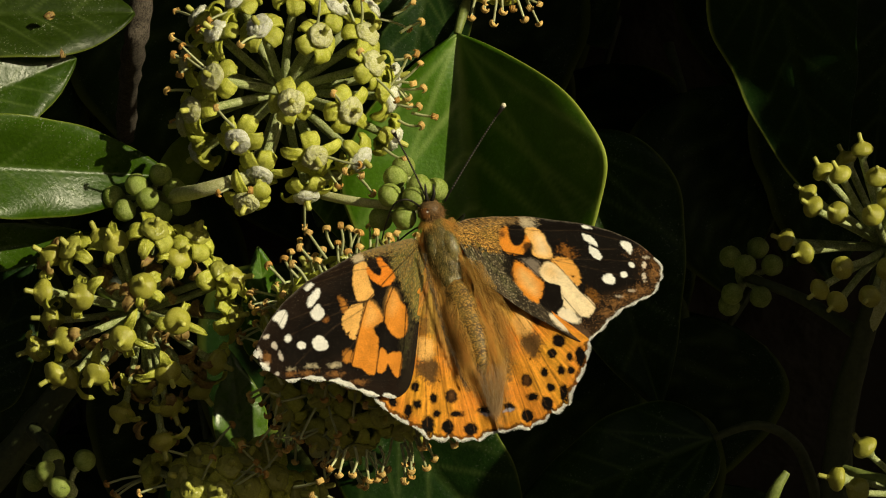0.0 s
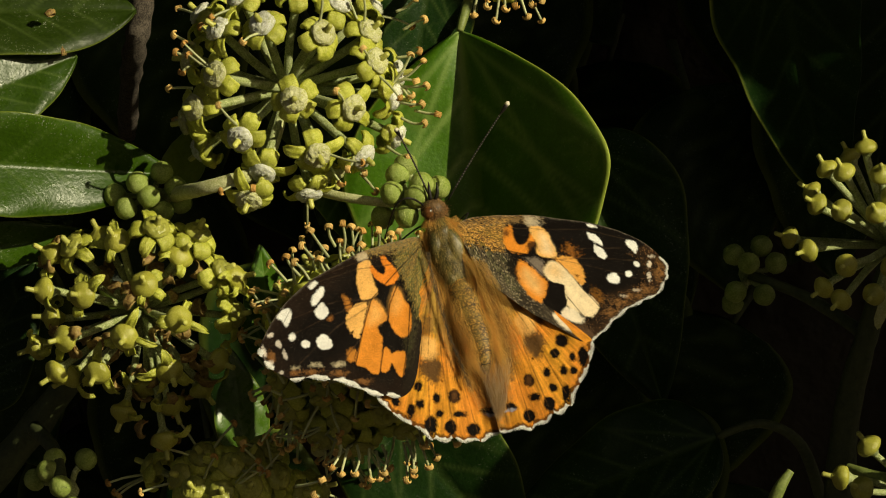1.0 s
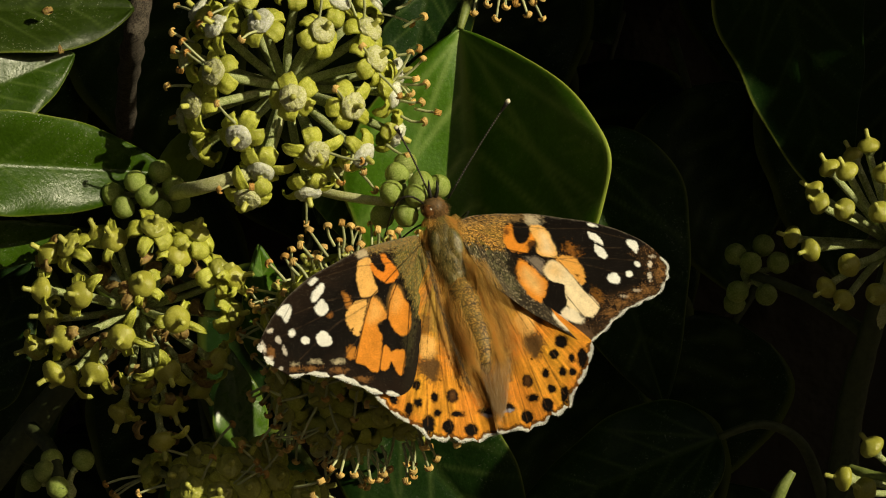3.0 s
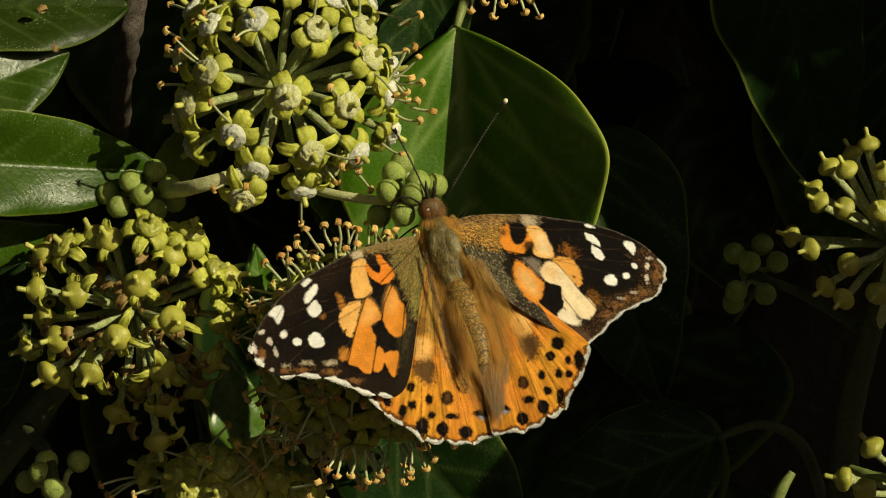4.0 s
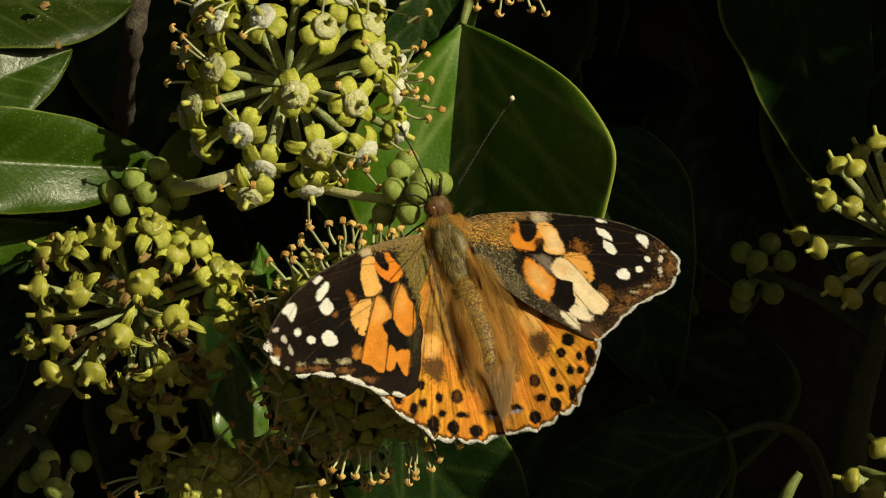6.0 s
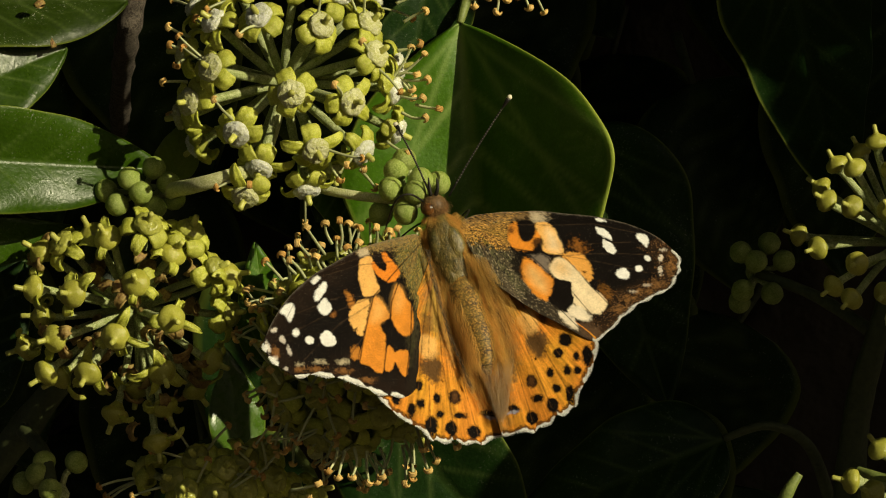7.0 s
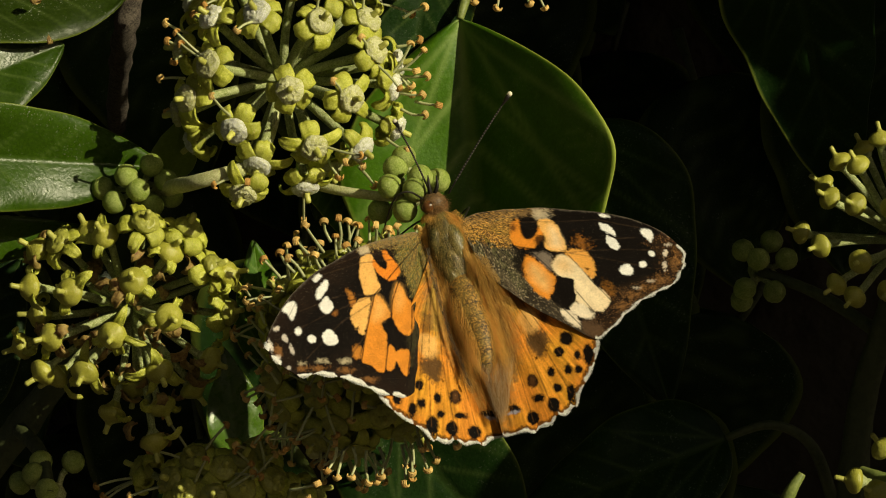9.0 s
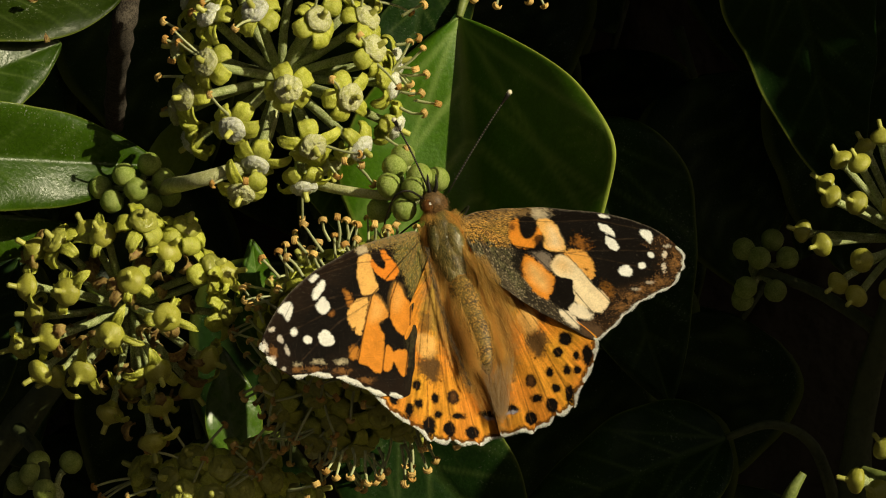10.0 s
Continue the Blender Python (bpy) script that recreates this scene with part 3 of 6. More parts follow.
# ---- leaves ----
DARK = "glossy dark green ivy leaf with pale veins in shade"
LIT = "glossy ivy leaf in a brighter, sunlit green"
ivy_leaf("broad glossy ivy leaf, half lit, hanging from a pale stalk", (2.14, 28, 32.1), (6.15, 28, -12.85), (0.0, -1, 0.04), 39.7, [(2.56, 28.5, 33.7), (3.39, 31, 36.9), (4.45, 40, 43.5)], LEAF_SUN_TONE, fold=(50, 8), flat=0.0, crease=0.02, curl=0.01, broad=1.01, power=0.82, taper=0.3, wave=0.01, rim=0.9, seed=4)
ivy_leaf("dusty dark green ivy leaf with a brown speck", (-79.91, 13, 33.39), (-45.05, 16, 35.56), (-0.05, -0.8, 0.52), 18, [(-86.47, 18, 31.56)], LEAF_DUSTY, fold=(8, 14), curl=0.05, broad=1.0, power=0.62, taper=0.0, seed=5)
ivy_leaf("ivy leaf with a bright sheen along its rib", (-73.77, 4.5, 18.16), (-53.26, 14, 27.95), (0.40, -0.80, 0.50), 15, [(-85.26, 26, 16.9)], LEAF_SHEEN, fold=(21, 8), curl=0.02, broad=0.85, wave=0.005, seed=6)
ivy_leaf("sunlit ivy leaf crossed by flower shadows", (-77.92, 0, 12.48), (-40.16, 19, 10.7), (0.42, -0.90, 0.0), 15.5, [(-84.5, 6, 13.03)], LEAF_SUN_GLOSSY, fold=(32, 28), curl=0.0, broad=0.85, power=0.6, wave=0.045, seed=7)
ivy_leaf(LIT, (-75.95, 14, -0.74), (-49.57, 22, 1.75), (0.25, -0.85, -0.35), 8, [(-81.5, 18, -1.57)], LEAF_SUN_GLOSSY, fold=(10, 14), curl=0.02, wave=0.01, seed=26)
ivy_leaf("small yellow-green ivy leaf", (-39.5, 24, 9.6), (-37.0, 22, 17.6), (0.5, -0.85, 0.2), 7, [(-41.0, 29, 6.0)], LEAF_BACKLIT_TONE, fold=(10, 10), seed=8)
ivy_leaf(DARK, (-73.41, 38, -23.98), (-62.01, 36, -2.48), (0.1, -1, 0.2), 15, [(-77.41, 42, -31.09)], LEAF_SHADE_TONE, seed=9)
ivy_leaf(LIT, (-25.75, 30, -16.86), (-27.12, 27, 0.08), (0.3, -1, 0.1), 9, [(-25.09, 34, -23.81)], LEAF_SUN_TONE, fold=(20, 10), seed=10)
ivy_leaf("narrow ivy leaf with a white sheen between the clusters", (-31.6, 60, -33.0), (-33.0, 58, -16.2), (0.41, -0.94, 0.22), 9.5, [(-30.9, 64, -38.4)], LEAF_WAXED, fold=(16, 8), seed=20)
ivy_leaf("dark ivy leaf with a bright rim under the flowers", (-11.35, 30, -21.94), (12.37, 30, -49.04), (-0.35, -1, 0.05), 26, [(-13.99, 34, -18.69)], LEAF_SHADE_TONE, fold=(10, 14), seed=11)
# stalk wears the darker stem colour, with shade put into its tone
ivy_leaf("shaded dark ivy leaf with a pale rib on a curved stalk", (40.79, 34, -28.5), (8.16, 32, -41.15), (0.0, -0.9, 0.4), 19, [(47.45, 34, -26.54), (53.62, 36, -29.89), (57.46, 40, -39.6)], LEAF_SHADE_TONE, fold=(12, 12), seed=12, stalk=STEM)
# the bright edge is painted margin colour plus a curl towards the sun
ivy_leaf("large shaded ivy leaf with one bright edge", (48.6, 24, 44.0), (56.6, 24, 7.0), (-0.60, -0.80, 0.05), 25, [(42.1, 28, 51.0)], LEAF_LIT_RIM, fold=(0, 0), curl=0.0, broad=0.37, power=0.85, taper=-4.5, wave=0.008, rim=-0.9, one_rim=True, seed=13)
ivy_leaf(DARK, (69.89, 36, 51.47), (65.65, 40, 9.58), (0.0, -1, 0.1), 28, [(71.26, 40, 58.75)], LEAF_SHADE_TONE, seed=14)
ivy_leaf(DARK, (19.78, 48, 17.59), (33.67, 46, -24.33), (0.0, -1, 0.1), 26, [(17.28, 52, 23.01)], LEAF_SHADE_TONE, seed=15)
ivy_leaf(DARK, (-2.03, 30, 42.44), (-5.42, 30, 20.41), (0.2, -1, 0.1), 16, [(-1.19, 34, 47.87)], LEAF_SHADE_TONE, seed=16)
ivy_leaf(DARK, (-15.7, 34, 16.3), (-12.2, 30, -0.76), (0.1, -1, 0.1), 14, [(-16.68, 38, 20.72)], LEAF_SUN_TONE, seed=18)


def hedge_leaf_copies():
    """More of the same ivy around the view: it fills the dark depth and shades it from the sun."""
    rng = random.Random(31)
    rest = ((0, 60, 0), (0, 60, -36), (0, -1, 0.2))
    big = ivy_leaf(DARK, *rest, 30, [(2, 64, 8)], LEAF_SHADE_TONE, group="ivy hedge leaves", seed=19, nl=24, nw=14)
    small = ivy_leaf("small dark green ivy leaf in the hedge", (0, 60, 0), (0, 60, -20), rest[2], 17, [(2, 64, 6)], LEAF_SHADE_TONE, group="ivy hedge leaves", seed=21, nl=20, nw=12)
    untilt = leaf_pose(*rest).to_3x3().inverted().to_4x4()

    def put(first, half, p, aim, down):
        base = Vector(p) - down * half
        copy_thing(first, leaf_pose(base, base + down, aim) @ untilt)

    for _ in range(110):
        p = (rng.uniform(-120, 120), rng.uniform(62, 150), rng.uniform(-75, 85))
        put(big, 18, p, Vector((rng.uniform(-0.5, 0.5), -1, rng.uniform(-0.2, 0.6))), Vector((rng.uniform(-0.8, 0.8), 0.1, -1)).normalized())
    big.location = Vector((10, 95, 50)) * MM
    small.location = Vector((-20, 95, 60)) * MM


def shading_hedge():
    """Unseen ivy leaves added on the sun's side, as one mass: they keep the depth dark."""
    rng = random.Random(33)
    # what the low sun reaches, as boxes x0, x1, z0, z1 at depth y; the hedge leaves these clear
    sunny = [(-90, 2.5, -60, 60, 20), (-90, 34, -60, 9, 0), (-90, 34, -30, 6, 8), (48, 68, -11, 15, 8), (54, 70, -42, -26, 10), (2, 28, -8, 33, 18), (1, 7, 29, 40, 26), (41, 49, 13, 27, 29), (-40, -4, -4, 10, 4), (-39, -29, -36, -15, 60)]
    slope_x, slope_z = -TO_SUN.x / TO_SUN.y, -TO_SUN.z / TO_SUN.y
    clear = [(a + (y + 60) * slope_x, b + (y + 60) * slope_x, c + (y + 60) * slope_z, d + (y + 60) * slope_z) for a, b, c, d, y in sunny]
    verts, faces, cols = [], [], []

    def put(kind, p, down, face=TO_SUN):
        src = kind.data
        aim = face + Vector((rng.uniform(-1, 1), rng.uniform(-1, 1), rng.uniform(-1, 1))) * 0.25
        m = leaf_pose(Vector(p), Vector(p) + down, aim)
        base = len(verts)
        verts.extend([m @ v.co for v in src.vertices])
        faces.extend([[i + base for i in q.vertices] for q in src.polygons])
        cols.extend([tuple(c.color[:3]) for c in src.color_attributes["vein"].data])

    class Kind:
        def __init__(self, length, width, seed):
            self.length = length
            self.data = leaf_blade("ivy_hedge", length, width, LEAF_SHADE_TONE, seed=seed, nl=14, nw=8)

    for kind, r, step in ((Kind(36, 30, 23), 15, 17), (Kind(20, 17, 24), 9, 9)):
        for i in range(int(400 / step)):
            for j in range(int(290 / step)):
                x, z = 78 + i * step + rng.uniform(-3, 3), -70 + j * step + rng.uniform(-3, 3)
                if step < 10 and (x > 210 or z > 130):
                    continue
                if any(a - r < x < b + r and c - r < z < d + r for a, b, c, d in clear) or rng.random() < 0.06:
                    continue
                down = Vector((rng.uniform(-0.3, 0.3), 0, -1)).normalized()
                put(kind, Vector((x, -60, z)) + TO_SUN * rng.uniform(-8, 14) - down * kind.length / 2, down)
    # unseen roof of leaves, added above the view to dim skylight on the depth
    roof = Kind(36, 30, 27)
    for i in range(20):
        for j in range(13):
            p = Vector((-170 + i * 17 + rng.uniform(-4, 4), -42 + j * 17 + rng.uniform(-4, 4), 92 + rng.uniform(0, 16)))
            down = Vector((rng.uniform(-1, 1), rng.uniform(-1, 1), -0.3)).normalized()
            put(roof, p - down * 18, down, Vector((0, -0.3, 1)))
    ob = new("ivy_hedge", mesh("ivy_hedge", [Vector(v) / MM for v in verts], faces, LEAF_SHADE_TONE, True, ("vein", np.array(cols))))
    tagged(ob, "mass of ivy leaves added out of view to block sun and sky", "ivy", kind="stuff")


hedge_leaf_copies()
shading_hedge()


def shading_leaf(target, up, down, width, seed):
    """An unseen leaf added between the sun and the place target (mm), to shade it."""
    c = Vector(target) + TO_SUN * 112
    ivy_leaf("broad unseen ivy leaf added to shade one spot", c + Vector((1, 0, up)), c + Vector((0, 0, -down)), TO_SUN, width, [c + Vector((3, 3, up + 8))], LEAF_SHADE_TONE,
             group="ivy hedge leaves", broad=0.9, power=0.42, fold=(4, 4), curl=0.0, wave=0.0, seed=seed)


shading_leaf((26, 33, -33), 13, 12, 34, 25)
shading_leaf((46.5, 35, -4), 14, 14, 22, 28)
shading_leaf((29.0, 48, 17.0), 5.5, 6, 9, 30)

vine = thing("ivy_vine", (0, 40, -40), "woody and green ivy stems behind the leaves", "vine")


def ivy_stem(label, points, radii, material, knots=0.12):
    pts = arc(points, 8)
    n = len(pts)
    r = [(radii[0] + (radii[1] - radii[0]) * i / n) * (1 + knots * noise.noise(p * 0.35)) for i, p in enumerate(pts)]
    o = Vector((0, 40, -40))
    return part("stem", mesh("stem", *tube([p - o for p in pts], r, 12), material), vine, label)


ivy_stem("grey-brown woody ivy twig with pale lichen", [(-44.8, 28, 38.5), (-45.3, 28, 33.7), (-46.3, 30, 29.7), (-48.5, 46, 24.5), (-51, 70, 18)], (1.75, 1.5), BARK_LICHEN, 0.35)
ivy_stem("thick green ivy stem in shade", [(-73.08, 42, -39.74), (-63.33, 40, -28.38), (-56.01, 36, -19.61), (-48.2, 30, -13.47), (-45.23, 20, -10.72)], (2.8, 1.1), STEM)
ivy_stem("short green side stem", [(-61.1, 28, -26.92), (-57.5, 22, -29.96), (-55.61, 16, -35.4)], (1.2, 0.9), STEM)
ivy_stem("shaded ivy stem", [(58.11, 30, -43.96), (59.58, 28, -25.23), (62.07, 24, -13.32), (65.35, 20, -0.75)], (2.4, 1.3), STEM)
ivy_stem("thin shaded ivy twig", [(61.69, 28, -12.57), (54.27, 34, -7.59), (46.07, 38, -4.21)], (1.0, 0.7), STEM)
ivy_stem("pale young shoot", [(47.59, 26, -41.11), (49.09, 24, -35.94), (50.93, 24, -33)], (1.3, 0.5), PETIOLE)

# ---- flower clusters ----
FRESH = "round ivy flower cluster with open yellow-green flowers and frosted discs"
SPENT = "ivy flower cluster going over, pointed styles and withered petals"
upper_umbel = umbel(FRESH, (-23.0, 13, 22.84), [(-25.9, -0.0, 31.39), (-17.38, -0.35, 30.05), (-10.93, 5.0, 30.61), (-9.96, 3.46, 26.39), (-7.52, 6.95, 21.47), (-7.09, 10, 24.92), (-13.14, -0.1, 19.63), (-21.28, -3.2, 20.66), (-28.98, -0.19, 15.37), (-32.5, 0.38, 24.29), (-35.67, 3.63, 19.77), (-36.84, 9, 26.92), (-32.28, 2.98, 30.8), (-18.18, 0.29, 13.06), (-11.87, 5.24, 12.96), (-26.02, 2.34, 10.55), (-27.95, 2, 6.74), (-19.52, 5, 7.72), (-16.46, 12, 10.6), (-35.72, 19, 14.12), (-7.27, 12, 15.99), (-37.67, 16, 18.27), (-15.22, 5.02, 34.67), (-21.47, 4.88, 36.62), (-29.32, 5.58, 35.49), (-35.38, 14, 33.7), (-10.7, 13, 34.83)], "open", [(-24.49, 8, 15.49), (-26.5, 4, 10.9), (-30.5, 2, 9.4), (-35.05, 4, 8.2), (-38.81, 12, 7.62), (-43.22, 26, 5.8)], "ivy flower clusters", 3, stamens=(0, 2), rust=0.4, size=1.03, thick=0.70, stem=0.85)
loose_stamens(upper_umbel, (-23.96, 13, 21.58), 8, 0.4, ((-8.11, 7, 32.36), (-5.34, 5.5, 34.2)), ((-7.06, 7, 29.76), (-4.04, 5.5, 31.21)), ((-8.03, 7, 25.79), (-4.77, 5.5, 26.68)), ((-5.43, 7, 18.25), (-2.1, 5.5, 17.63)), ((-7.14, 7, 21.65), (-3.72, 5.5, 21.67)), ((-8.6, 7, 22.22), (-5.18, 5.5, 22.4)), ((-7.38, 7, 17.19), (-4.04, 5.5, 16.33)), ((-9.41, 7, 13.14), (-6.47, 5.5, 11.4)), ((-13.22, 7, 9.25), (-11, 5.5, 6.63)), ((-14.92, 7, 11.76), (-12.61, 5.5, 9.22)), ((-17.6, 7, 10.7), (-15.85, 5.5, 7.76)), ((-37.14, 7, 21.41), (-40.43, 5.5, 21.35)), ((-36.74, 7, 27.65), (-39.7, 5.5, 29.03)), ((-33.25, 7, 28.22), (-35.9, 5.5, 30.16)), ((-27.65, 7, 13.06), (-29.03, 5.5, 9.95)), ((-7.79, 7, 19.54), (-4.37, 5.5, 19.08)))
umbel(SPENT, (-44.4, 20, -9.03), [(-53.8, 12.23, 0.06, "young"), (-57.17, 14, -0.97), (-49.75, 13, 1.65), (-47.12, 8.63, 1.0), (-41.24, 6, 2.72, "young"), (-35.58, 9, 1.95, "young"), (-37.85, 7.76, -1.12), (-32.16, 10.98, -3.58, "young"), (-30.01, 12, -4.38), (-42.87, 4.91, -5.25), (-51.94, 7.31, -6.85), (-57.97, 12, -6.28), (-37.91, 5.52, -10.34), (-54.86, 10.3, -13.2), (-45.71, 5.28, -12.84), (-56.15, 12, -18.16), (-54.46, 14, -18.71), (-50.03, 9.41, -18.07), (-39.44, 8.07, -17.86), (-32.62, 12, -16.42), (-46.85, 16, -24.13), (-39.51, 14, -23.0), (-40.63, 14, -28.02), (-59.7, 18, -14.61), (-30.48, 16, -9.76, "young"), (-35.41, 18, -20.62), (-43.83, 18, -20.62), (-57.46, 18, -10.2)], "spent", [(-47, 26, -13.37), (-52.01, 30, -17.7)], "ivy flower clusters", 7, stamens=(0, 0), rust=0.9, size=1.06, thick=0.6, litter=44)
HUB3 = (-11.86, 15, -15.24)
low_umbel = umbel("fresh ivy flower cluster full of ochre anthers under the butterfly", HUB3, dome(HUB3, 14.5, 30, 5), "young", [(-16.37, 28, -21.86), (-19.4, 42, -31.09)], "ivy flower clusters", 11, stamens=(4, 5), rust=0.2, size=1.05)
loose_stamens(low_umbel, HUB3, 4, 0.35, ((-22.23, -2, -4.86), (-24.53, -4, -2.3)), ((-20.4, -2, -4.06), (-22.3, -4, -1.35)), ((-19.08, -1, -4.71), (-21.15, -3, -2.07)), ((-18.52, -1, -1.68), (-20.1, -3.5, 0.24)), ((-16.48, 0, -1.36), (-18.93, -3, 2.31)), ((-16.72, 0, -3.92), (-17.69, -2, -1.67)), ((-15.55, 1, 0.08), (-16.43, -1.5, 2.87)), ((-14.43, 1, -0.88), (-14.45, -1, 3.35)), ((-13.25, 2, -1.12), (-13.28, 0, 2.88)), ((-12.77, 2, -2.33), (-11.78, 1, 2.32)), ((-9.5, 3, 0.08), (-9.46, 1, 2.4)), ((-7.58, 4, 0.08), (-7.71, 2, 1.85)), ((-6.61, 4, 0.48), (-6.51, 2, 2.33)), ((-13.15, 1, -2.32), (-13.41, -1, -0.4)), ((-11.57, 2, -1.53), (-11.84, 0, 0.32)))
loose_stamens(low_umbel, HUB3, 6, 0.1, ((-3.9, -2, -25.02), (-3.01, -5, -27.8)), ((-2.87, -2, -25.82), (-1.19, -5, -29.39)), ((-3.9, -2, -26.62), (-2.3, -5, -30.66)), ((-5.5, -1.5, -27.44), (-4.44, -4.5, -31.16)), ((-5.91, -1, -27.47), (-5.4, -4, -32.62)), ((-8.95, -0.5, -27.89), (-8.66, -3.5, -31.62)), ((-9.75, -0.5, -28.69), (-9.3, -3, -32.37)), ((-10.71, -0.5, -28.29), (-10.34, -3, -32.53)), ((-12.48, 0, -27.92), (-12.74, -2.5, -31.76)), ((-13.76, 0, -28.32), (-14.66, -2, -31.87)), ((-14.75, 1, -27.97), (-16.05, -1, -31.06)), ((-21.2, 2, -33.81), (-17.33, -1, -32.74)), ((-0.32, -4, -26.11), (1.66, -7, -27.3)), ((-17.99, 2, -35.26), (-18.44, -1, -34.89)), ((-23.31, -1, -20.68), (-24.95, -3.5, -19.78)), ((-22.63, -2, -19.05), (-23.81, -4, -16.99)))
HUB4 = (-31.49, 26, -38.04)
umbel("shaded ivy flower cluster with brown-tipped stamens", HUB4, [(-43.7, 26.0, -32.34), (-38.49, 16.23, -33.33), (-35.27, 15.98, -30.28), (-30.94, 14.26, -31.61), (-28.29, 15.37, -30.24), (-24.31, 15.44, -33.44), (-36.36, 14.48, -34.97), (-18.46, 25.8, -35.58), (-28.35, 13.48, -34.58), (-21.36, 17.36, -35.81), (-32.3, 13.2, -35.52), (-25.36, 17.4, -29.4)], "young", [(-38.6, 32, -42.42), (-41.91, 42, -47.54)], "ivy flower clusters", 13, stamens=(1, 3), rust=0.7, size=1.05)
umbel("ivy cluster of bare pointed seed heads in sun", (64.68, 14, 0.22), [(54.6, 9.07, 11.24), (56.7, 5.35, 10.69), (52.91, 14, 8.01), (52.75, 5.0, 6.08), (55.89, 1.61, 5.18), (49.35, 10.15, 1.4), (51.47, 4.71, -0.56), (56.47, 0.59, -2.65), (53.6, 4.12, -5.87), (55.99, 3.21, -7.57), (60.33, 9.52, 14.41), (58.82, 17, 13.18), (60.69, -0.3, 4.85), (61.7, 2.78, 10.33), (60.36, 0.78, -6.76), (62.96, 0.52, 7.18), (64.69, -1.05, 0.99), (62.79, -0.88, -2.87)], "bare", [(64.93, 20, -6.57), (62.07, 24, -13.32)], "ivy flower clusters", 17, stamens=(0, 0), thick=0.6, size=0.88)
umbel("ivy cluster of bare pointed seed heads", (67.89, 14, -36.08), [(60.51, 8.52, -28.39), (56.77, 10.77, -33.08), (59.23, 5.86, -34.47), (63.43, 4.49, -41.89), (69.07, 4.41, -28.97), (72.07, 2.78, -35.31)], "bare", [(65, 24, -43.47)], "ivy flower clusters", 19, stamens=(0, 0), thick=0.55, size=1.0)
TOP_HUB = (7.86, 12, 41.84)
top_umbel = umbel("ivy flower cluster with hanging stamens", TOP_HUB, [(5.32, 4.27, 38), (8.55, 4.23, 37.35), (10.97, 4.32, 38.32), (6.92, 3.09, 42.74), (12.59, 4.56, 43.67), (2.91, 4.49, 42.05)], "young", [(8.4, 20, 48.3)], "ivy flower clusters", 23, stamens=(3, 5), rust=0.2)
loose_stamens(top_umbel, TOP_HUB, 9, 0.2, ((6.61, 4, 37.33), (5.95, 3, 34.04)), ((7.73, 3, 37.1), (7.15, 2, 31.96)), ((9.35, 4, 37.33), (9.98, 3, 34.12)), ((9.74, 3, 37.42), (11.57, 2, 32.53)), ((10.56, 4, 37.49), (12.39, 3, 34.28)), ((5.32, 4, 37.01), (4.02, 3, 32.83)), ((8.53, 3, 37.1), (8.51, 2, 33.65)))
umbel("tight cluster of round green ivy buds by the head", (-4.53, 6, 6.39), [(-6.8, 5.73, 10.27), (-5.67, 6.45, 11.67), (-3.38, 2.46, 8.92), (-7.56, 2.92, 7.64), (-5.46, 2.07, 4.42), (-8.91, 6.18, 4.29), (-0.97, 4.2, 8.47), (-4.09, 1.58, 7.14)], "bud", [(-7.59, 5, 6.22), (-14.95, 8, 7.23), (-19.98, 12, 8.68)], "ivy bud clusters", 29, thick=0.5, size=1.04, stem=0.62)
umbel("cluster of round dark ivy buds in shade", (-42.99, 15, 7.49), [(-47.69, 13.32, 7.55), (-44.25, 10.48, 9.23), (-40.92, 11.79, 10.72), (-38.99, 12.21, 8.6), (-42.58, 10.02, 7.26), (-38.28, 13.66, 6.49), (-45.97, 11.44, 5.64), (-40.79, 11.17, 5.15)], "bud", [(-43.31, 22, 3.42)], "ivy bud clusters", 37, thick=0.45, size=1.0)
umbel("round green ivy buds in shade", (-55.41, 22, -35.63), [(-58.08, 18.96, -32.69), (-52.91, 22.04, -31.21), (-56.06, 17.11, -34.81), (-60.26, 22.04, -34.13), (-54.3, 17.73, -38), (-57.29, 20.86, -31.14)], "bud", [(-56.71, 28, -39.16)], "ivy bud clusters", 41, thick=0.5, size=1.0)
umbel("shaded cluster of ivy buds on a twig", (46.07, 40, -4.23), [(43.47, 35.52, -1.2), (47.63, 36.13, 0.09), (49.72, 35.57, -2.48), (43.69, 35.1, -6.76), (47.97, 35.14, -7.18), (43.4, 36.73, -8.49), (45.59, 34.28, -2.48)], "bud", [(48.4, 40, -5.26)], "ivy bud clusters", 43, thick=0.5, size=1.0)


def fallen_petal(at, towards, turn, size):
    ob = thing("fallen_petal", at, "curled brown withered petal lying on an ivy leaf", "petal", "fallen petals", petal_mesh(41, 40, -260, 4.2, 1.3, WITHERED, 0.15, 0.12))
    ob.matrix_basis = place(at, towards, (0, 0, 1), turn) @ Matrix.Scale(size, 4)


fallen_petal((-58.19, 11, 32.28), (0.1, -0.85, 0.42), 40, 0.75)
fallen_petal((-54.96, 11.4, 26.42), (0.4, -0.84, 0.4), 100, 0.7)
ivy_stem("young yellow-green shoot in sun", [(58.53, 17, -32.16), (61.32, 14, -32.96), (65.43, 14, -33.95), (71.17, 20, -36.5)], (0.75, 0.85), PETIOLE)


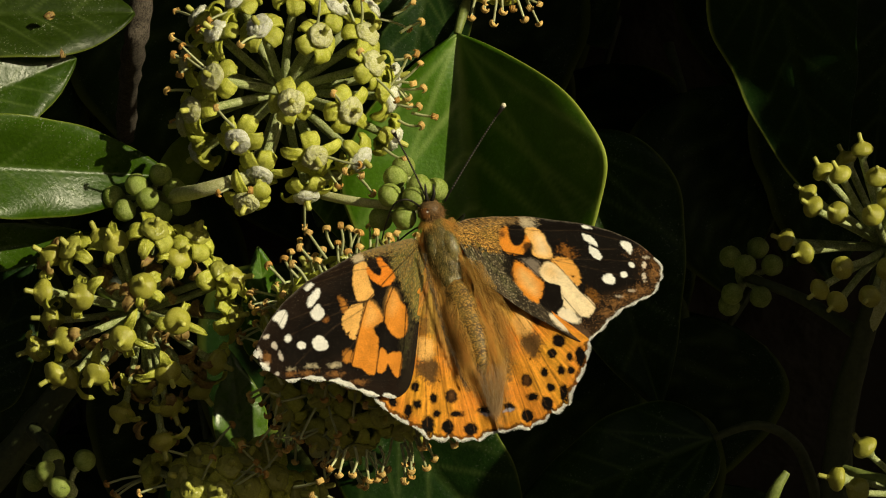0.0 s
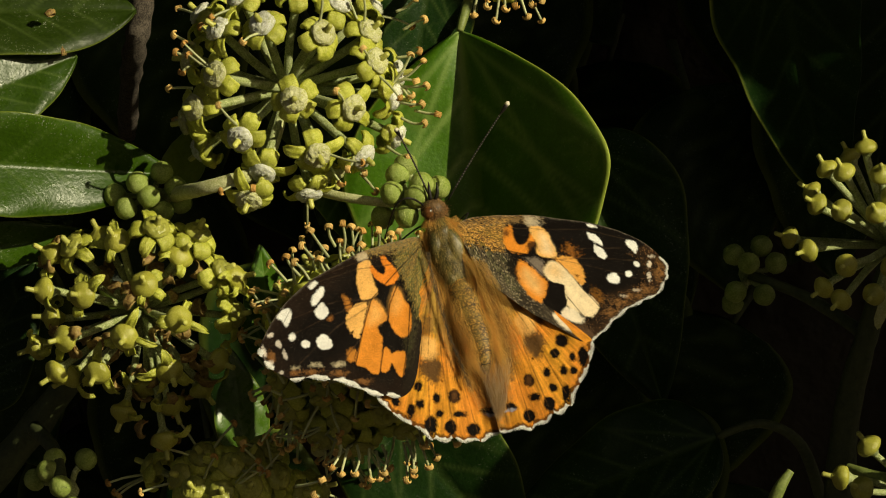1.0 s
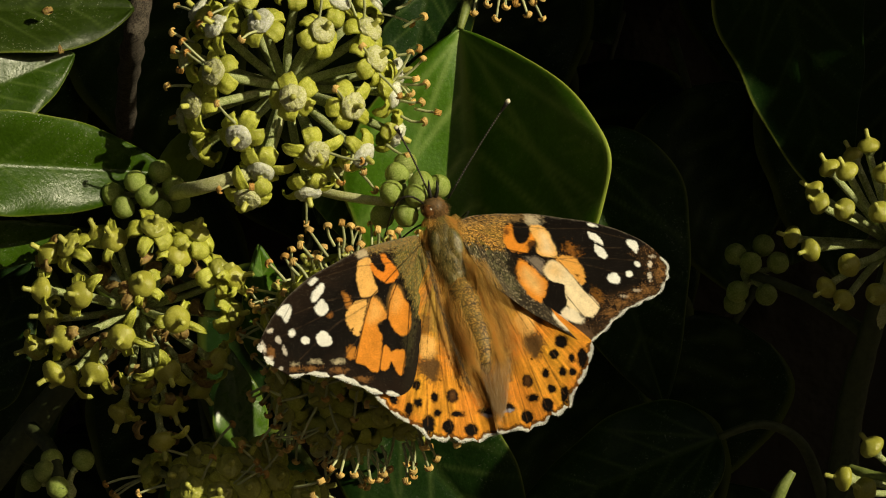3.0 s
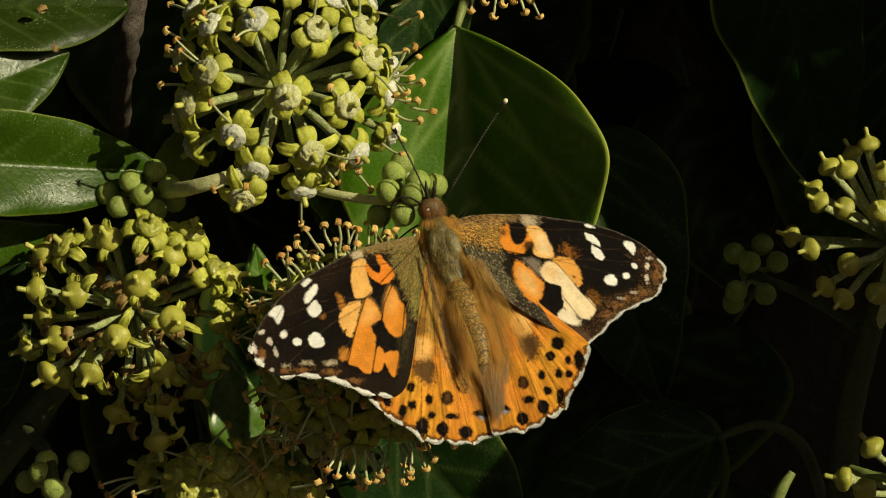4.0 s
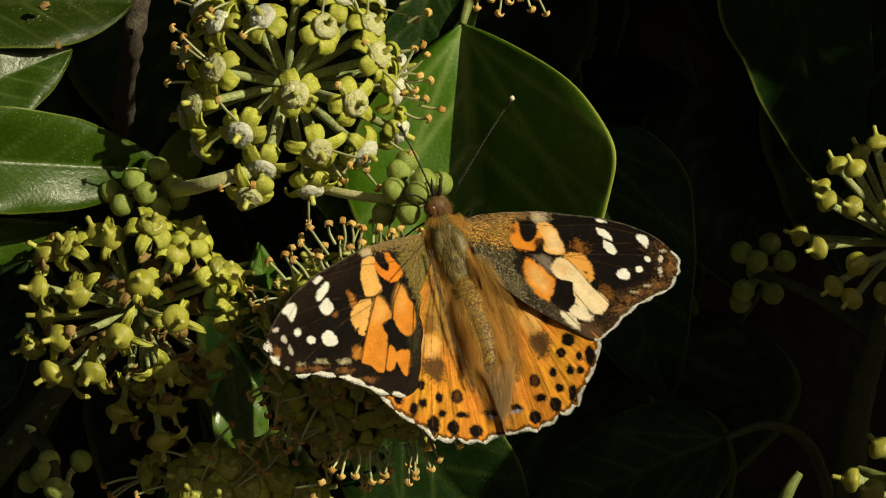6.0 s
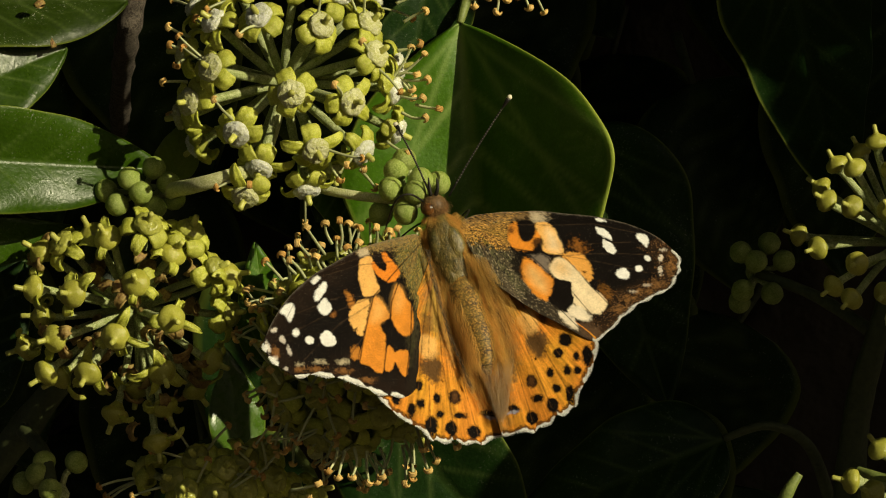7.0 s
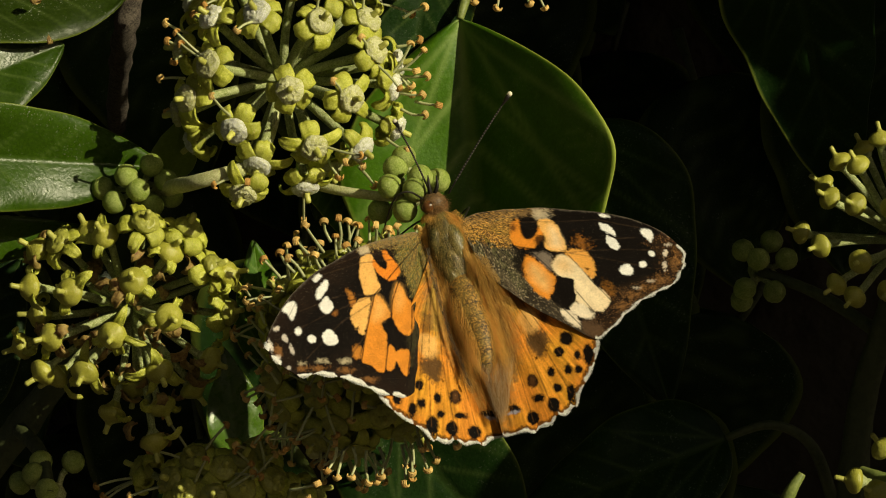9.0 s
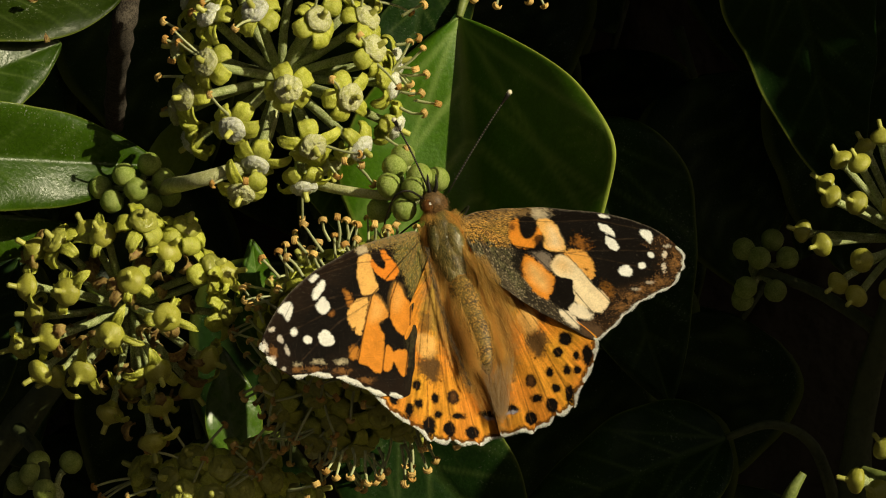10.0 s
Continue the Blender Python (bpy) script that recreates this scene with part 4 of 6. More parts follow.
# ---- the butterfly ----
class Canvas:
    """Colours over a wing's plane; a: outward, b: rearward, in mm."""

    def __init__(self, a, b, ground, seed):
        self.a, self.b, self.seed = a, b, seed
        self.rgb = np.empty((len(a), 3))
        self.rgb[:] = ground
        self.grain = np.random.RandomState(seed).uniform(-1, 1, len(a))
        self.fray = 0.25 * self.grain + 0.4 * lattice_noise(a + 40, b + 40, seed, 0.55) + 0.5 * lattice_noise(a + 40, b + 40, seed + 1, 0.22)

    def lay(self, colour, dist, soft=0.2, fray=0.15, strength=1.0):
        k = np.clip(0.5 - (dist + self.fray * fray) / soft, 0, 1)[:, None] * strength
        self.rgb = self.rgb * (1 - k) + np.array(colour) * k

    def spot(self, colour, a, b, ra, rb, turn=0.0, **how):
        c, s = math.cos(radians(turn)), math.sin(radians(turn))
        u, v = self.a - a, self.b - b
        p, q = (u * c + v * s) / ra, (v * c - u * s) / rb
        self.lay(colour, (np.sqrt(p * p + q * q) - 1) * min(ra, rb), **how)

    def patch(self, colour, *pts, grow=0.09, **how):
        for _ in range(2):
            pts = [(p[0] * w + q[0] * (1 - w), p[1] * w + q[1] * (1 - w)) for p, q in zip(pts, pts[1:] + pts[:1]) for w in (0.78, 0.22)]
        n, inside, best = len(pts), np.zeros(len(self.a), bool), np.full(len(self.a), 1e9)
        for i in range(n):
            (x0, y0), (x1, y1) = pts[i], pts[(i + 1) % n]
            dx, dy = x1 - x0, y1 - y0
            t = np.clip(((self.a - x0) * dx + (self.b - y0) * dy) / (dx * dx + dy * dy), 0, 1)
            best = np.minimum(best, np.hypot(self.a - x0 - t * dx, self.b - y0 - t * dy))
            cross = (y0 > self.b) != (y1 > self.b)
            inside ^= cross & (self.a < (x1 - x0) * (self.b - y0) / (y1 - y0 if y1 != y0 else 1e-9) + x0)
        self.lay(colour, np.where(inside, -best, best) - grow, **how)

    def line(self, colour, width, *pts, **how):
        best = np.full(len(self.a), 1e9)
        for (x0, y0), (x1, y1) in zip(pts, pts[1:]):
            dx, dy = x1 - x0, y1 - y0
            t = np.clip(((self.a - x0) * dx + (self.b - y0) * dy) / (dx * dx + dy * dy), 0, 1)
            best = np.minimum(best, np.hypot(self.a - x0 - t * dx, self.b - y0 - t * dy))
        self.lay(colour, best - width, **how)


SOOT = (0.0055, 0.0037, 0.003)
ORANGE = (0.67, 0.24, 0.028)
PALE = (0.78, 0.42, 0.12)
WHITE = (0.78, 0.76, 0.73)
OLIVE = (0.150, 0.108, 0.036)
BROWN = (0.10, 0.050, 0.018)
TAN = (0.32, 0.165, 0.045)

FORE_OUTLINE = ((-0.92, 1.66), (0.24, -0.25), (3.13, 0.38), (6.46, 1.53), (9.37, 2.75), (13.15, 5.02), (16.1, 6.92), (19.5, 10.1), (21.67, 13.16), (23, 15.76), (23.46, 17.13), (23.25, 18.14), (22.25, 19.63), (20.32, 20.82), (18.62, 21.43), (16.56, 21.01), (14.6, 21.27), (12.47, 21.36), (10.04, 22.11), (7.94, 23.05), (6.14, 23.23), (4.83, 23.26), (3.44, 23.29), (2.08, 22.13), (1.26, 19.98), (0.64, 16.56), (0.06, 12.3), (-0.51, 8.04), (-0.99, 4.2))
HIND_OUTLINE = ((0.63, -1.49), (1.2, -0.16), (2.59, 3.58), (3.81, 6.57), (5.52, 10.97), (8.04, 16.87), (8.13, 18.36), (7.34, 19.35), (6.14, 20.59), (4.87, 21.41), (3.19, 22.55), (1.75, 23.21), (0.56, 24.52), (-0.08, 24.27), (-1.44, 24.68), (-2.48, 24.26), (-3.84, 24.74), (-5.53, 24.32), (-6.49, 24.73), (-7.61, 23.72), (-10.4, 22.9), (-10.1, 21.06), (-9.1, 18.17), (-7.52, 14.03), (-5.78, 9.9), (-3.96, 6.6), (-1.98, 3.3), (-0.4, 0.41))

FORE_OUTLINE_FOLDED = ((-2.0, 1.0), (-1.2, -1.2), (0.6, -1.45), (3, -0.75), (6, 0.55), (9.3, 2.2), (12.7, 4.3), (16, 6.45), (19.05, 9.1), (21.6, 12.15), (22.85, 14.7), (23.2, 16.9), (22.8, 18.25), (21.8, 19.35), (20.4, 20.3), (18.6, 21.1), (16.9, 21), (15.4, 21.2), (13.4, 21.15), (11.5, 21.5), (9.45, 22.05), (7.6, 22.7), (5.4, 23.05), (4.4, 22.9), (3.6, 21.8), (2.7, 20), (1.25, 17.4), (-0.1, 14.6), (-1.4, 11.7), (-2.2, 9), (-2.5, 5.5))


def streaks(cv, least, reach):
    """Fine hair-like streaks that run out from the hinge over the furry ground."""
    ang, far = np.arctan2(cv.b, cv.a) + 7, np.hypot(cv.a, cv.b)
    k = 1 + 0.30 * lattice_noise(ang * 46, far * 0.30, 12) + 0.22 * lattice_noise(ang * 110, far * 0.55, 13)
    on = (far < reach) & (cv.rgb[:, 0] > least)
    green = np.array((0.96, 1.04, 0.95)) ** (1 + 2 * lattice_noise(ang * 9, far * 0.3, 14))[:, None]
    cv.rgb = np.where(on[:, None], cv.rgb * k[:, None] * green, cv.rgb)


def flecked(cv, mask, share, colour, seed):
    """Single scales of another colour strewn over part of a wing."""
    rs = np.random.RandomState(seed)
    pick = mask & (rs.uniform(0, 1, len(cv.a)) < share)
    cv.rgb[pick] = np.array(colour) * rs.uniform(0.5, 1.15, int(pick.sum()))[:, None]


def paint_fore(cv, edge, run):
    far = np.hypot(cv.a, cv.b)
    # brownish outer ground
    cv.lay((0.034, 0.017, 0.009), np.where(run < 23, edge - 2.6, 9) - 0.8 * lattice_noise(cv.a + 5, cv.b + 5, 21, 1.5), soft=2.6, fray=0.8, strength=0.25)
    # furry root, greenish gold, and the grey-brown strip along the inner edge
    cv.patch((0.016, 0.011, 0.007), (1.41, 8.96), (0.69, 11.48), (1.89, 14.92), (2.62, 19.19), (3.49, 22.61), (1.52, 22.54), (0.54, 18.26), (-0.38, 11.44), (-0.91, 6.33), soft=0.7, fray=0.5, strength=0.85)
    cv.patch(OLIVE, (4.03, 2.45), (3.09, 5.64), (2.24, 7.13), (1.33, 9.13), (0.48, 12.49), (-0.45, 9.74), (-1.69, 2.9), (-1.43, -0.9), (3.14, 0.72), soft=1.1, fray=0.9)
    cv.patch((0.06, 0.050, 0.022), (2.71, 14.95), (1.92, 11.53), (1.2, 9.8), (0.93, 11.49), (1.95, 16.62), (2.9, 20.05), soft=0.8, fray=0.9, strength=0.6)
    streaks(cv, 0.04, 17)
    gold = np.random.RandomState(7).uniform(0, 1, len(cv.a))
    near = (far < 13) & (cv.rgb[:, 0] > 0.06)
    cv.rgb[near & (gold > 0.86)] = cv.rgb[near & (gold > 0.86)] * 0.4 + np.array((0.24, 0.145, 0.035))
    cv.rgb[near & (gold < 0.16)] *= 0.55
    cv.patch((0.25, 0.165, 0.066), (-2.32, -2.64), (3.93, -0.1), (8.11, 1.76), (9.96, 3.02), (8.15, 2.95), (4.01, 1.94), (-0.15, 0.42), soft=0.9, fray=0.8, strength=0.8)
    root = (cv.rgb[:, 0] > 0.07) & (far < 12)
    flecked(cv, root, 0.16, (0.115, 0.125, 0.062), 36)
    flecked(cv, root, 0.12, (0.36, 0.23, 0.06), 37)
    cv.patch((0.62, 0.50, 0.34), (9.46, 2.92), (8.13, 2.36), (7.75, 3.28), (9.01, 3.84), soft=0.4, fray=0.3, strength=0.7)
    # orange fields
    cv.patch(PALE, (9.19, 4.27), (7.51, 3.44), (7.26, 5.38), (7.23, 6.65), (6.45, 7.8), (6.56, 8.57), (7.65, 9.21), (8.81, 9.51), (9.25, 8), (9.41, 5.89))
    cv.patch((0.72, 0.22, 0.022), (5.52, 2.76), (4.5, 4), (3.56, 5.06), (3.42, 5.82), (4.2, 6.78), (5.2, 7.16), (6, 6.6), (6.96, 5.96), (7.41, 4.96), (7.3, 4.28), (6.83, 4.77), (6.2, 5.59), (5.38, 5.64), (5.11, 4.87), (5.49, 4.03), (5.86, 3.03))
    cv.patch(PALE, (11.04, 12.06), (10.51, 10.85), (9.24, 9.95), (8, 9.65), (8.49, 11.79), (8.98, 13.93), (9.53, 15.22), (10.24, 14.57), (10.94, 13.58), fray=0.25)
    cv.patch(ORANGE, (7.41, 9.28), (6.52, 9.67), (5.82, 10.66), (5.29, 11.66), (5.48, 12.35), (6.82, 12.99), (6.61, 14.09), (6.08, 15.08), (6.32, 17.21), (6.68, 20.2), (7.58, 20.15), (8.77, 19.09), (9.99, 18.8), (9.51, 16.92), (8.93, 14.77), (8.25, 11.95))
    cv.patch(PALE, (7.42, 9.45), (6.53, 9.84), (5.53, 11.67), (6.89, 12.74), (8.13, 13.05), soft=1.4, strength=0.7)
    cv.patch(ORANGE, (3.89, 7.19), (3.25, 7.85), (2.81, 9.1), (2.02, 9.83), (1.84, 11.52), (2.02, 14.07), (3.19, 14.63), (3.91, 14.15), (4.61, 13.16), (5.06, 12.08), (4.71, 9.52))
    cv.patch(PALE, (3.89, 7.36), (3.26, 8.02), (3, 9.87), (4.22, 11.62), (4.73, 9.94), soft=1.4, strength=0.5)
    cv.patch(ORANGE, (6.05, 16.61), (5.38, 16.24), (4.85, 17.24), (4.18, 16.87), (2.85, 16.65), (2.84, 18.35), (3.33, 20.57), (3.89, 20), (4.42, 18.92), (4.64, 18.25), (4.97, 18.26), (5.35, 19.72), (6.5, 19.85))
    cv.patch((0.50, 0.19, 0.03), (11.49, 8.77), (10.86, 9.34), (10.17, 10.58), (11.09, 11.21), strength=0.8, soft=0.5, fray=0.4)
    cv.patch((0.55, 0.21, 0.03), (10.99, 17.06), (10.07, 16.68), (9.97, 18.21), (11.05, 18.5), strength=0.85, soft=0.5, fray=0.4)
    cv.spot((0.40, 0.15, 0.03), 13.43, 12.32, 0.5, 0.3, 30, strength=0.6, soft=0.4, fray=0.3)
    # veins
    for line in (((7.41, 9.28), (8.25, 11.95), (9.11, 15.2), (9.9, 18.63)), ((5.04, 11.65), (5.86, 15.92), (6.61, 20.36)), ((-0.13, 0.93), (3.29, 4.63), (7.41, 9.28)), ((3.37, 6.49), (4.81, 9.94), (5.05, 11.82)), ((7.41, 9.28), (9.23, 9.78), (11.73, 10.64)), ((1.85, 9.83), (2.41, 15.79), (3.54, 21.77))):
        cv.line(SOOT, 0.075, *line, soft=0.14, fray=0.06, strength=0.9)
    for line in (((4.09, 3.98), (9.46, 5.04), (15.2, 7.13)), ((7.41, 9.28), (12.52, 9.83), (18.36, 12.35)), ((8.03, 10.5), (12.66, 13.65), (17.79, 18.94)), ((8.93, 14.77), (11.18, 17.83), (14.17, 20.92)), ((3.24, 3.27), (8.17, 3.46), (14.01, 5.9)), ((7.41, 9.28), (15.1, 12.9), (21.8, 16.56))):
        cv.line((0.045, 0.027, 0.016), 0.045, *line, soft=0.16, fray=0.1, strength=0.75)
    # scale glitter painted as lighter specks on the black
    specked = (cv.rgb[:, 0] < 0.03) & (np.random.RandomState(17).uniform(0, 1, len(cv.a)) > 0.965)
    cv.rgb[specked] += np.array((0.020, 0.014, 0.010))
    # white spots
    cv.patch(WHITE, (16.55, 7.95), (15.52, 6.81), (14.88, 7.21), (15.91, 8.35), grow=0.02, fray=0.16)
    cv.patch(WHITE, (16.03, 9.54), (14.99, 8.06), (14.24, 7.61), (14.11, 8.7), (14.81, 9.75), (15.76, 10.89), grow=0.02, fray=0.16)
    cv.patch(WHITE, (15.61, 11.31), (14.65, 9.91), (13.7, 10.72), (13.57, 11.65), (14.43, 12.7), (15.4, 12.15), grow=0.02, fray=0.16)
    cv.patch(WHITE, (21.15, 12.46), (20.12, 11.23), (19.13, 11.11), (18.67, 11.94), (19.48, 13.84), (19.88, 13.51), (20.18, 12.85), grow=0.02, fray=0.16)
    cv.line(SOOT, 0.05, (18.97, 11.19), (20.03, 13.26), soft=0.1, fray=0.04, strength=0.7)
    cv.patch(WHITE, (15.54, 15.88), (15.18, 15.02), (14.34, 14.56), (13.39, 15.37), (13.18, 16.38), (13.86, 16.92), (15, 16.8), grow=0.02, fray=0.16)
    cv.spot(WHITE, 17.03, 16.2, 0.60, 0.53, fray=0.14)
    cv.spot(WHITE, 18.88, 15.25, 0.45, 0.56, fray=0.14)
    for a, b, p, q, turn, w in ((21.74, 14.94, 0.45, 0.28, 35, 0.9), (20.8, 16.18, 0.28, 0.60, 20, 0.85), (19.96, 17.84, 0.32, 0.70, 15, 0.7), (22.82, 17.45, 0.30, 0.75, 10, 0.9), (21.98, 19.11, 0.38, 0.45, -30, 0.8), (20.47, 20.41, 0.4, 0.3, -20, 0.6)):
        cv.spot((0.70, 0.62, 0.55), a, b, p, q, turn, strength=w, fray=0.2)
    for a, b, p, q in ((15.5, 19.11, 0.7, 0.30), (12.38, 18.98, 0.8, 0.32), (18.55, 19.65, 0.45, 0.25)):
        cv.spot((0.50, 0.42, 0.28), a, b, p, q, 8, strength=0.75, soft=0.4, fray=0.35)
    for a, b, p, q in ((18.66, 20.33, 0.7, 0.32), (16.11, 20.15, 0.8, 0.32), (12.34, 20.25, 0.9, 0.32), (21.86, 18.09, 0.5, 0.7), (8.86, 21.3, 0.9, 0.35)):
        cv.spot((0.26, 0.115, 0.035), a, b, p, q, 8, strength=0.7, soft=0.5, fray=0.4)
    # white fringe in five scallops
    rim = (run > 10.0) & (run < 21.9)
    white = np.zeros(len(run))
    for mid, half in ((10.4, 0.7), (11.9, 0.45), (14.1, 0.55), (15.6, 0.85), (17.6, 0.95), (19.2, 0.85), (21.1, 0.75)):
        white = np.maximum(white, np.clip(1.6 - np.abs(run - mid) / half * 1.4, 0, 1))
    cv.lay((0.76, 0.74, 0.70), np.where(rim & (white > 0.22), edge - 0.50 * white - 0.02, 9), soft=0.16, fray=0.16, strength=0.97)
    cv.lay((0.20, 0.17, 0.13), np.where(run < 9, edge - 0.10, 9), soft=0.3, fray=0.2, strength=0.5)


# pale orange bleached by sun glare, as a colour
CREAM_GLARE = (0.78, 0.62, 0.40)


def paint_fore_glare(cv, edge, run):
    """The sunward forewing: glare painted in as creamier scales, and a brown dusted margin."""
    cv.lay((0.085, 0.042, 0.018), np.where((run > 9.5) & (run < 23), edge - 2.2, 9) - 1.1 * lattice_noise(cv.a + 5, cv.b + 5, 21, 1.3), soft=3.0, fray=0.9, strength=0.26)
    outer = (run > 9.5) & (run < 23) & (edge < 3.2)
    flecked(cv, outer, 0.08, (0.22, 0.11, 0.045), 31)
    # furry root: gold ahead of the cell, grey-brown behind it
    cv.patch((0.10, 0.074, 0.045), (-2.4, 1.2), (0.02, 3.35), (3, 5.94), (2.2, 9.2), (1.6, 12.49), (2.93, 17.14), (3.83, 21.32), (2.8, 20.6), (-0.4, 15), (-2.6, 9.3), (-2.9, 4.3), soft=1.2, fray=0.9, strength=0.9)
    cv.patch((0.030, 0.022, 0.015), (1.3, 11.5), (2.9, 17.0), (3.9, 22.0), (2.6, 21.2), (0.6, 16.4), (-1.2, 12.6), soft=1.2, fray=0.8, strength=0.75)
    cv.patch((0.22, 0.12, 0.035), (-2.4, -0.9), (0.55, -0.4), (5.3, 1.7), (4.3, 3.4), (2.75, 5.4), (1.21, 4.38), (-0.47, 2.68), (-2.3, 1.6), soft=0.9, fray=0.9)
    streaks(cv, 0.05, 16)
    far = np.hypot(cv.a, cv.b)
    gold = (cv.rgb[:, 0] > 0.13) & (far < 9) & (cv.b < 6.2)
    flecked(cv, gold, 0.30, (0.72, 0.37, 0.08), 32)
    flecked(cv, gold, 0.18, (0.05, 0.03, 0.012), 33)
    grey = (cv.rgb[:, 0] > 0.025) & (far < 20) & ~gold & (cv.a < 4.5)
    flecked(cv, grey, 0.16, (0.36, 0.29, 0.19), 34)
    flecked(cv, grey, 0.30, (0.03, 0.024, 0.018), 35)
    cv.patch((0.33, 0.20, 0.08), (-1.6, -0.9), (0.31, -1.6), (5.72, 0.3), (10.14, 2.5), (9.66, 3.9), (5.41, 1.5), (1.35, -0.1), soft=1.1, fray=1.4, strength=0.5)
    flecked(cv, (cv.b < 1.6) & (cv.a < 9), 0.22, (0.50, 0.27, 0.07), 38)
    flecked(cv, (cv.b < 1.6) & (cv.a < 9), 0.12, (0.07, 0.045, 0.02), 39)
    cv.patch((0.66, 0.56, 0.40), (8.34, 1.8), (9.75, 2.6), (9.94, 3.85), (9.23, 4.4), (7.95, 3.5), soft=0.9, fray=0.8, strength=0.5)
    # orange fields, and cream ones paled by painted-in glare
    cv.patch((0.72, 0.25, 0.026), (4.54, 2.25), (5.85, 2.42), (4.95, 3.9), (4.63, 5.06), (5.46, 5.81), (6.57, 5.57), (7.69, 4.62), (7.74, 5.68), (6.54, 6.59), (5.13, 7.27), (3.89, 6.31), (2.74, 5.19), soft=0.3, fray=0.3)
    cv.spot((0.05, 0.02, 0.01), 4.43, 3.11, 0.55, 0.5, soft=0.5, fray=0.4, strength=0.85)
    cv.patch(SOOT, (6.16, 2.2), (7.85, 3.1), (6.91, 4.93), (6.01, 5.69), (5.02, 5.47), (5, 4.24), fray=0.25)
    cv.patch(PALE, (7.85, 3.68), (9.43, 4.31), (9.94, 5.81), (9.36, 7.77), (9.01, 9.53), (8.04, 9.42), (6.58, 8.34), (6.54, 7.3), (7.5, 6.58), (7.64, 5.11), fray=0.22)
    cv.patch(CREAM_GLARE, (8.8, 5.2), (9.5, 6), (9, 8.2), (8.4, 9), (7.3, 8), (8.1, 6.8), soft=1.3, strength=0.7)
    cv.patch(SOOT, (6.29, 5.84), (7.4, 6.0), (6.73, 7.71), (5.73, 7.79), (5.4, 7.01), soft=0.4, fray=0.4, strength=0.9)
    cv.patch((0.21, 0.165, 0.13), (4.54, 7.3), (6.54, 8.9), (6.1, 10.3), (5.08, 11.3), (4.81, 9.55), soft=0.5, fray=0.5, strength=0.85)
    cv.patch(ORANGE, (3.33, 7.54), (4.05, 8.02), (4.65, 10.48), (4.99, 12.48), (4.16, 13.97), (2.47, 14.78), (1.61, 13.82), (1.51, 11.75), (1.7, 9.12), soft=0.35, fray=0.3)
    cv.patch((0.78, 0.48, 0.18), (3.63, 8.92), (4.13, 11.93), (3.18, 13.75), (2.45, 12.05), (2.5, 9.75), soft=1.5, strength=0.8)
    cv.patch((0.70, 0.33, 0.07), (8.39, 9.61), (9.92, 10.01), (11.12, 11.05), (11.07, 13.07), (10.18, 14.63), (9.22, 15.04), (8.77, 13.07), (8.47, 10.87), soft=0.3, fray=0.28)
    cv.patch(CREAM_GLARE, (6.14, 10.25), (7.88, 9.64), (8.47, 10.87), (9.02, 13.81), (9.04, 15.85), (9.61, 17.37), (9.77, 19.07), (8.35, 19.73), (7.39, 20.02), (6.55, 18.77), (5.42, 17.66), (5.52, 16.41), (6.35, 14.93), (7.18, 13.85), (5.7, 12.56), (5.49, 11.33), soft=0.3, fray=0.25)
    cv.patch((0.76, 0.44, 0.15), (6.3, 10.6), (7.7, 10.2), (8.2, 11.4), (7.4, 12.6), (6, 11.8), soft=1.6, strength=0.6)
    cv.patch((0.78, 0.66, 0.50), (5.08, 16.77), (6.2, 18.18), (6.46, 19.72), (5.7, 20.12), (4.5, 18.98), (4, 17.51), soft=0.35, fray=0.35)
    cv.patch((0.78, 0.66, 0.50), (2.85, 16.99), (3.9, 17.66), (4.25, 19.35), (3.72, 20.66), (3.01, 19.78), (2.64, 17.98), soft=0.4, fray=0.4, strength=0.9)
    cv.patch(SOOT, (5.47, 12.74), (7.23, 13.78), (6.28, 14.89), (5.73, 16.52), (4.26, 17.14), (3.19, 16.07), (2.66, 14.78), (4.19, 13.78), fray=0.35)
    cv.patch(SOOT, (2.45, 6.47), (3.47, 7.21), (2.02, 8.78), (1.72, 10.34), (1.11, 9.01), (1.41, 7.44), soft=0.4, fray=0.4, strength=0.9)
    cv.patch((0.55, 0.20, 0.03), (11.34, 8.5), (12.02, 9.47), (11.87, 10.52), (11, 10.68), (10.38, 9.63), soft=1.1, fray=1.2, strength=0.42)
    cv.patch((0.50, 0.20, 0.03), (10.37, 16.56), (11.18, 17.59), (10.45, 18.63), (9.74, 17.74), soft=1.1, fray=1.2, strength=0.3)
    cv.patch((0.10, 0.056, 0.03), (4.39, 19.82), (5.88, 20.42), (6.6, 22.0), (5.6, 22.9), (4.36, 22.61), (3.79, 21.1), soft=0.8, fray=0.6, strength=0.8)
    # veins
    for line in (((1.36, 4.16), (4.34, 6.75), (8.77, 10.01)), ((4.34, 6.75), (5.25, 11), (6.25, 15.08), (6.64, 19.32)), ((8.62, 10.24), (9.1, 15.07), (9.84, 19.51)), ((3.24, 16), (3.99, 20.41))):
        cv.line(SOOT, 0.06, *line, soft=0.14, fray=0.06, strength=0.85)
    for line in (((8.77, 10.01), (12.46, 12.99), (17.5, 17.5)), ((7.41, 9.28), (12.52, 9.83), (18.36, 12.35)), ((4.2, 2.0), (9.46, 4.9), (15.2, 7.6), (20, 11.6)), ((8.9, 10), (15.1, 12.9), (21.8, 16.56))):
        cv.line((0.055, 0.034, 0.02), 0.04, *line, soft=0.16, fray=0.1, strength=0.7)
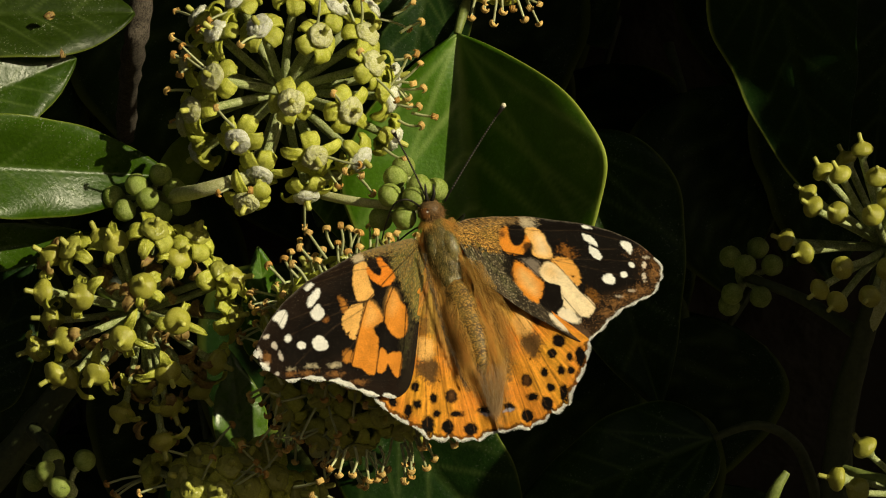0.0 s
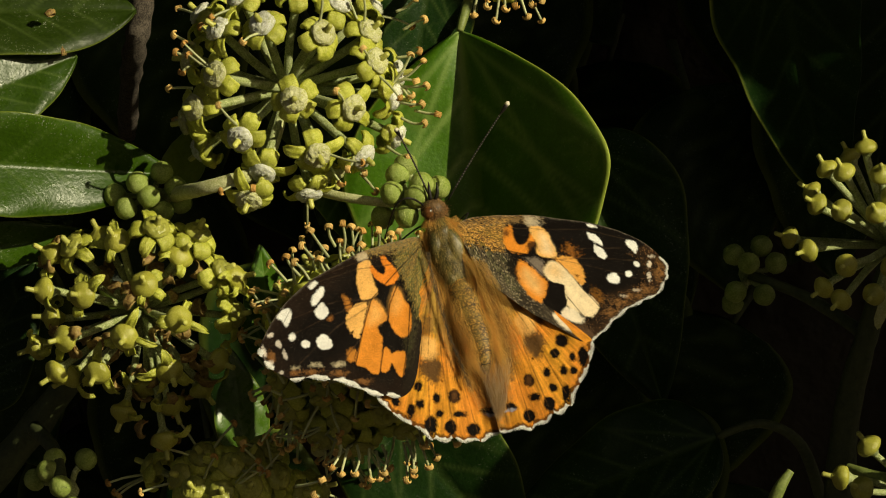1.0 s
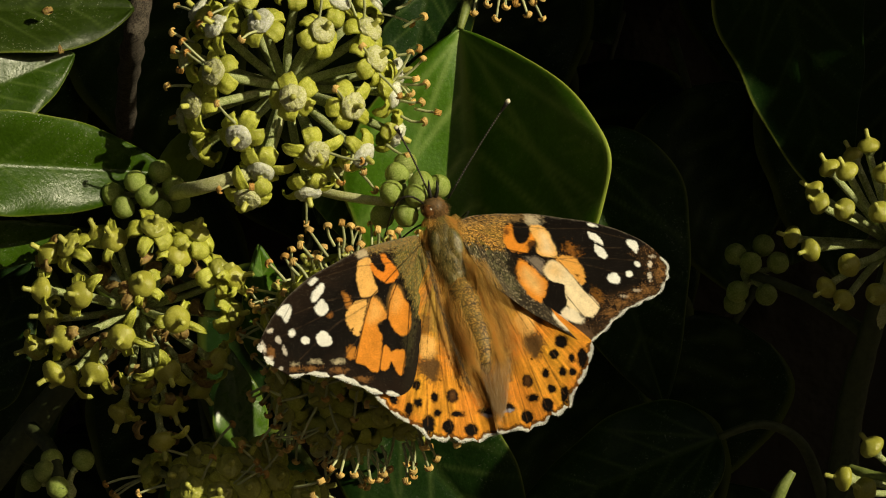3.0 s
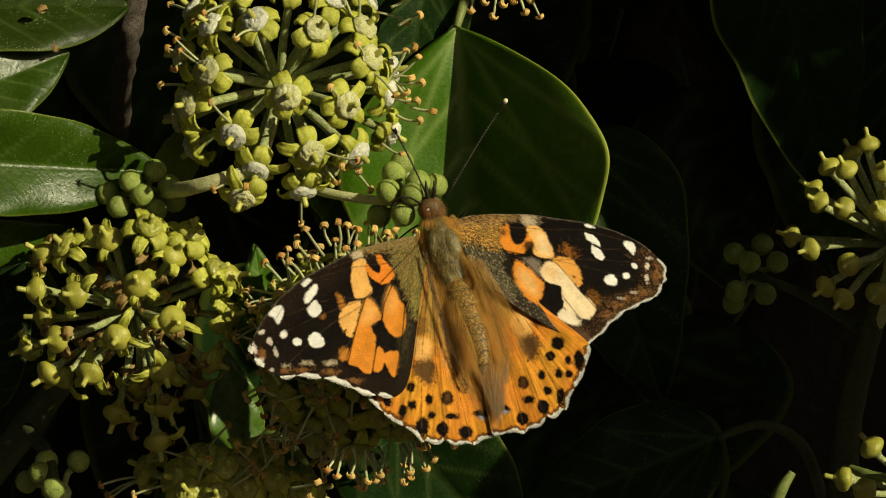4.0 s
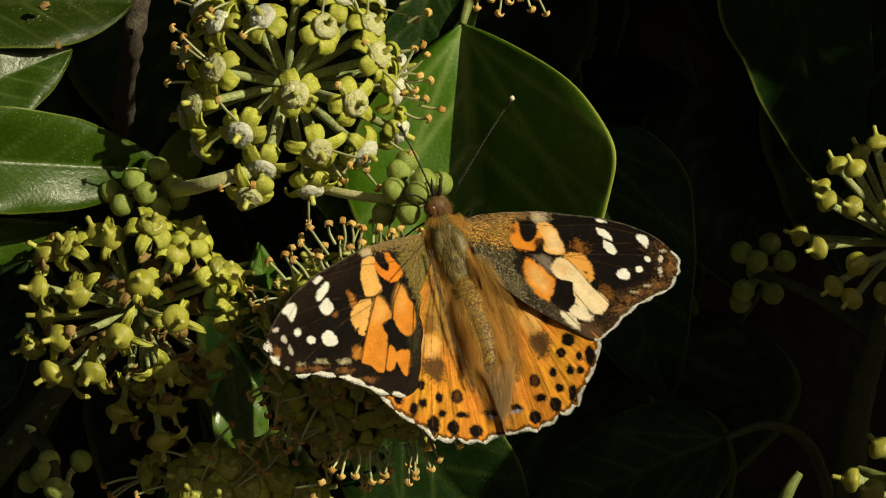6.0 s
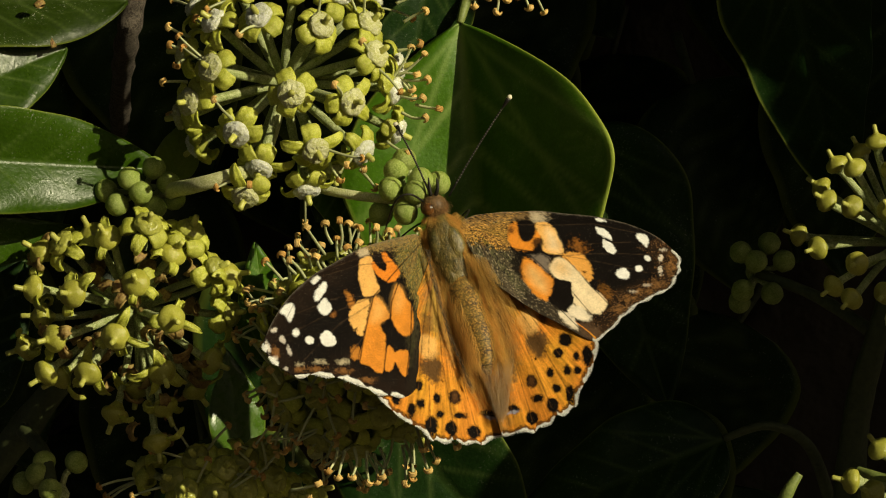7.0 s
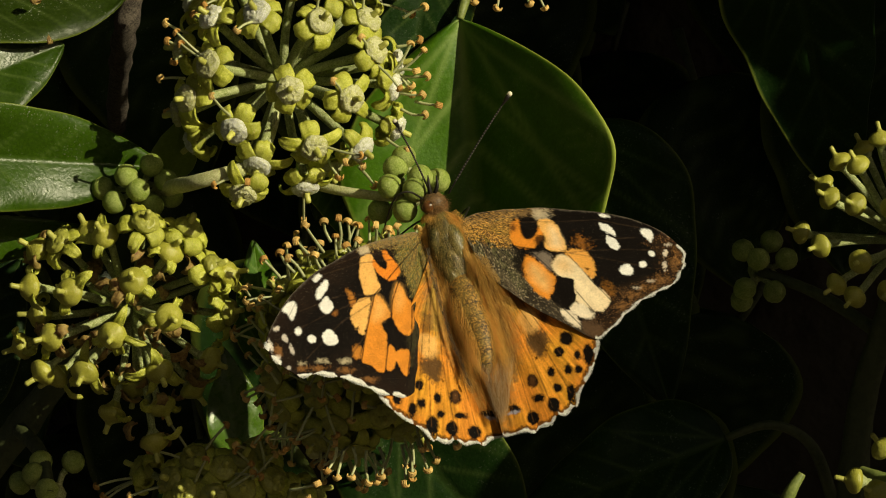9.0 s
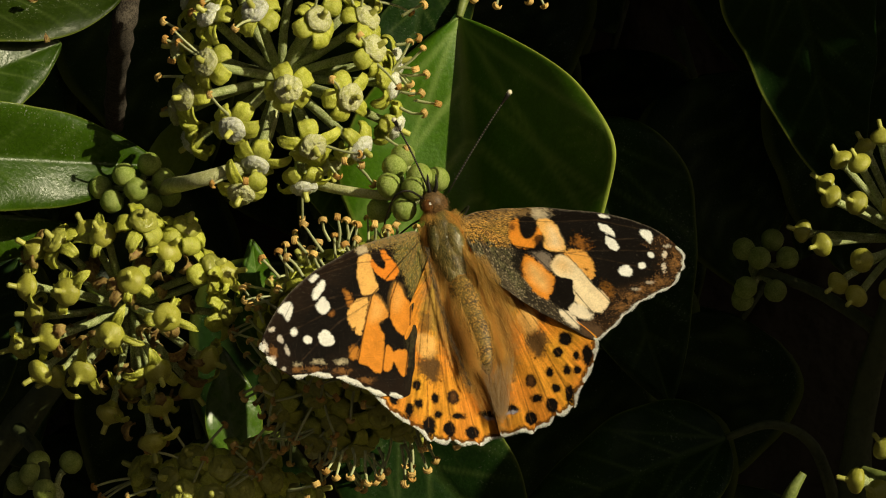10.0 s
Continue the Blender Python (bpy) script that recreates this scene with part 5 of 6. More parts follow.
    # white spots
    for pts in (((16.15, 6.7), (17.11, 7.41), (17.36, 8.4), (15.7, 7.7)), ((15.12, 7.92), (16.3, 8.85), (16.61, 10.35), (16.17, 11.2), (15.45, 10.36), (14.72, 9.05)),
                ((15.18, 9.91), (16.07, 11.41), (15.95, 12.68), (15.08, 13.24), (14.23, 12.39), (14.32, 11)), ((19.95, 11.39), (21.27, 12.29), (21.34, 13.16), (19.92, 14.47), (19.65, 13.2), (19.35, 12.11))):
        cv.patch(WHITE, *pts, grow=-0.12, fray=0.2)
    cv.line(SOOT, 0.05, (14.9, 9.3), (16.4, 11.2), soft=0.12, fray=0.04, strength=0.7)
    cv.spot(WHITE, 14.39, 16.15, 0.96, 0.88, 30, fray=0.16)
    cv.spot(WHITE, 16.9, 16.56, 0.5, 0.47, fray=0.14)
    cv.spot(WHITE, 18.95, 15.71, 0.42, 0.50, fray=0.06)
    for a, b, p, q, turn, w in ((20.72, 16.5, 0.22, 0.55, 40, 0.85), (19.52, 18.06, 0.28, 0.7, 35, 0.8), (21.98, 15.56, 0.5, 0.22, 20, 0.6), (16.4, 19.2, 0.5, 0.22, 20, 0.5), (13.9, 19.2, 0.45, 0.25, 20, 0.45)):
        cv.spot((0.72, 0.62, 0.52), a, b, p, q, turn, strength=w, fray=0.3)
    for a, b, p, q in ((20.85, 18.24, 0.5, 0.8), (17.86, 19.72, 0.8, 0.4), (15.4, 19.8, 0.7, 0.35), (12.7, 19.8, 0.8, 0.4), (10.3, 20.4, 0.7, 0.35), (22.2, 17.2, 0.3, 0.7)):
        cv.spot((0.34, 0.16, 0.05), a, b, p, q, 20, strength=0.45, soft=0.9, fray=0.9)
    rim = (run > 10.6) & (run < 22.9)
    cv.lay((0.70, 0.68, 0.63), np.where(rim, edge - 0.16 - 0.10 * np.sin(run * 4.2), 9), soft=0.2, fray=0.3, strength=0.85)
    cv.lay((0.20, 0.17, 0.13), np.where(run < 10, edge - 0.10, 9), soft=0.3, fray=0.2, strength=0.5)


def paint_hind(cv, edge, run, dots, tilt):
    cv.patch((0.74, 0.29, 0.034), (6.12, 17.44), (2.1, 14.1), (-2.7, 15.72), (-6.67, 20.66), (-5.86, 23.16), (0.55, 22.37), (5.34, 19.92), soft=2.5, fray=1.0, strength=0.6)
    cv.patch(TAN, (1.59, -1.65), (1.89, 6.64), (1.1, 9.12), (-0.5, 9.94), (-1.92, 13.24), (-4.3, 16.54), (-6.69, 18.59), (-7.87, 20.66), (-10.66, 23.12), (-10.69, 18.15), (-6.75, 9.07), (-2, -0.01), soft=1.5, fray=1.0, strength=0.9)
    streaks(cv, 0.1, 40)
    cv.patch(PALE, (2.39, 9.63), (1.11, 9.78), (-0.17, 10.27), (0.01, 13.25), (1.69, 13.35), (2.24, 12.03), soft=0.5, fray=0.3)
    cv.patch((0.085, 0.052, 0.020), (2.33, 13.6), (0.01, 13.01), (-0.79, 14.08), (-0.29, 16.23), (0.83, 15.99), (1.86, 15.09), soft=0.8, fray=0.7, strength=0.85)
    cv.patch((0.14, 0.07, 0.02), (2.05, 6.64), (0.77, 6.8), (0.14, 9.28), (2.23, 9.62), soft=0.9, fray=0.6, strength=0.6)
    cv.line((0.05, 0.04, 0.03), 0.22, (0.48, -0.83), (-0.53, 4.14), (-1.79, 8.27), (-3.2, 13.23), (-4.93, 17.36), soft=0.5, fray=0.6, strength=0.55)
    cv.spot(BROWN, 0.4, 14.4, 1.3, 2.0, 20, soft=0.9, fray=0.6, strength=0.8)
    cv.spot((0.03, 0.018, 0.008), 3.32, 11.92, 0.6, 0.9, 20, soft=0.6, fray=0.4, strength=0.8)
    for a, b, p, q in dots:
        cv.spot(SOOT, a, b, p, q, tilt, soft=0.3, fray=0.22)
    eyed = dots[2]
    cv.spot((0.12, 0.05, 0.016), eyed[0], eyed[1], 0.45, 0.75, tilt, strength=0.75, soft=0.4, fray=0.2)
    cv.spot((0.34, 0.32, 0.40), -7.5, 20.9, 0.95, 0.22, tilt - 12, strength=0.8, fray=0.2)
    for line in (((0.64, 0), (1.91, 9.95), (2.52, 17.41)), ((0.57, 0.83), (1.13, 13.26), (0.79, 22.54)), ((0.25, 0.83), (-0.95, 14.08), (-2.49, 23.01)), ((-0.23, 1.24), (-3.19, 14.06), (-5.85, 23.32)), ((-0.55, 1.65), (-4.8, 13.22), (-7.95, 21.65))):
        cv.line((0.09, 0.04, 0.012), 0.05, *line, soft=0.14, fray=0.08, strength=0.75)
    rim = (run > 5.7) & (run < 20.3)
    white = 0.55 + 0.45 * np.sin(run * 5.1) * np.sin(run * 2.3 + 1)
    for gap in (8.0, 10.0, 12.35, 15.0, 17.8):
        white = white * np.clip(np.abs(run - gap) / 0.26, 0.0, 1)
    cv.lay(SOOT, np.where(rim, edge - 0.62, 9), soft=0.25, fray=0.3, strength=0.8)
    cv.lay((0.78, 0.76, 0.73), np.where(rim & (white > 0.16), edge - 0.02 - 0.34 * white, 9), soft=0.15, fray=0.2)


# dark dots of the two hindwings, outward and rearward places and half sizes, the eyed dot third
DOTS_A = ((2.44, 16.9, 0.55, 0.85), (-0.07, 18.52, 0.52, 0.8), (-2.53, 18.3, 0.85, 1.0), (2.23, 19.5, 0.68, 0.6), (-0.52, 20.8, 0.6, 0.52), (-3.37, 20.85, 1.0, 0.45), (3.41, 20.5, 0.55, 1.05), (5.53, 19.1, 0.6, 0.9), (0.68, 22.4, 0.9, 1.3), (-2.08, 22.7, 0.9, 1.0), (-5.24, 23.0, 1.0, 0.95), (-7.27, 20.4, 1.1, 0.6))
DOTS_B = ((4.39, 16.0, 1.0, 1.0), (2.45, 17.1, 0.7, 0.78), (-2.86, 18.55, 0.78, 0.92), (4.47, 18.65, 0.46, 0.7), (5.84, 19.4, 0.78, 1.4), (2.29, 19.7, 0.55, 0.7), (3.46, 20.5, 0.55, 0.62), (0.02, 18.8, 0.55, 0.7), (-0.41, 21.1, 0.62, 0.62), (0.82, 22.6, 0.62, 1.2), (-3.48, 21.0, 0.85, 0.6), (-2.17, 22.8, 0.92, 1.0), (-5.62, 22.9, 0.85, 1.0), (-7.2, 20.6, 1.0, 0.6))


def wing_mesh(name, outline, paint, ground, side, seed, segs=520, rings=104, shape=((1, 0), (0, 1))):
    """A thin wing plate spread from its middle to the outline, with faint ridges along the veins."""
    n = len(outline)
    o = np.array(outline)
    run = np.linspace(0, n, segs, endpoint=False)
    i = run.astype(int)
    t = (run - i)[:, None]
    p0, p1, p2, p3 = (o[(i + k) % n] for k in (-1, 0, 1, 2))
    rimline = 0.5 * (2 * p1 + (p2 - p0) * t + (2 * p0 - 5 * p1 + 4 * p2 - p3) * t ** 2 + (3 * p1 - p0 - 3 * p2 + p3) * t ** 3)
    mid = rimline.mean(axis=0)
    rho = (np.arange(1, rings + 1) / rings) ** 0.8
    rho[0] = 0.002
    grid = mid + rho[:, None, None] * (rimline - mid)[None]
    a, b = grid[..., 0].ravel(), grid[..., 1].ravel()
    edge = ((1 - rho)[:, None] * np.linalg.norm(rimline - mid, axis=1)[None]).ravel() * 0.85
    cv = Canvas(a, b, ground, seed)
    paint(cv, edge, np.tile(run, rings))
    ang = np.arctan2(b, a)
    far = np.hypot(a, b)
    z = 0.10 * np.cos(ang * 26) * np.clip(far / 12, 0, 1) + 0.05 * lattice_noise(a, b, seed + 5, 1.6)
    z = z - 0.0024 * (a - mid[0]) ** 2
    (m00, m01), (m10, m11) = shape
    top = np.stack([(m00 * a + m01 * b) * side, m10 * a + m11 * b, z], axis=1)
    low = top - np.array([0, 0, 0.07])
    m = segs * rings
    k = np.arange(segs)
    faces = []
    for r in range(rings - 1):
        q = np.stack([r * segs + k, r * segs + (k + 1) % segs, (r + 1) * segs + (k + 1) % segs, (r + 1) * segs + k], axis=1)
        faces += q.tolist() + (q[:, ::-1] + m).tolist()
    q = np.stack([(rings - 1) * segs + k, (rings - 1) * segs + (k + 1) % segs, m + (rings - 1) * segs + (k + 1) % segs, m + (rings - 1) * segs + k], axis=1)
    faces += q.tolist()
    faces += [list(range(segs)), list(range(m + segs - 1, m - 1, -1))]
    if side < 0:
        faces = [f[::-1] for f in faces]
    rgb = np.concatenate((cv.rgb, cv.rgb))
    me = mesh(name, np.concatenate((top, low)), faces, WING, True, ("pattern", rgb))
    return me, run, top[-segs:]


def wing_fringe(wing, run, rimline, spans, seed):
    """Fine white scales that stand out along the wing's edge, in tufts between the vein ends."""
    rng = random.Random(seed)
    mid = Vector(rimline.mean(axis=0))
    roots, ways, lens = [], [], []
    for lo, hi in spans:
        pick = np.nonzero((run > lo) & (run < hi))[0]
        for i in pick[:-1]:
            p, q = Vector(rimline[i]), Vector(rimline[i + 1])
            out = (q - p).cross(Vector((0, 0, 1))).normalized()
            out = out if out.dot(p - mid) > 0 else -out
            for _ in range(9):
                f = rng.random()
                bulge = math.sin(math.pi * min(1, max(0, (run[i] - lo) / (hi - lo))))
                roots.append(p.lerp(q, f) - out * 0.12 + Vector((0, 0, rng.uniform(0.0, 0.07))))
                ways.append(out + (q - p).normalized() * rng.uniform(-0.3, 0.3) + Vector((0, 0, rng.uniform(-0.1, 0.1))))
                lens.append((0.18 + 0.26 * bulge) * rng.uniform(0.6, 1.2))
    part("fringe", mesh("fringe", *blades(roots, ways, lens, 0.035, (0, 0, 0), seed), FRINGE, False), wing, "white scalloped fringe")


def wing_pose(origin, out, rear, side):
    """Hinge in mm; out and rear: where the wing's outward and rearward axes point."""
    x = Vector(out).normalized() * side
    y = Vector(rear)
    y = (y - x * y.dot(x)).normalized()
    m = Matrix((x, y, x.cross(y))).transposed().to_4x4()
    return Matrix.Translation(Vector(origin) * MM) @ m


BODY = (0.48, 0, 0.08)
butterfly = thing("butterfly", BODY, "orange and black butterfly with white spots, wings spread", "butterfly")


def build_butterfly():
    wings = {}
    fore = [wing_mesh("forewing", FORE_OUTLINE if s > 0 else FORE_OUTLINE_FOLDED, paint_fore if s > 0 else paint_fore_glare, SOOT, s, 50) for s in (1, -1)]
    hind = [wing_mesh("hindwing", HIND_OUTLINE, lambda cv, e, r, d=dots, k=tilt: paint_hind(cv, e, r, d, k), ORANGE, s, 60, shape=splay)
            for s, dots, tilt, splay in ((1, DOTS_A, 0, ((1.0056, 0.0281), (0.0, 1.0120))), (-1, DOTS_B, 29, ((0.9400, 0.0104), (0.0, 1.0260))))]
    FORE_A = wing_pose((-4.16, 0, 1.2), (-0.9753, -0.2178, 0.0375), (0.0375, -0.3301, -0.9432), 1)
    FORE_B = wing_pose((2.74, 0, 2.78), (0.7898, 0.4916, 0.3668), (0.5570, -0.3243, -0.7646), -1)
    HIND_A = wing_pose((-2, -0.9, -3.19), (-0.9931, -0.1168, 0.0065), (0.0336, -0.3383, -0.9404), 1)
    HIND_B = wing_pose((3.71, -1.2, -1.58), (0.8612, 0.1303, 0.4914), (0.4930, -0.2750, -0.8260), -1)
    wings["fore_a"] = part("forewing", fore[0][0], butterfly, "black-tipped orange forewing with white spots", FORE_A)
    wings["fore_b"] = part("forewing", fore[1][0], butterfly, "black-tipped orange forewing with white spots", FORE_B)
    wings["hind_a"] = part("hindwing", hind[0][0], butterfly, "orange hindwing with black dots and white fringe", HIND_A)
    wings["hind_b"] = part("hindwing", hind[1][0], butterfly, "orange hindwing with black dots and white fringe", HIND_B)
    fore_tufts = ((9.8, 11.0), (11.5, 12.3), (13.6, 14.6), (14.85, 16.35), (16.75, 18.45), (18.5, 19.95), (20.4, 21.8))
    sunward_tufts = ((10.7, 12.2), (12.5, 13.4), (13.7, 14.9), (15.1, 16.4), (16.6, 17.9), (18.1, 19.5), (19.7, 21.1), (21.3, 22.8))
    hind_tufts = ((5.8, 7.9), (8.1, 9.9), (10.1, 12.2), (12.5, 14.85), (15.15, 17.65), (17.95, 20.2))
    for key, made, spans, seed in (("fore_a", fore[0], fore_tufts, 71), ("fore_b", fore[1], sunward_tufts, 72), ("hind_a", hind[0], hind_tufts, 73), ("hind_b", hind[1], hind_tufts, 74)):
        wing_fringe(wings[key], made[1], made[2], spans, seed)

    def loft(line, wide, deep, sides=22):
        """A body of oval rings along a line; wide: half widths across the view, deep: half depths."""
        verts, faces = [], []
        for k, p in enumerate(line):
            d = (line[min(k + 1, len(line) - 1)] - line[max(k - 1, 0)]).normalized()
            lat = d.cross(Vector((0, -1, 0))).normalized()
            front = lat.cross(d)
            for q in range(sides):
                a = 2 * math.pi * q / sides
                verts.append(p + lat * wide(k / (len(line) - 1)) * math.cos(a) + front * deep(k / (len(line) - 1)) * math.sin(a))
        for k in range(len(line) - 1):
            for q in range(sides):
                a, b = k * sides + q, k * sides + (q + 1) % sides
                faces.append((a, b, b + sides, a + sides))
        faces += [tuple(range(sides - 1, -1, -1)), tuple(range(len(verts) - sides, len(verts)))]
        return [tuple(v) for v in verts], faces

    def through_knots(*knots):
        xs, ys = zip(*knots)
        return lambda f: float(np.interp(f, xs, ys))

    spine = arc([(-2.0, 1.0, 3.75), (-1.61, 0.9, 2.97), (-0.84, 0.7, 1.04), (-0.06, 0.4, -1.28), (0.71, -0.1, -3.6), (1.25, -0.7, -5.93)], 6)
    chest_wide = through_knots((0, 1.2), (0.2, 2.0), (0.4, 2.75), (0.6, 2.95), (0.8, 2.5), (1, 1.9))
    chest_deep = through_knots((0, 1.2), (0.2, 1.9), (0.4, 2.3), (0.6, 2.35), (0.8, 2.1), (1, 1.7))
    part("thorax", mesh("thorax", *loft(spine, chest_wide, chest_deep), CHITIN), butterfly, "olive-brown furry thorax")
    for line, wide in (([(-1.85, -0.5, 2.6), (-1.95, -0.85, 1.2), (-1.75, -1.0, -0.6), (-1.2, -0.9, -2.4)], 0.95), ([(-0.3, -0.6, 2.5), (0.45, -0.95, 0.8), (1.0, -1.05, -1.2), (1.3, -1.1, -3.4)], 1.3),
                       ([(-0.75, -1.3, -2.9), (-0.1, -1.5, -3.9), (0.5, -1.7, -4.9), (0.9, -1.8, -5.6)], 1.0)):
        swell = lambda f, w=wide: w * (0.15 + 0.85 * math.sin(math.pi * (0.04 + 0.92 * f)) ** 0.7)
        part("thorax_plate", mesh("thorax_plate", *loft(arc(line, 7), swell, lambda f, g=swell: 0.75 * g(f), 16), CHITIN), butterfly, "glossy bronze-olive thorax plate")
    tail = arc([(1.2, -0.6, -5.0), (2.49, -2.7, -9.02), (3.8, -4.2, -12.1), (4.58, -5.2, -14.83), (5.15, -6.1, -17.75)], 12)
    n = len(tail)
    plump = through_knots((0, 2.0), (0.2, 2.3), (0.5, 2.15), (0.7, 1.75), (0.85, 1.2), (0.96, 0.5), (1, 0.15))
    girth = lambda i: plump(min(1.0, i / (n - 1)))
    part("abdomen", mesh("abdomen", *loft(tail, lambda f: plump(f) * (1 - 0.05 * (1 - (f * (n - 1) % 6) / 6) ** 3), lambda f: 0.85 * plump(f)), ABDOMEN), butterfly, "gold-brown ringed abdomen")
    for k in range(7):
        i = 6 + 6 * k
        r = girth(i) * 1.008
        d = (tail[i + 1] - tail[i]).normalized()
        part("abdomen_ring", mesh("abdomen_ring", *loft([tail[i] - d * 0.13, tail[i], tail[i] + d * 0.10], lambda f, r=r: r * (1 if f == 0.5 else 0.95), lambda f, r=r: 0.85 * r * (1 if f == 0.5 else 0.95), 26), RING), butterfly, "dark ring between segments")
    part("head", mesh("head", *turned([(0.3, -1.7), (1.3, -1.3), (1.85, -0.3), (1.75, 0.6), (1.2, 1.3), (0.3, 1.8)], 14, 0.04), HEAD_SKIN), butterfly, "furry brown head", place((-2.3, 1, 5.3), (-0.25, 0.0, 0.95)))
    for at, way in (((-3.0, -0.1, 4.95), (-0.5, -0.8, 0.15)), ((-1.2, 1.9, 5.3), (0.6, -0.4, 0.3))):
        part("eye", mesh("eye", *turned([(0.2, -0.95), (0.7, -0.7), (0.98, 0.0), (0.86, 0.45), (0.5, 0.8), (0.15, 0.92)], 16), EYE), butterfly, "brown banded eye", place(at, way))
    for x0, x1 in ((756, 754), (764, 768)):
        o = Vector((-63.2, 0, 35.2))
        part("palp", mesh("palp", *tube(arc([o + Vector((x0 * 0.08, 0.2, -356 * 0.08)), o + Vector((x1 * 0.08, 0, -342 * 0.08)), o + Vector((x1 * 0.08 - 0.15, 0.2, -325 * 0.08))], 4), [0.26, 0.28, 0.28, 0.26, 0.23, 0.2, 0.16, 0.11, 0.05], 8), BLACK), butterfly, "dark bristly mouth palp")
    for tip_px, root_px in (((8.11, -3, 20.2), (-0.24, 0, 6.64)), ((-7.54, -4, 16.51), (-3.04, 0, 7.52))):
        tip_v, root = Vector(tip_px), Vector(root_px)
        pts = [root.lerp(tip_v, i / 40) + Vector((0, 0, 0.35 * math.sin(math.pi * i / 40))) for i in range(41)]
        rad = [0.125 + (0.012 if i % 2 else 0) + (0.26 * max(0.0, (i - 35) / 5) ** 0.7 if i > 35 else 0) for i in range(41)]
        ant = part("antenna", mesh("antenna", *tube(pts[:40], rad[:40], 8), BLACK), butterfly, "black antenna with pale bands")
        part("antenna_tip", mesh("antenna_tip", *tube([pts[39], pts[40], pts[40] + (pts[40] - pts[39]) * 0.6], [0.34, 0.36, 0.14], 8), CREAM), ant, "cream antenna club")
        bands = [tube([pts[i], pts[i].lerp(pts[i + 1], 0.35)], 0.139, 8) for i in range(5, 35)]
        part("antenna_bands", mesh("antenna_bands", *join(*bands), BAND), ant)
    for pts in ([(-3.05, 1, 5.45), (-5.43, -1.5, 6.86), (-7.34, -1.5, 6.22), (-8.5, 1, 3.61), (-9.19, 4, 1.21)],
                [(-1.6, 2, 3.21), (-4.44, 5, 2.83), (-8.12, 8, 0)], [(0.81, 2, 1.61), (2.61, 8, 4.88), (0.83, 13, 3.28)],
                [(0, 2, -2.41), (-4.05, 7, -4.86), (-8.15, 10, -7.34)], [(2.01, 2, -2.41), (4.88, 8, -3.25), (0.84, 14, -9.86)]):
        q = arc(pts, 6)
        part("leg", mesh("leg", *tube(q, [0.17 - 0.07 * i / len(q) for i in range(len(q))], 7), BLACK), butterfly, "thin black leg")

    # fur: thorax, head, abdomen sides, inner edges of the hindwings
    def fur(name, line, radius, count, length, width, lean, material, seed, least=0.0, puff=0.0, label=""):
        r = random.Random(seed)
        roots, ways, lens = [], [], []
        for _ in range(count):
            f = r.random() * (len(line) - 1.001)
            i = int(f)
            p = line[i].lerp(line[i + 1], f - i)
            d = (line[i + 1] - line[i]).normalized()
            side = d.cross(Vector((0, -1, 0))).normalized()
            a = r.uniform(least, 1.9) * r.choice((-1, 1))
            out = Vector((0, -1, 0)) * math.cos(a) + side * math.sin(a)
            wide, deep = radius(f / (len(line) - 1))
            roots.append(p + (side * math.sin(a) * wide + Vector((0, -1, 0)) * math.cos(a) * deep) * 0.95)
            ways.append(out * (r.uniform(0.15, 0.6) + puff) + d * lean + Vector((r.uniform(-1, 1), r.uniform(-1, 1), r.uniform(-1, 1))) * 0.35)
            lens.append(length * r.uniform(0.5, 1.3))
        part(name, mesh(name, *blades(roots, ways, lens, width, (0, -0.05, -0.1), seed), material, False), butterfly, label)

    chest = lambda f: (chest_wide(f) + 0.12, chest_deep(f) + 0.3)
    sides = lambda f: (chest_wide(f) + 0.15, chest_deep(f) + 0.1)
    belly = lambda f: (1.06 * plump(f), 0.92 * plump(f))
    fur("thorax_fur", spine, chest, 2300, 1.1, 0.014, 2.2, FUR_MIXED, 1, puff=0.25, label="olive-brown fur")
    fur("shoulder_fur", spine, sides, 6500, 1.5, 0.008, 1.3, FUR, 2, least=1.0, puff=0.35, label="tan fur")
    fur("abdomen_fur", tail, belly, 3400, 1.7, 0.010, 2.2, FUR, 13, least=0.7, label="tan fur on the sides")
    r = random.Random(45)
    roots, ways, lens = [], [], []
    for _ in range(2600):
        f = r.random() * (len(spine) - 1.01)
        i = int(f)
        d = (spine[i + 1] - spine[i]).normalized()
        lat = Vector((0, -1, 0)).cross(d).normalized()
        off = r.uniform(0.55, 1.05)
        roots.append(spine[i].lerp(spine[i + 1], f - i) + lat * chest_wide(f / len(spine)) * off + Vector((0, -chest_deep(f / len(spine)) * math.sqrt(max(0.0, 1.15 - off * off)), 0)))
        ways.append(d * r.uniform(0.7, 1.2) + lat * r.uniform(0.0, 0.5) + Vector((0, r.uniform(-0.25, 0.15), 0)))
        lens.append(r.uniform(1.0, 2.6))
    part("collar_fur", mesh("collar_fur", *blades(roots, ways, lens, 0.008, (0, 0.02, -0.05), 45), FUR, False), butterfly, "long tan fur over the wing root")
    r = random.Random(44)
    # line of short dark and pale blades beside the abdomen
    row = arc([(-3.1, -1.7, -0.6), (-2.62, -2.3, -3.6), (-1.84, -3.3, -6.7), (-0.84, -4.3, -9.8), (-0.06, -5.2, -12.5), (1.48, -6.4, -16), (2.65, -7.1, -19.1)], 8)
    roots, ways, lens = [], [], []
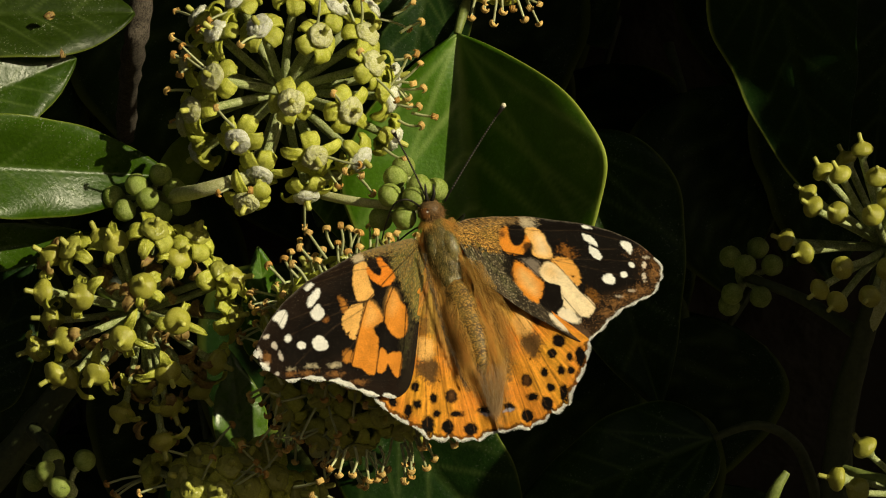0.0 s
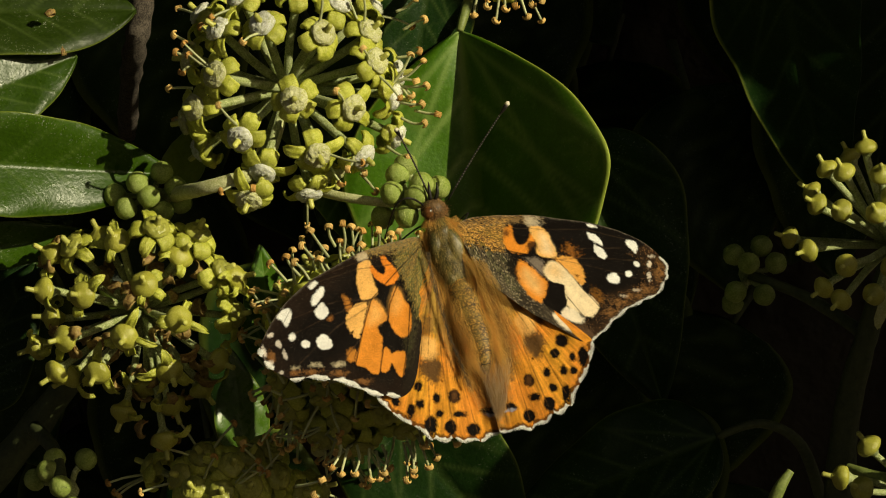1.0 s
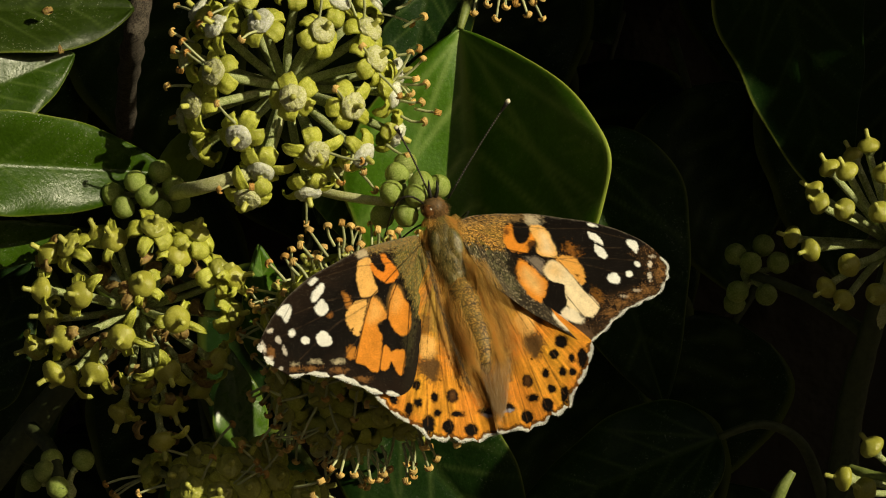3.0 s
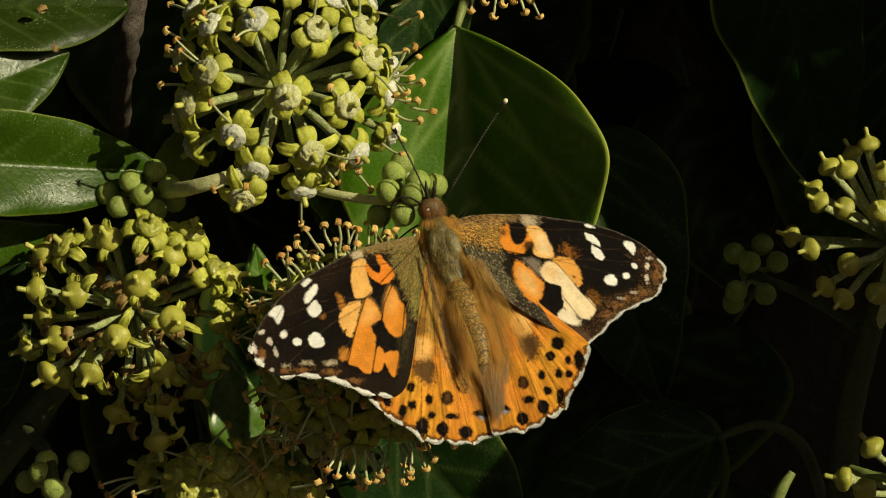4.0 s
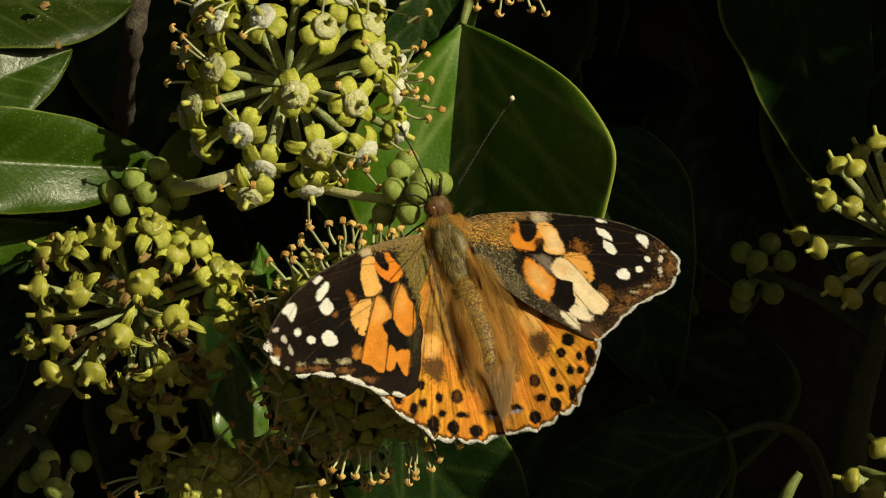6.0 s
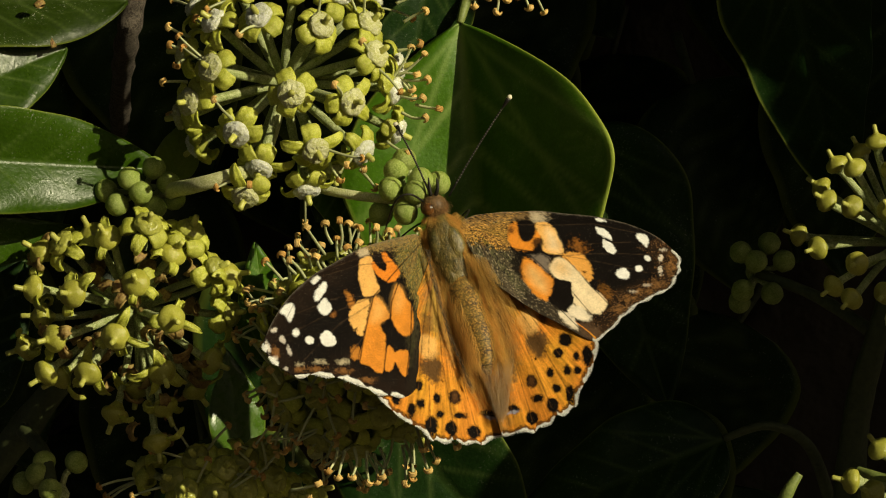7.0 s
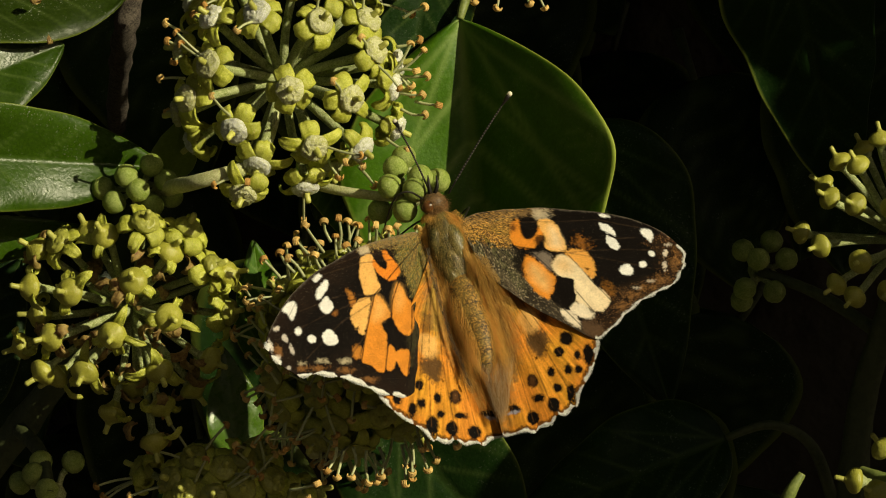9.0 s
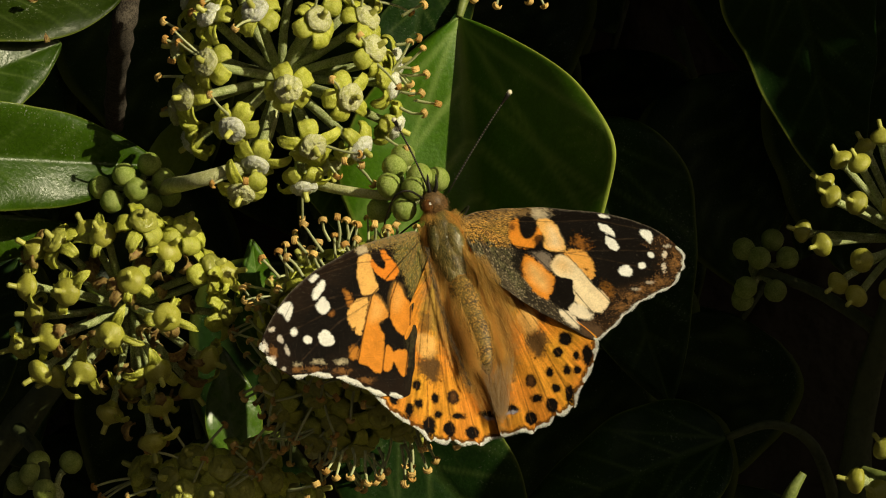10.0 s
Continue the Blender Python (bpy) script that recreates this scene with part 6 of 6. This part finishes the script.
    for _ in range(900):
        f = r.random() * (len(row) - 1.01)
        i = int(f)
        d = (row[i + 1] - row[i]).normalized()
        roots.append(row[i].lerp(row[i + 1], f - i) + Vector((r.gauss(0, 0.16), r.uniform(-0.1, 0.1), 0)))
        ways.append(d + Vector((r.uniform(-0.5, 0.5), r.uniform(-0.3, 0.0), 0)))
        lens.append(r.uniform(0.25, 0.7))
    part("scale_row", mesh("scale_row", *blades(roots, ways, lens, 0.03, (0, 0, 0), 44), SPECKLE_ROW, False), butterfly, "row of dark and pale speckles beside the abdomen")
    for name, lines, seed in (("flank_fur", ([(-0.16, -1.3, -2.39), (1.11, -3, -8.35), (3, -5.3, -15.83), (5.83, -7.1, -23.27)], [(-2, -0.8, -3.2), (-1.12, -3.1, -9.54), (1.1, -5.4, -16.62), (4.72, -7.3, -23.82)]), 6),
                              ("flank_fur", ([(2.07, -2.7, -0.96), (5, -4.1, -7.94), (7.12, -5.4, -14.25), (7.41, -7.3, -23.26)], [(4.77, -3.2, -1.59), (9.35, -4.6, -9.51), (10.12, -5.7, -15.82), (8.51, -7.4, -24.05)]), 7)):
        r = random.Random(seed)
        roots, ways, lens = [], [], []
        la, lb = arc(lines[0], 6), arc(lines[1], 6)
        for _ in range(2400):
            f = r.random() ** 1.05 * (len(la) - 1.01) * 0.9
            i = int(f)
            u = r.random()
            p = la[i].lerp(la[i + 1], f - i).lerp(lb[i].lerp(lb[i + 1], f - i), u)
            d = (la[i + 1] - la[i]).normalized()
            roots.append(p + Vector((0, r.uniform(-0.12, 0.2), 0)))
            ways.append(d + Vector((r.uniform(-1, 1) * 0.12, -r.uniform(-0.02, 0.05), r.uniform(-1, 1) * 0.06)))
            lens.append(r.uniform(1.5, 4.2) * (1 - 0.55 * f / len(la)))
        part(name, mesh(name, *blades(roots, ways, lens, 0.007, (0, -0.01, -0.02), seed), FUR, False), butterfly, "long tan hair over the inner hindwing")
    r = random.Random(15)
    roots, ways, lens = [], [], []
    end = Vector((6.9, -8.7, -24.6))
    for _ in range(1900):
        u, v = r.random() ** 0.8, r.uniform(-1, 1)
        p = Vector((6.0, -6.3, -15.0)).lerp(Vector((7.2, -8.2, -22.4)), u) + Vector((v * (2.7 - 1.8 * u) - 0.35 * u, 0.35 * abs(v), 0))
        roots.append(p)
        ways.append((end - p).normalized() + Vector((r.uniform(-1, 1), r.uniform(-1, 0.4), 0)) * 0.22)
        lens.append(min((end - p).length * 0.95, r.uniform(0.8, 2.8)))
    part("tail_fur", mesh("tail_fur", *blades(roots, ways, lens, 0.007, (0, -0.01, 0), 15), FUR_GREY, False), butterfly, "grey-tan hair between the hindwings")
    for s in (-1, 1):
        r = random.Random(20 + s)
        roots, ways, lens = [], [], []
        whole = spine[4:-4] + tail[6:-8]
        for _ in range(3400):
            f = r.random() * (len(whole) - 1.01)
            i = int(f)
            d = (whole[i + 1] - whole[i]).normalized()
            out = d.cross(Vector((0, -1, 0))).normalized() * s
            wide = 2.9 if i < len(spine) - 8 else 2.25
            veil = s > 0 and i >= len(spine) - 8
            off = r.uniform(0.25, 1.0) if veil else r.uniform(0.72, 1.0)
            rise = 0.9 * wide * math.sqrt(max(0.0, 1.02 - off * off)) + r.uniform(0.0, 0.35) if veil else r.uniform(0.2, 1.0)
            roots.append(whole[i].lerp(whole[i + 1], f - i) + out * wide * off + Vector((0, -rise, 0)))
            ways.append(d + out * r.uniform(0.0, 0.75) + Vector((0, r.uniform(-0.15, 0.12), 0)))
            lens.append(r.uniform(0.9, 2.8))
        part("side_fur", mesh("side_fur", *blades(roots, ways, lens, 0.007, (0, 0.02, -0.05), 21 + s), FUR, False), butterfly, "soft tan hair along the body")
    r = random.Random(9)
    roots, ways, lens = [], [], []
    for _ in range(3400):
        v = Vector((r.gauss(0, 1), r.gauss(-0.4, 1), r.gauss(-0.2, 1))).normalized()
        if v.x < -0.35 and v.y < 0.0 and v.z < 0.2:
            continue
        roots.append(Vector((-2.3, 1, 5.3)) + v * 1.62)
        ways.append(v * r.uniform(0.25, 0.8) + Vector((0.25, -0.1, -0.75)) + Vector((r.uniform(-1, 1), r.uniform(-1, 1), r.uniform(-1, 1))) * 0.35)
        lens.append(r.uniform(0.5, 1.5))
    part("head_fur", mesh("head_fur", *blades(roots, ways, lens, 0.010, (0, 0, 0), 4), FUR_RUST, False), butterfly, "rust-brown head fur")
    r = random.Random(48)
    roots, ways, lens = [], [], []
    for _ in range(1500):
        a = r.uniform(-1.7, 1.7)
        f = r.uniform(0.0, 0.2)
        p = spine[0].lerp(spine[8], f * 2.5)
        roots.append(p + Vector((math.sin(a) * (1.5 + 4 * f), -math.cos(a) * (1.4 + 3 * f), 0.25 * r.random())))
        ways.append(Vector((0.3 + 0.35 * math.sin(a), -0.3 * math.cos(a), -1.0)) + Vector((r.uniform(-1, 1), r.uniform(-1, 1), r.uniform(-1, 1))) * 0.3)
        lens.append(r.uniform(0.5, 1.5))
    part("neck_fur", mesh("neck_fur", *blades(roots, ways, lens, 0.009, (0, 0.02, -0.05), 48), FUR, False), butterfly, "tan fur behind the head")
    return wings


wings = build_butterfly()


# ---- the bee ----
bee = thing("honey_bee", (-80, -8, -50), "brown furry bee flying past the flowers", "bee")


def build_bee():
    """Nose along x, back along z; origin in the thorax."""
    egg = lambda r, l, seed=0: turned([(r * 0.2, -l), (r * 0.7, -l * 0.75), (r, -l * 0.1), (r * 0.95, l * 0.3), (r * 0.6, l * 0.8), (r * 0.15, l)], 14, 0.02, seed)
    ahead = place((0, 0, 0), (1, 0, 0))
    part("thorax", mesh("thorax", *egg(2.1, 2.3), BEE_SKIN), bee, "", ahead)
    part("abdomen", mesh("abdomen", *tube([(-2, 0, 0), (-3, 0, -0.1), (-4.6, 0, -0.4), (-6.4, 0, -0.9), (-8.2, 0, -1.6), (-8.9, 0, -1.9)], [0.8, 1.9, 2.3, 2.1, 1.1, 0.2], 14), BEE_SKIN), bee, "brown banded abdomen")
    head = part("head", mesh("head", *egg(1.75, 1.4, 1), BLACK), bee, "black head", pose(3.1 * MM, 0, -0.5 * MM, 0, 70, 0))
    part("face", mesh("face", *egg(0.85, 0.5, 3), BEE_FACE), head, "pale hairy face", pose(0, 0, 1.15 * MM, 0, 0, 0))
    for s in (-1, 1):
        part("eye", mesh("eye", *egg(0.55, 0.95, 2), BEE_EYE), bee, "shiny black eye", pose(3.3 * MM, s * 1.3 * MM, -0.4 * MM, s * 20, 15, 0))
        part("antenna", mesh("antenna", *tube(arc([(4.2, s * 0.4, 0.2), (5.2, s * 0.9, 1.6), (5.6, s * 1.6, 5.6)], 5), 0.13, 7), BLACK), bee, "black elbowed antenna")
        for name, ln, w, back, lift in (("forewing", 8.5, 2.9, -1.0, 30), ("hindwing", 6.0, 2.2, -1.8, 18)):
            g = []
            for i in range(9):
                t = i / 8
                ww = w * math.sin(math.pi * (0.08 + 0.86 * t)) ** 0.7 * (0.5 + 0.6 * t) / 2
                g.append([(c * ww - 0.25 * ln * t, s * ln * t, 0.15 * math.sin(3 * c)) for c in (-1, -0.4, 0.4, 1)])
            part(name, mesh(name, *sheet(g, 0.04), BEE_WING), bee, "clear amber wing", pose(back * MM, s * 1.2 * MM, 1.6 * MM, s * lift, 0, s * 30))
        for k, x in enumerate((1.2, 0.0, -1.4)):
            part("leg", mesh("leg", *tube(arc([(x, s * 1.2, -1.6), (x + 0.7 - k, s * 2.4, -2.3), (x + 0.4 - 1.2 * k, s * 2.2, -3.5), (x + 0.7 - 1.5 * k, s * 2.0, -4.4)], 4), 0.24, 7), BLACK), bee, "dark leg")
    r = random.Random(3)
    roots, ways, lens = [], [], []
    for _ in range(6500):
        v = Vector((r.gauss(0, 1), r.gauss(0, 1), r.gauss(0.2, 1))).normalized()
        roots.append(Vector((v.x * 2.2, v.y * 2.05, v.z * 2.05)))
        ways.append(v + Vector((-0.3, 0, 0)))
        lens.append(r.uniform(0.35, 0.8))
    for _ in range(700):
        v = Vector((r.gauss(-0.6, 1), r.gauss(0, 1), r.gauss(0.8, 1))).normalized()
        roots.append(Vector((3.1 + v.x * 1.4, v.y * 1.5, -0.5 + v.z * 1.6)))
        ways.append(v)
        lens.append(r.uniform(0.2, 0.4))
    part("fur", mesh("fur", *blades(roots, ways, lens, 0.02, (0, 0, -0.1), 8), BEE_FUR, False), bee, "rust-brown fur")


build_bee()


# ---- what moves ----
def motions():
    """Rows in mm and degrees, about the rest poses."""
    def shifted(rest, rows):
        out = []
        for t, x, y, z, rx, ry, rz in rows:
            m = Matrix.Translation(Vector((x, y, z)) * MM) @ Matrix.Translation(rest.translation) @ Euler((radians(rx), radians(ry), radians(rz))).to_matrix().to_4x4() @ rest.to_quaternion().to_matrix().to_4x4()
            out.append((t, m))
        return out

    def gusty(rows, *shares):
        """Puts rows into the gust of wind: at each time a share of the way from the pose at 4.0 s to that at 4.3 s."""
        calm, bent = [r for r in rows if r[0] == 4][0], [r for r in rows if r[0] == 4.3][0]
        more = [(t, *(a + (b - a) * k for a, b in zip(calm[1:], bent[1:]))) for t, k in shares]
        return sorted(rows + more)

    near = ((4.1, 0.87), (4.2, 0.72), (4.4, 0.92), (4.5, 0.69), (4.6, 0.36), (4.7, 0.19))
    far = ((4.1, 0.82), (4.2, 0.90), (4.4, 1.15), (4.5, 0.55), (4.6, 0.17), (4.7, 0.18))

    walk(butterfly, shifted(butterfly.matrix_basis.copy(), [
        (0, 0, 0, 0, 0, 0, 0),
        (0.5, 0.21, 0, -0.09, 0, 0, 0),
        (1, 0.15, 0, -0.11, 0, 0, 0),
        (1.5, 0.1, 0, 0.08, 0, 0, 0),
        (2, 0.1, 0, 0.06, 0, 0, 0),
        (2.5, 0.14, 0, 0.07, 0, 0, 0),
        (4, 0.21, 0, -0.17, 0, 0, 0),
        (4.1, -0.17, 0, -0.12, 0, 0, 0),
        (4.2, 0.0, 0, -0.08, 0, 0, 0),
        (4.3, -0.30, 0, -0.03, 0, 0, 0),
        (4.4, -0.40, 0, 0, 0, 0, 0),
        (4.5, -0.24, 0, 0, 0, 0, 0),
        (4.6, -0.07, 0, 0, 0, 0, 0),
        (4.7, 0.15, 0, 0.01, 0, 0, 0),
        (5, 0.09, 0, 0.02, 0, 0, 0),
        (5.5, 0.3, 0, -0.08, 0, 0, 0),
        (7, 0.25, 0, -0.11, 0, 0, 0),
        (7.5, 0.22, 0, -0.13, 0, 0, 0),
        (8, 0.33, 0, -0.16, 0, 0, 0),
        (8.5, 0.28, 0, -0.14, 0, 0, 0),
        (9, 0.22, 0, -0.12, 0, 0, 0),
        (9.5, 0.2, 0, -0.09, 0, 0, 0),
        (10, 0.25, 0, -0.15, 0, 0, 0),
    ]))
    walk(upper_umbel, shifted(upper_umbel.matrix_basis.copy(), [
        (0, 0, 0, 0, 0, 0, 0),
        (0.5, 0.21, 0, 0.02, 0, 0, 0),
        (1, 0.11, 0, -0.01, 0, 0, 0),
        (1.5, 0.08, 0, 0.08, 0, 0, 0),
        (2, 0.1, 0, 0.08, 0, 0, 0),
        (2.5, 0.13, 0, 0.07, 0, 0, 0),
        (4, -0.06, 0, 0, 0, 0, 0),
        (4.5, -0.19, 0, 0.06, 0, 0, 0),
        (5, 0.21, 0, -0.04, 0, 0, 0),
        (5.5, 0.38, 0, -0.03, 0, 0, 0),
        (7, 0.36, 0, -0.08, 0, 0, 0),
        (7.5, 0.24, 0, -0.08, 0, 0, 0),
        (8, 0.38, 0, -0.16, 0, 0, 0),
        (8.5, 0.38, 0, -0.12, 0, 0, 0),
        (9, 0.35, 0, -0.07, 0, 0, 0),
        (9.5, 0.28, 0, -0.07, 0, 0, 0),
        (10, 0.34, 0, -0.09, 0, 0, 0),
    ]))
    walk(wings["fore_a"], shifted(wings["fore_a"].matrix_basis.copy(), gusty([
        (0, 0, 0, 0, 0, 0, 0),
        (0.5, -0.05, 0, -0.02, 0.23, -0.15, -0.39),
        (1, 0.03, 0, 0.03, 0.55, 0.49, 1.68),
        (1.5, -0.01, 0, 0.02, 0.29, 0.97, 1.7),
        (2, 0, 0, 0, -0.36, 1.07, 3.36),
        (2.5, 0.03, 0, 0.02, -0.31, 1.59, 4.09),
        (4, 0.02, 0, 0.02, -0.29, 1.52, -0.17),
        (4.3, -1.52, 0, -0.65, -2.05, -1.92, -9.55),
        (5, -0.02, 0, -0.01, 0, 0.75, 0.33),
        (5.5, 0.04, 0, 0.04, -0.05, 1.59, 5.17),
        (7, 0.07, 0, 0.02, -0.6, 2, 9.15),
        (7.5, 0.06, 0, 0.02, -0.77, 1.99, 10.27),
        (8, 0.1, 0, 0.04, 0.55, 2.68, 11.54),
        (8.5, 0.1, 0, 0.04, -0.48, 2.01, 10.47),
        (9, 0.1, 0, 0.02, 0, 2.39, 12.15),
        (9.5, 0.1, 0, 0.02, 0.97, 2.2, 9.89),
        (10, 0.1, 0, 0.02, 0.67, 2.28, 10.09),
    ], *near)))
    walk(wings["fore_b"], shifted(wings["fore_b"].matrix_basis.copy(), gusty([
        (0, 0, 0, 0, 0, 0, 0),
        (0.5, -0.15, 0, 0.05, -0.12, 1.2, 1.59),
        (1, 0.04, 0, -0.01, 0.52, 0.2, -1),
        (1.5, -0.14, 0, 0.06, 0.85, 1.13, 1.09),
        (2, -0.06, 0, 0.02, 0.78, 1.3, 0.07),
        (2.5, -0.01, 0, 0, 0.88, 0.69, -0.82),
        (4, -0.12, 0, 0.05, 1.36, 1.33, -0.47),
        (4.3, -0.71, 0, 0.6, 2.17, 7.36, 14.11),
        (5, -0.02, 0, 0.01, 0.22, 1.09, -0.52),
        (5.5, 0.19, 0, -0.09, 0.65, -0.37, -2.46),
        (7, 0.31, 0, -0.16, 0.92, -1.36, -4.91),
        (7.5, 0.37, 0, -0.15, 1.25, -1.58, -5.73),
        (8, 0.37, 0, -0.19, 1.59, -1.75, -5.86),
        (8.5, 0.43, 0, -0.19, 0.74, -1.82, -6.49),
        (9, 0.51, 0, -0.22, 1.69, -2.25, -7.15),
        (9.5, 0.39, 0, -0.18, 1.23, -1.61, -5.99),
        (10, 0.42, 0, -0.18, 1.78, -1.42, -6.49),
    ], *far)))
    walk(wings["hind_a"], shifted(wings["hind_a"].matrix_basis.copy(), gusty([
        (0, 0, 0, 0, 0, 0, 0),
        (0.5, -0.01, 0, -0.02, 0.55, 0.17, -0.54),
        (1, 0, 0, -0.01, 0.55, 0.79, 1.47),
        (1.5, -0.02, 0, 0, 0.04, 1.35, 1.28),
        (2, -0.01, 0, -0.02, 0.14, 1.84, 2.91),
        (2.5, -0.03, 0, -0.01, -0.1, 2.33, 3.6),
        (4, -0.02, 0, -0.03, 0.16, 2.14, -0.65),
        (4.3, -0.48, 0, -0.14, 0.25, 1.62, -4.56),
        (5, 0, 0, -0.02, 0.1, 1.61, -0.07),
        (5.5, -0.02, 0, 0.02, -0.19, 2.34, 4.68),
        (7, -0.02, 0, 0.01, -1.02, 3.37, 8.49),
        (7.5, -0.01, 0, -0.01, -0.67, 3.41, 9.59),
        (8, 0, 0, 0.03, -0.4, 4, 10.69),
        (8.5, -0.02, 0, 0.03, -0.87, 3.49, 9.73),
        (9, -0.02, 0, 0, -0.47, 3.88, 11.29),
        (9.5, -0.02, 0, 0.02, 0.49, 3.55, 9.18),
        (10, -0.03, 0, 0.02, 0.02, 3.85, 9.11),
    ], *near)))
    walk(wings["hind_b"], shifted(wings["hind_b"].matrix_basis.copy(), gusty([
        (0, 0, 0, 0, 0, 0, 0),
        (0.5, -0.01, 0, 0.02, -0.29, 1.07, 1.51),
        (1, -0.01, 0, 0, 0.46, 0.38, -1.07),
        (1.5, -0.05, 0, 0.07, 0.08, 1.58, 0.53),
        (2, -0.02, 0, 0.02, 0.59, 1.45, -0.08),
        (2.5, 0, 0, 0, 0.83, 1.12, -0.92),
        (4, -0.06, 0, 0.07, 0.48, 2.17, -1.18),
        (4.3, -1.15, 0, 0.26, -0.95, 6.85, 16.15),
        (5, -0.01, 0, 0, 0.13, 1.05, -0.58),
        (5.5, 0.02, 0, -0.04, 1.16, -0.23, -2.15),
        (7, 0.01, 0, -0.03, 1.31, -0.71, -4.78),
        (7.5, 0.02, 0, -0.04, 1.8, -0.74, -5.51),
        (8, 0, 0, -0.04, 2.14, -0.85, -5.65),
        (8.5, 0.04, 0, -0.07, 1.63, -0.83, -6.09),
        (9, 0.04, 0, -0.08, 2.54, -1.39, -6.76),
        (9.5, 0.03, 0, -0.07, 2.03, -0.62, -5.64),
        (10, 0.01, 0, -0.03, 2.21, -0.58, -6.35),
    ], *far)))
    walk(bee, [
        (0, pose(-0.0819, -0.0100, -0.0423, 0, -10, 0)),
        (1.6, pose(-0.0728, -0.0080, -0.0409, 0, -20, 0)),
        (1.9, pose(-0.0644, -0.0060, -0.0383, 0, -25, 0)),
        (2.0, pose(-0.0621, -0.0050, -0.0358, 10, -15, 0)),
        (2.1, pose(-0.0617, -0.0050, -0.0358, 10, -25, 0)),
        (2.2, pose(-0.0581, -0.0050, -0.0314, 20, -24, -5)),
        (2.3, pose(-0.0593, -0.0050, -0.0324, 20, -28, -8)),
        (2.4, pose(-0.0577, -0.0050, -0.0313, 15, -20, -25)),
        (2.5, pose(-0.0642, -0.0060, -0.0271, 10, -34, -10)),
        (2.6, pose(-0.0704, -0.0080, -0.0235, 0, -50, 0)),
        (2.9, pose(-0.0925, -0.0200, -0.0122, 0, -50, 0)),
        (10.0, pose(-0.1612, -0.0600, 0.0100, 0, -30, 0)),
    ])



motions()
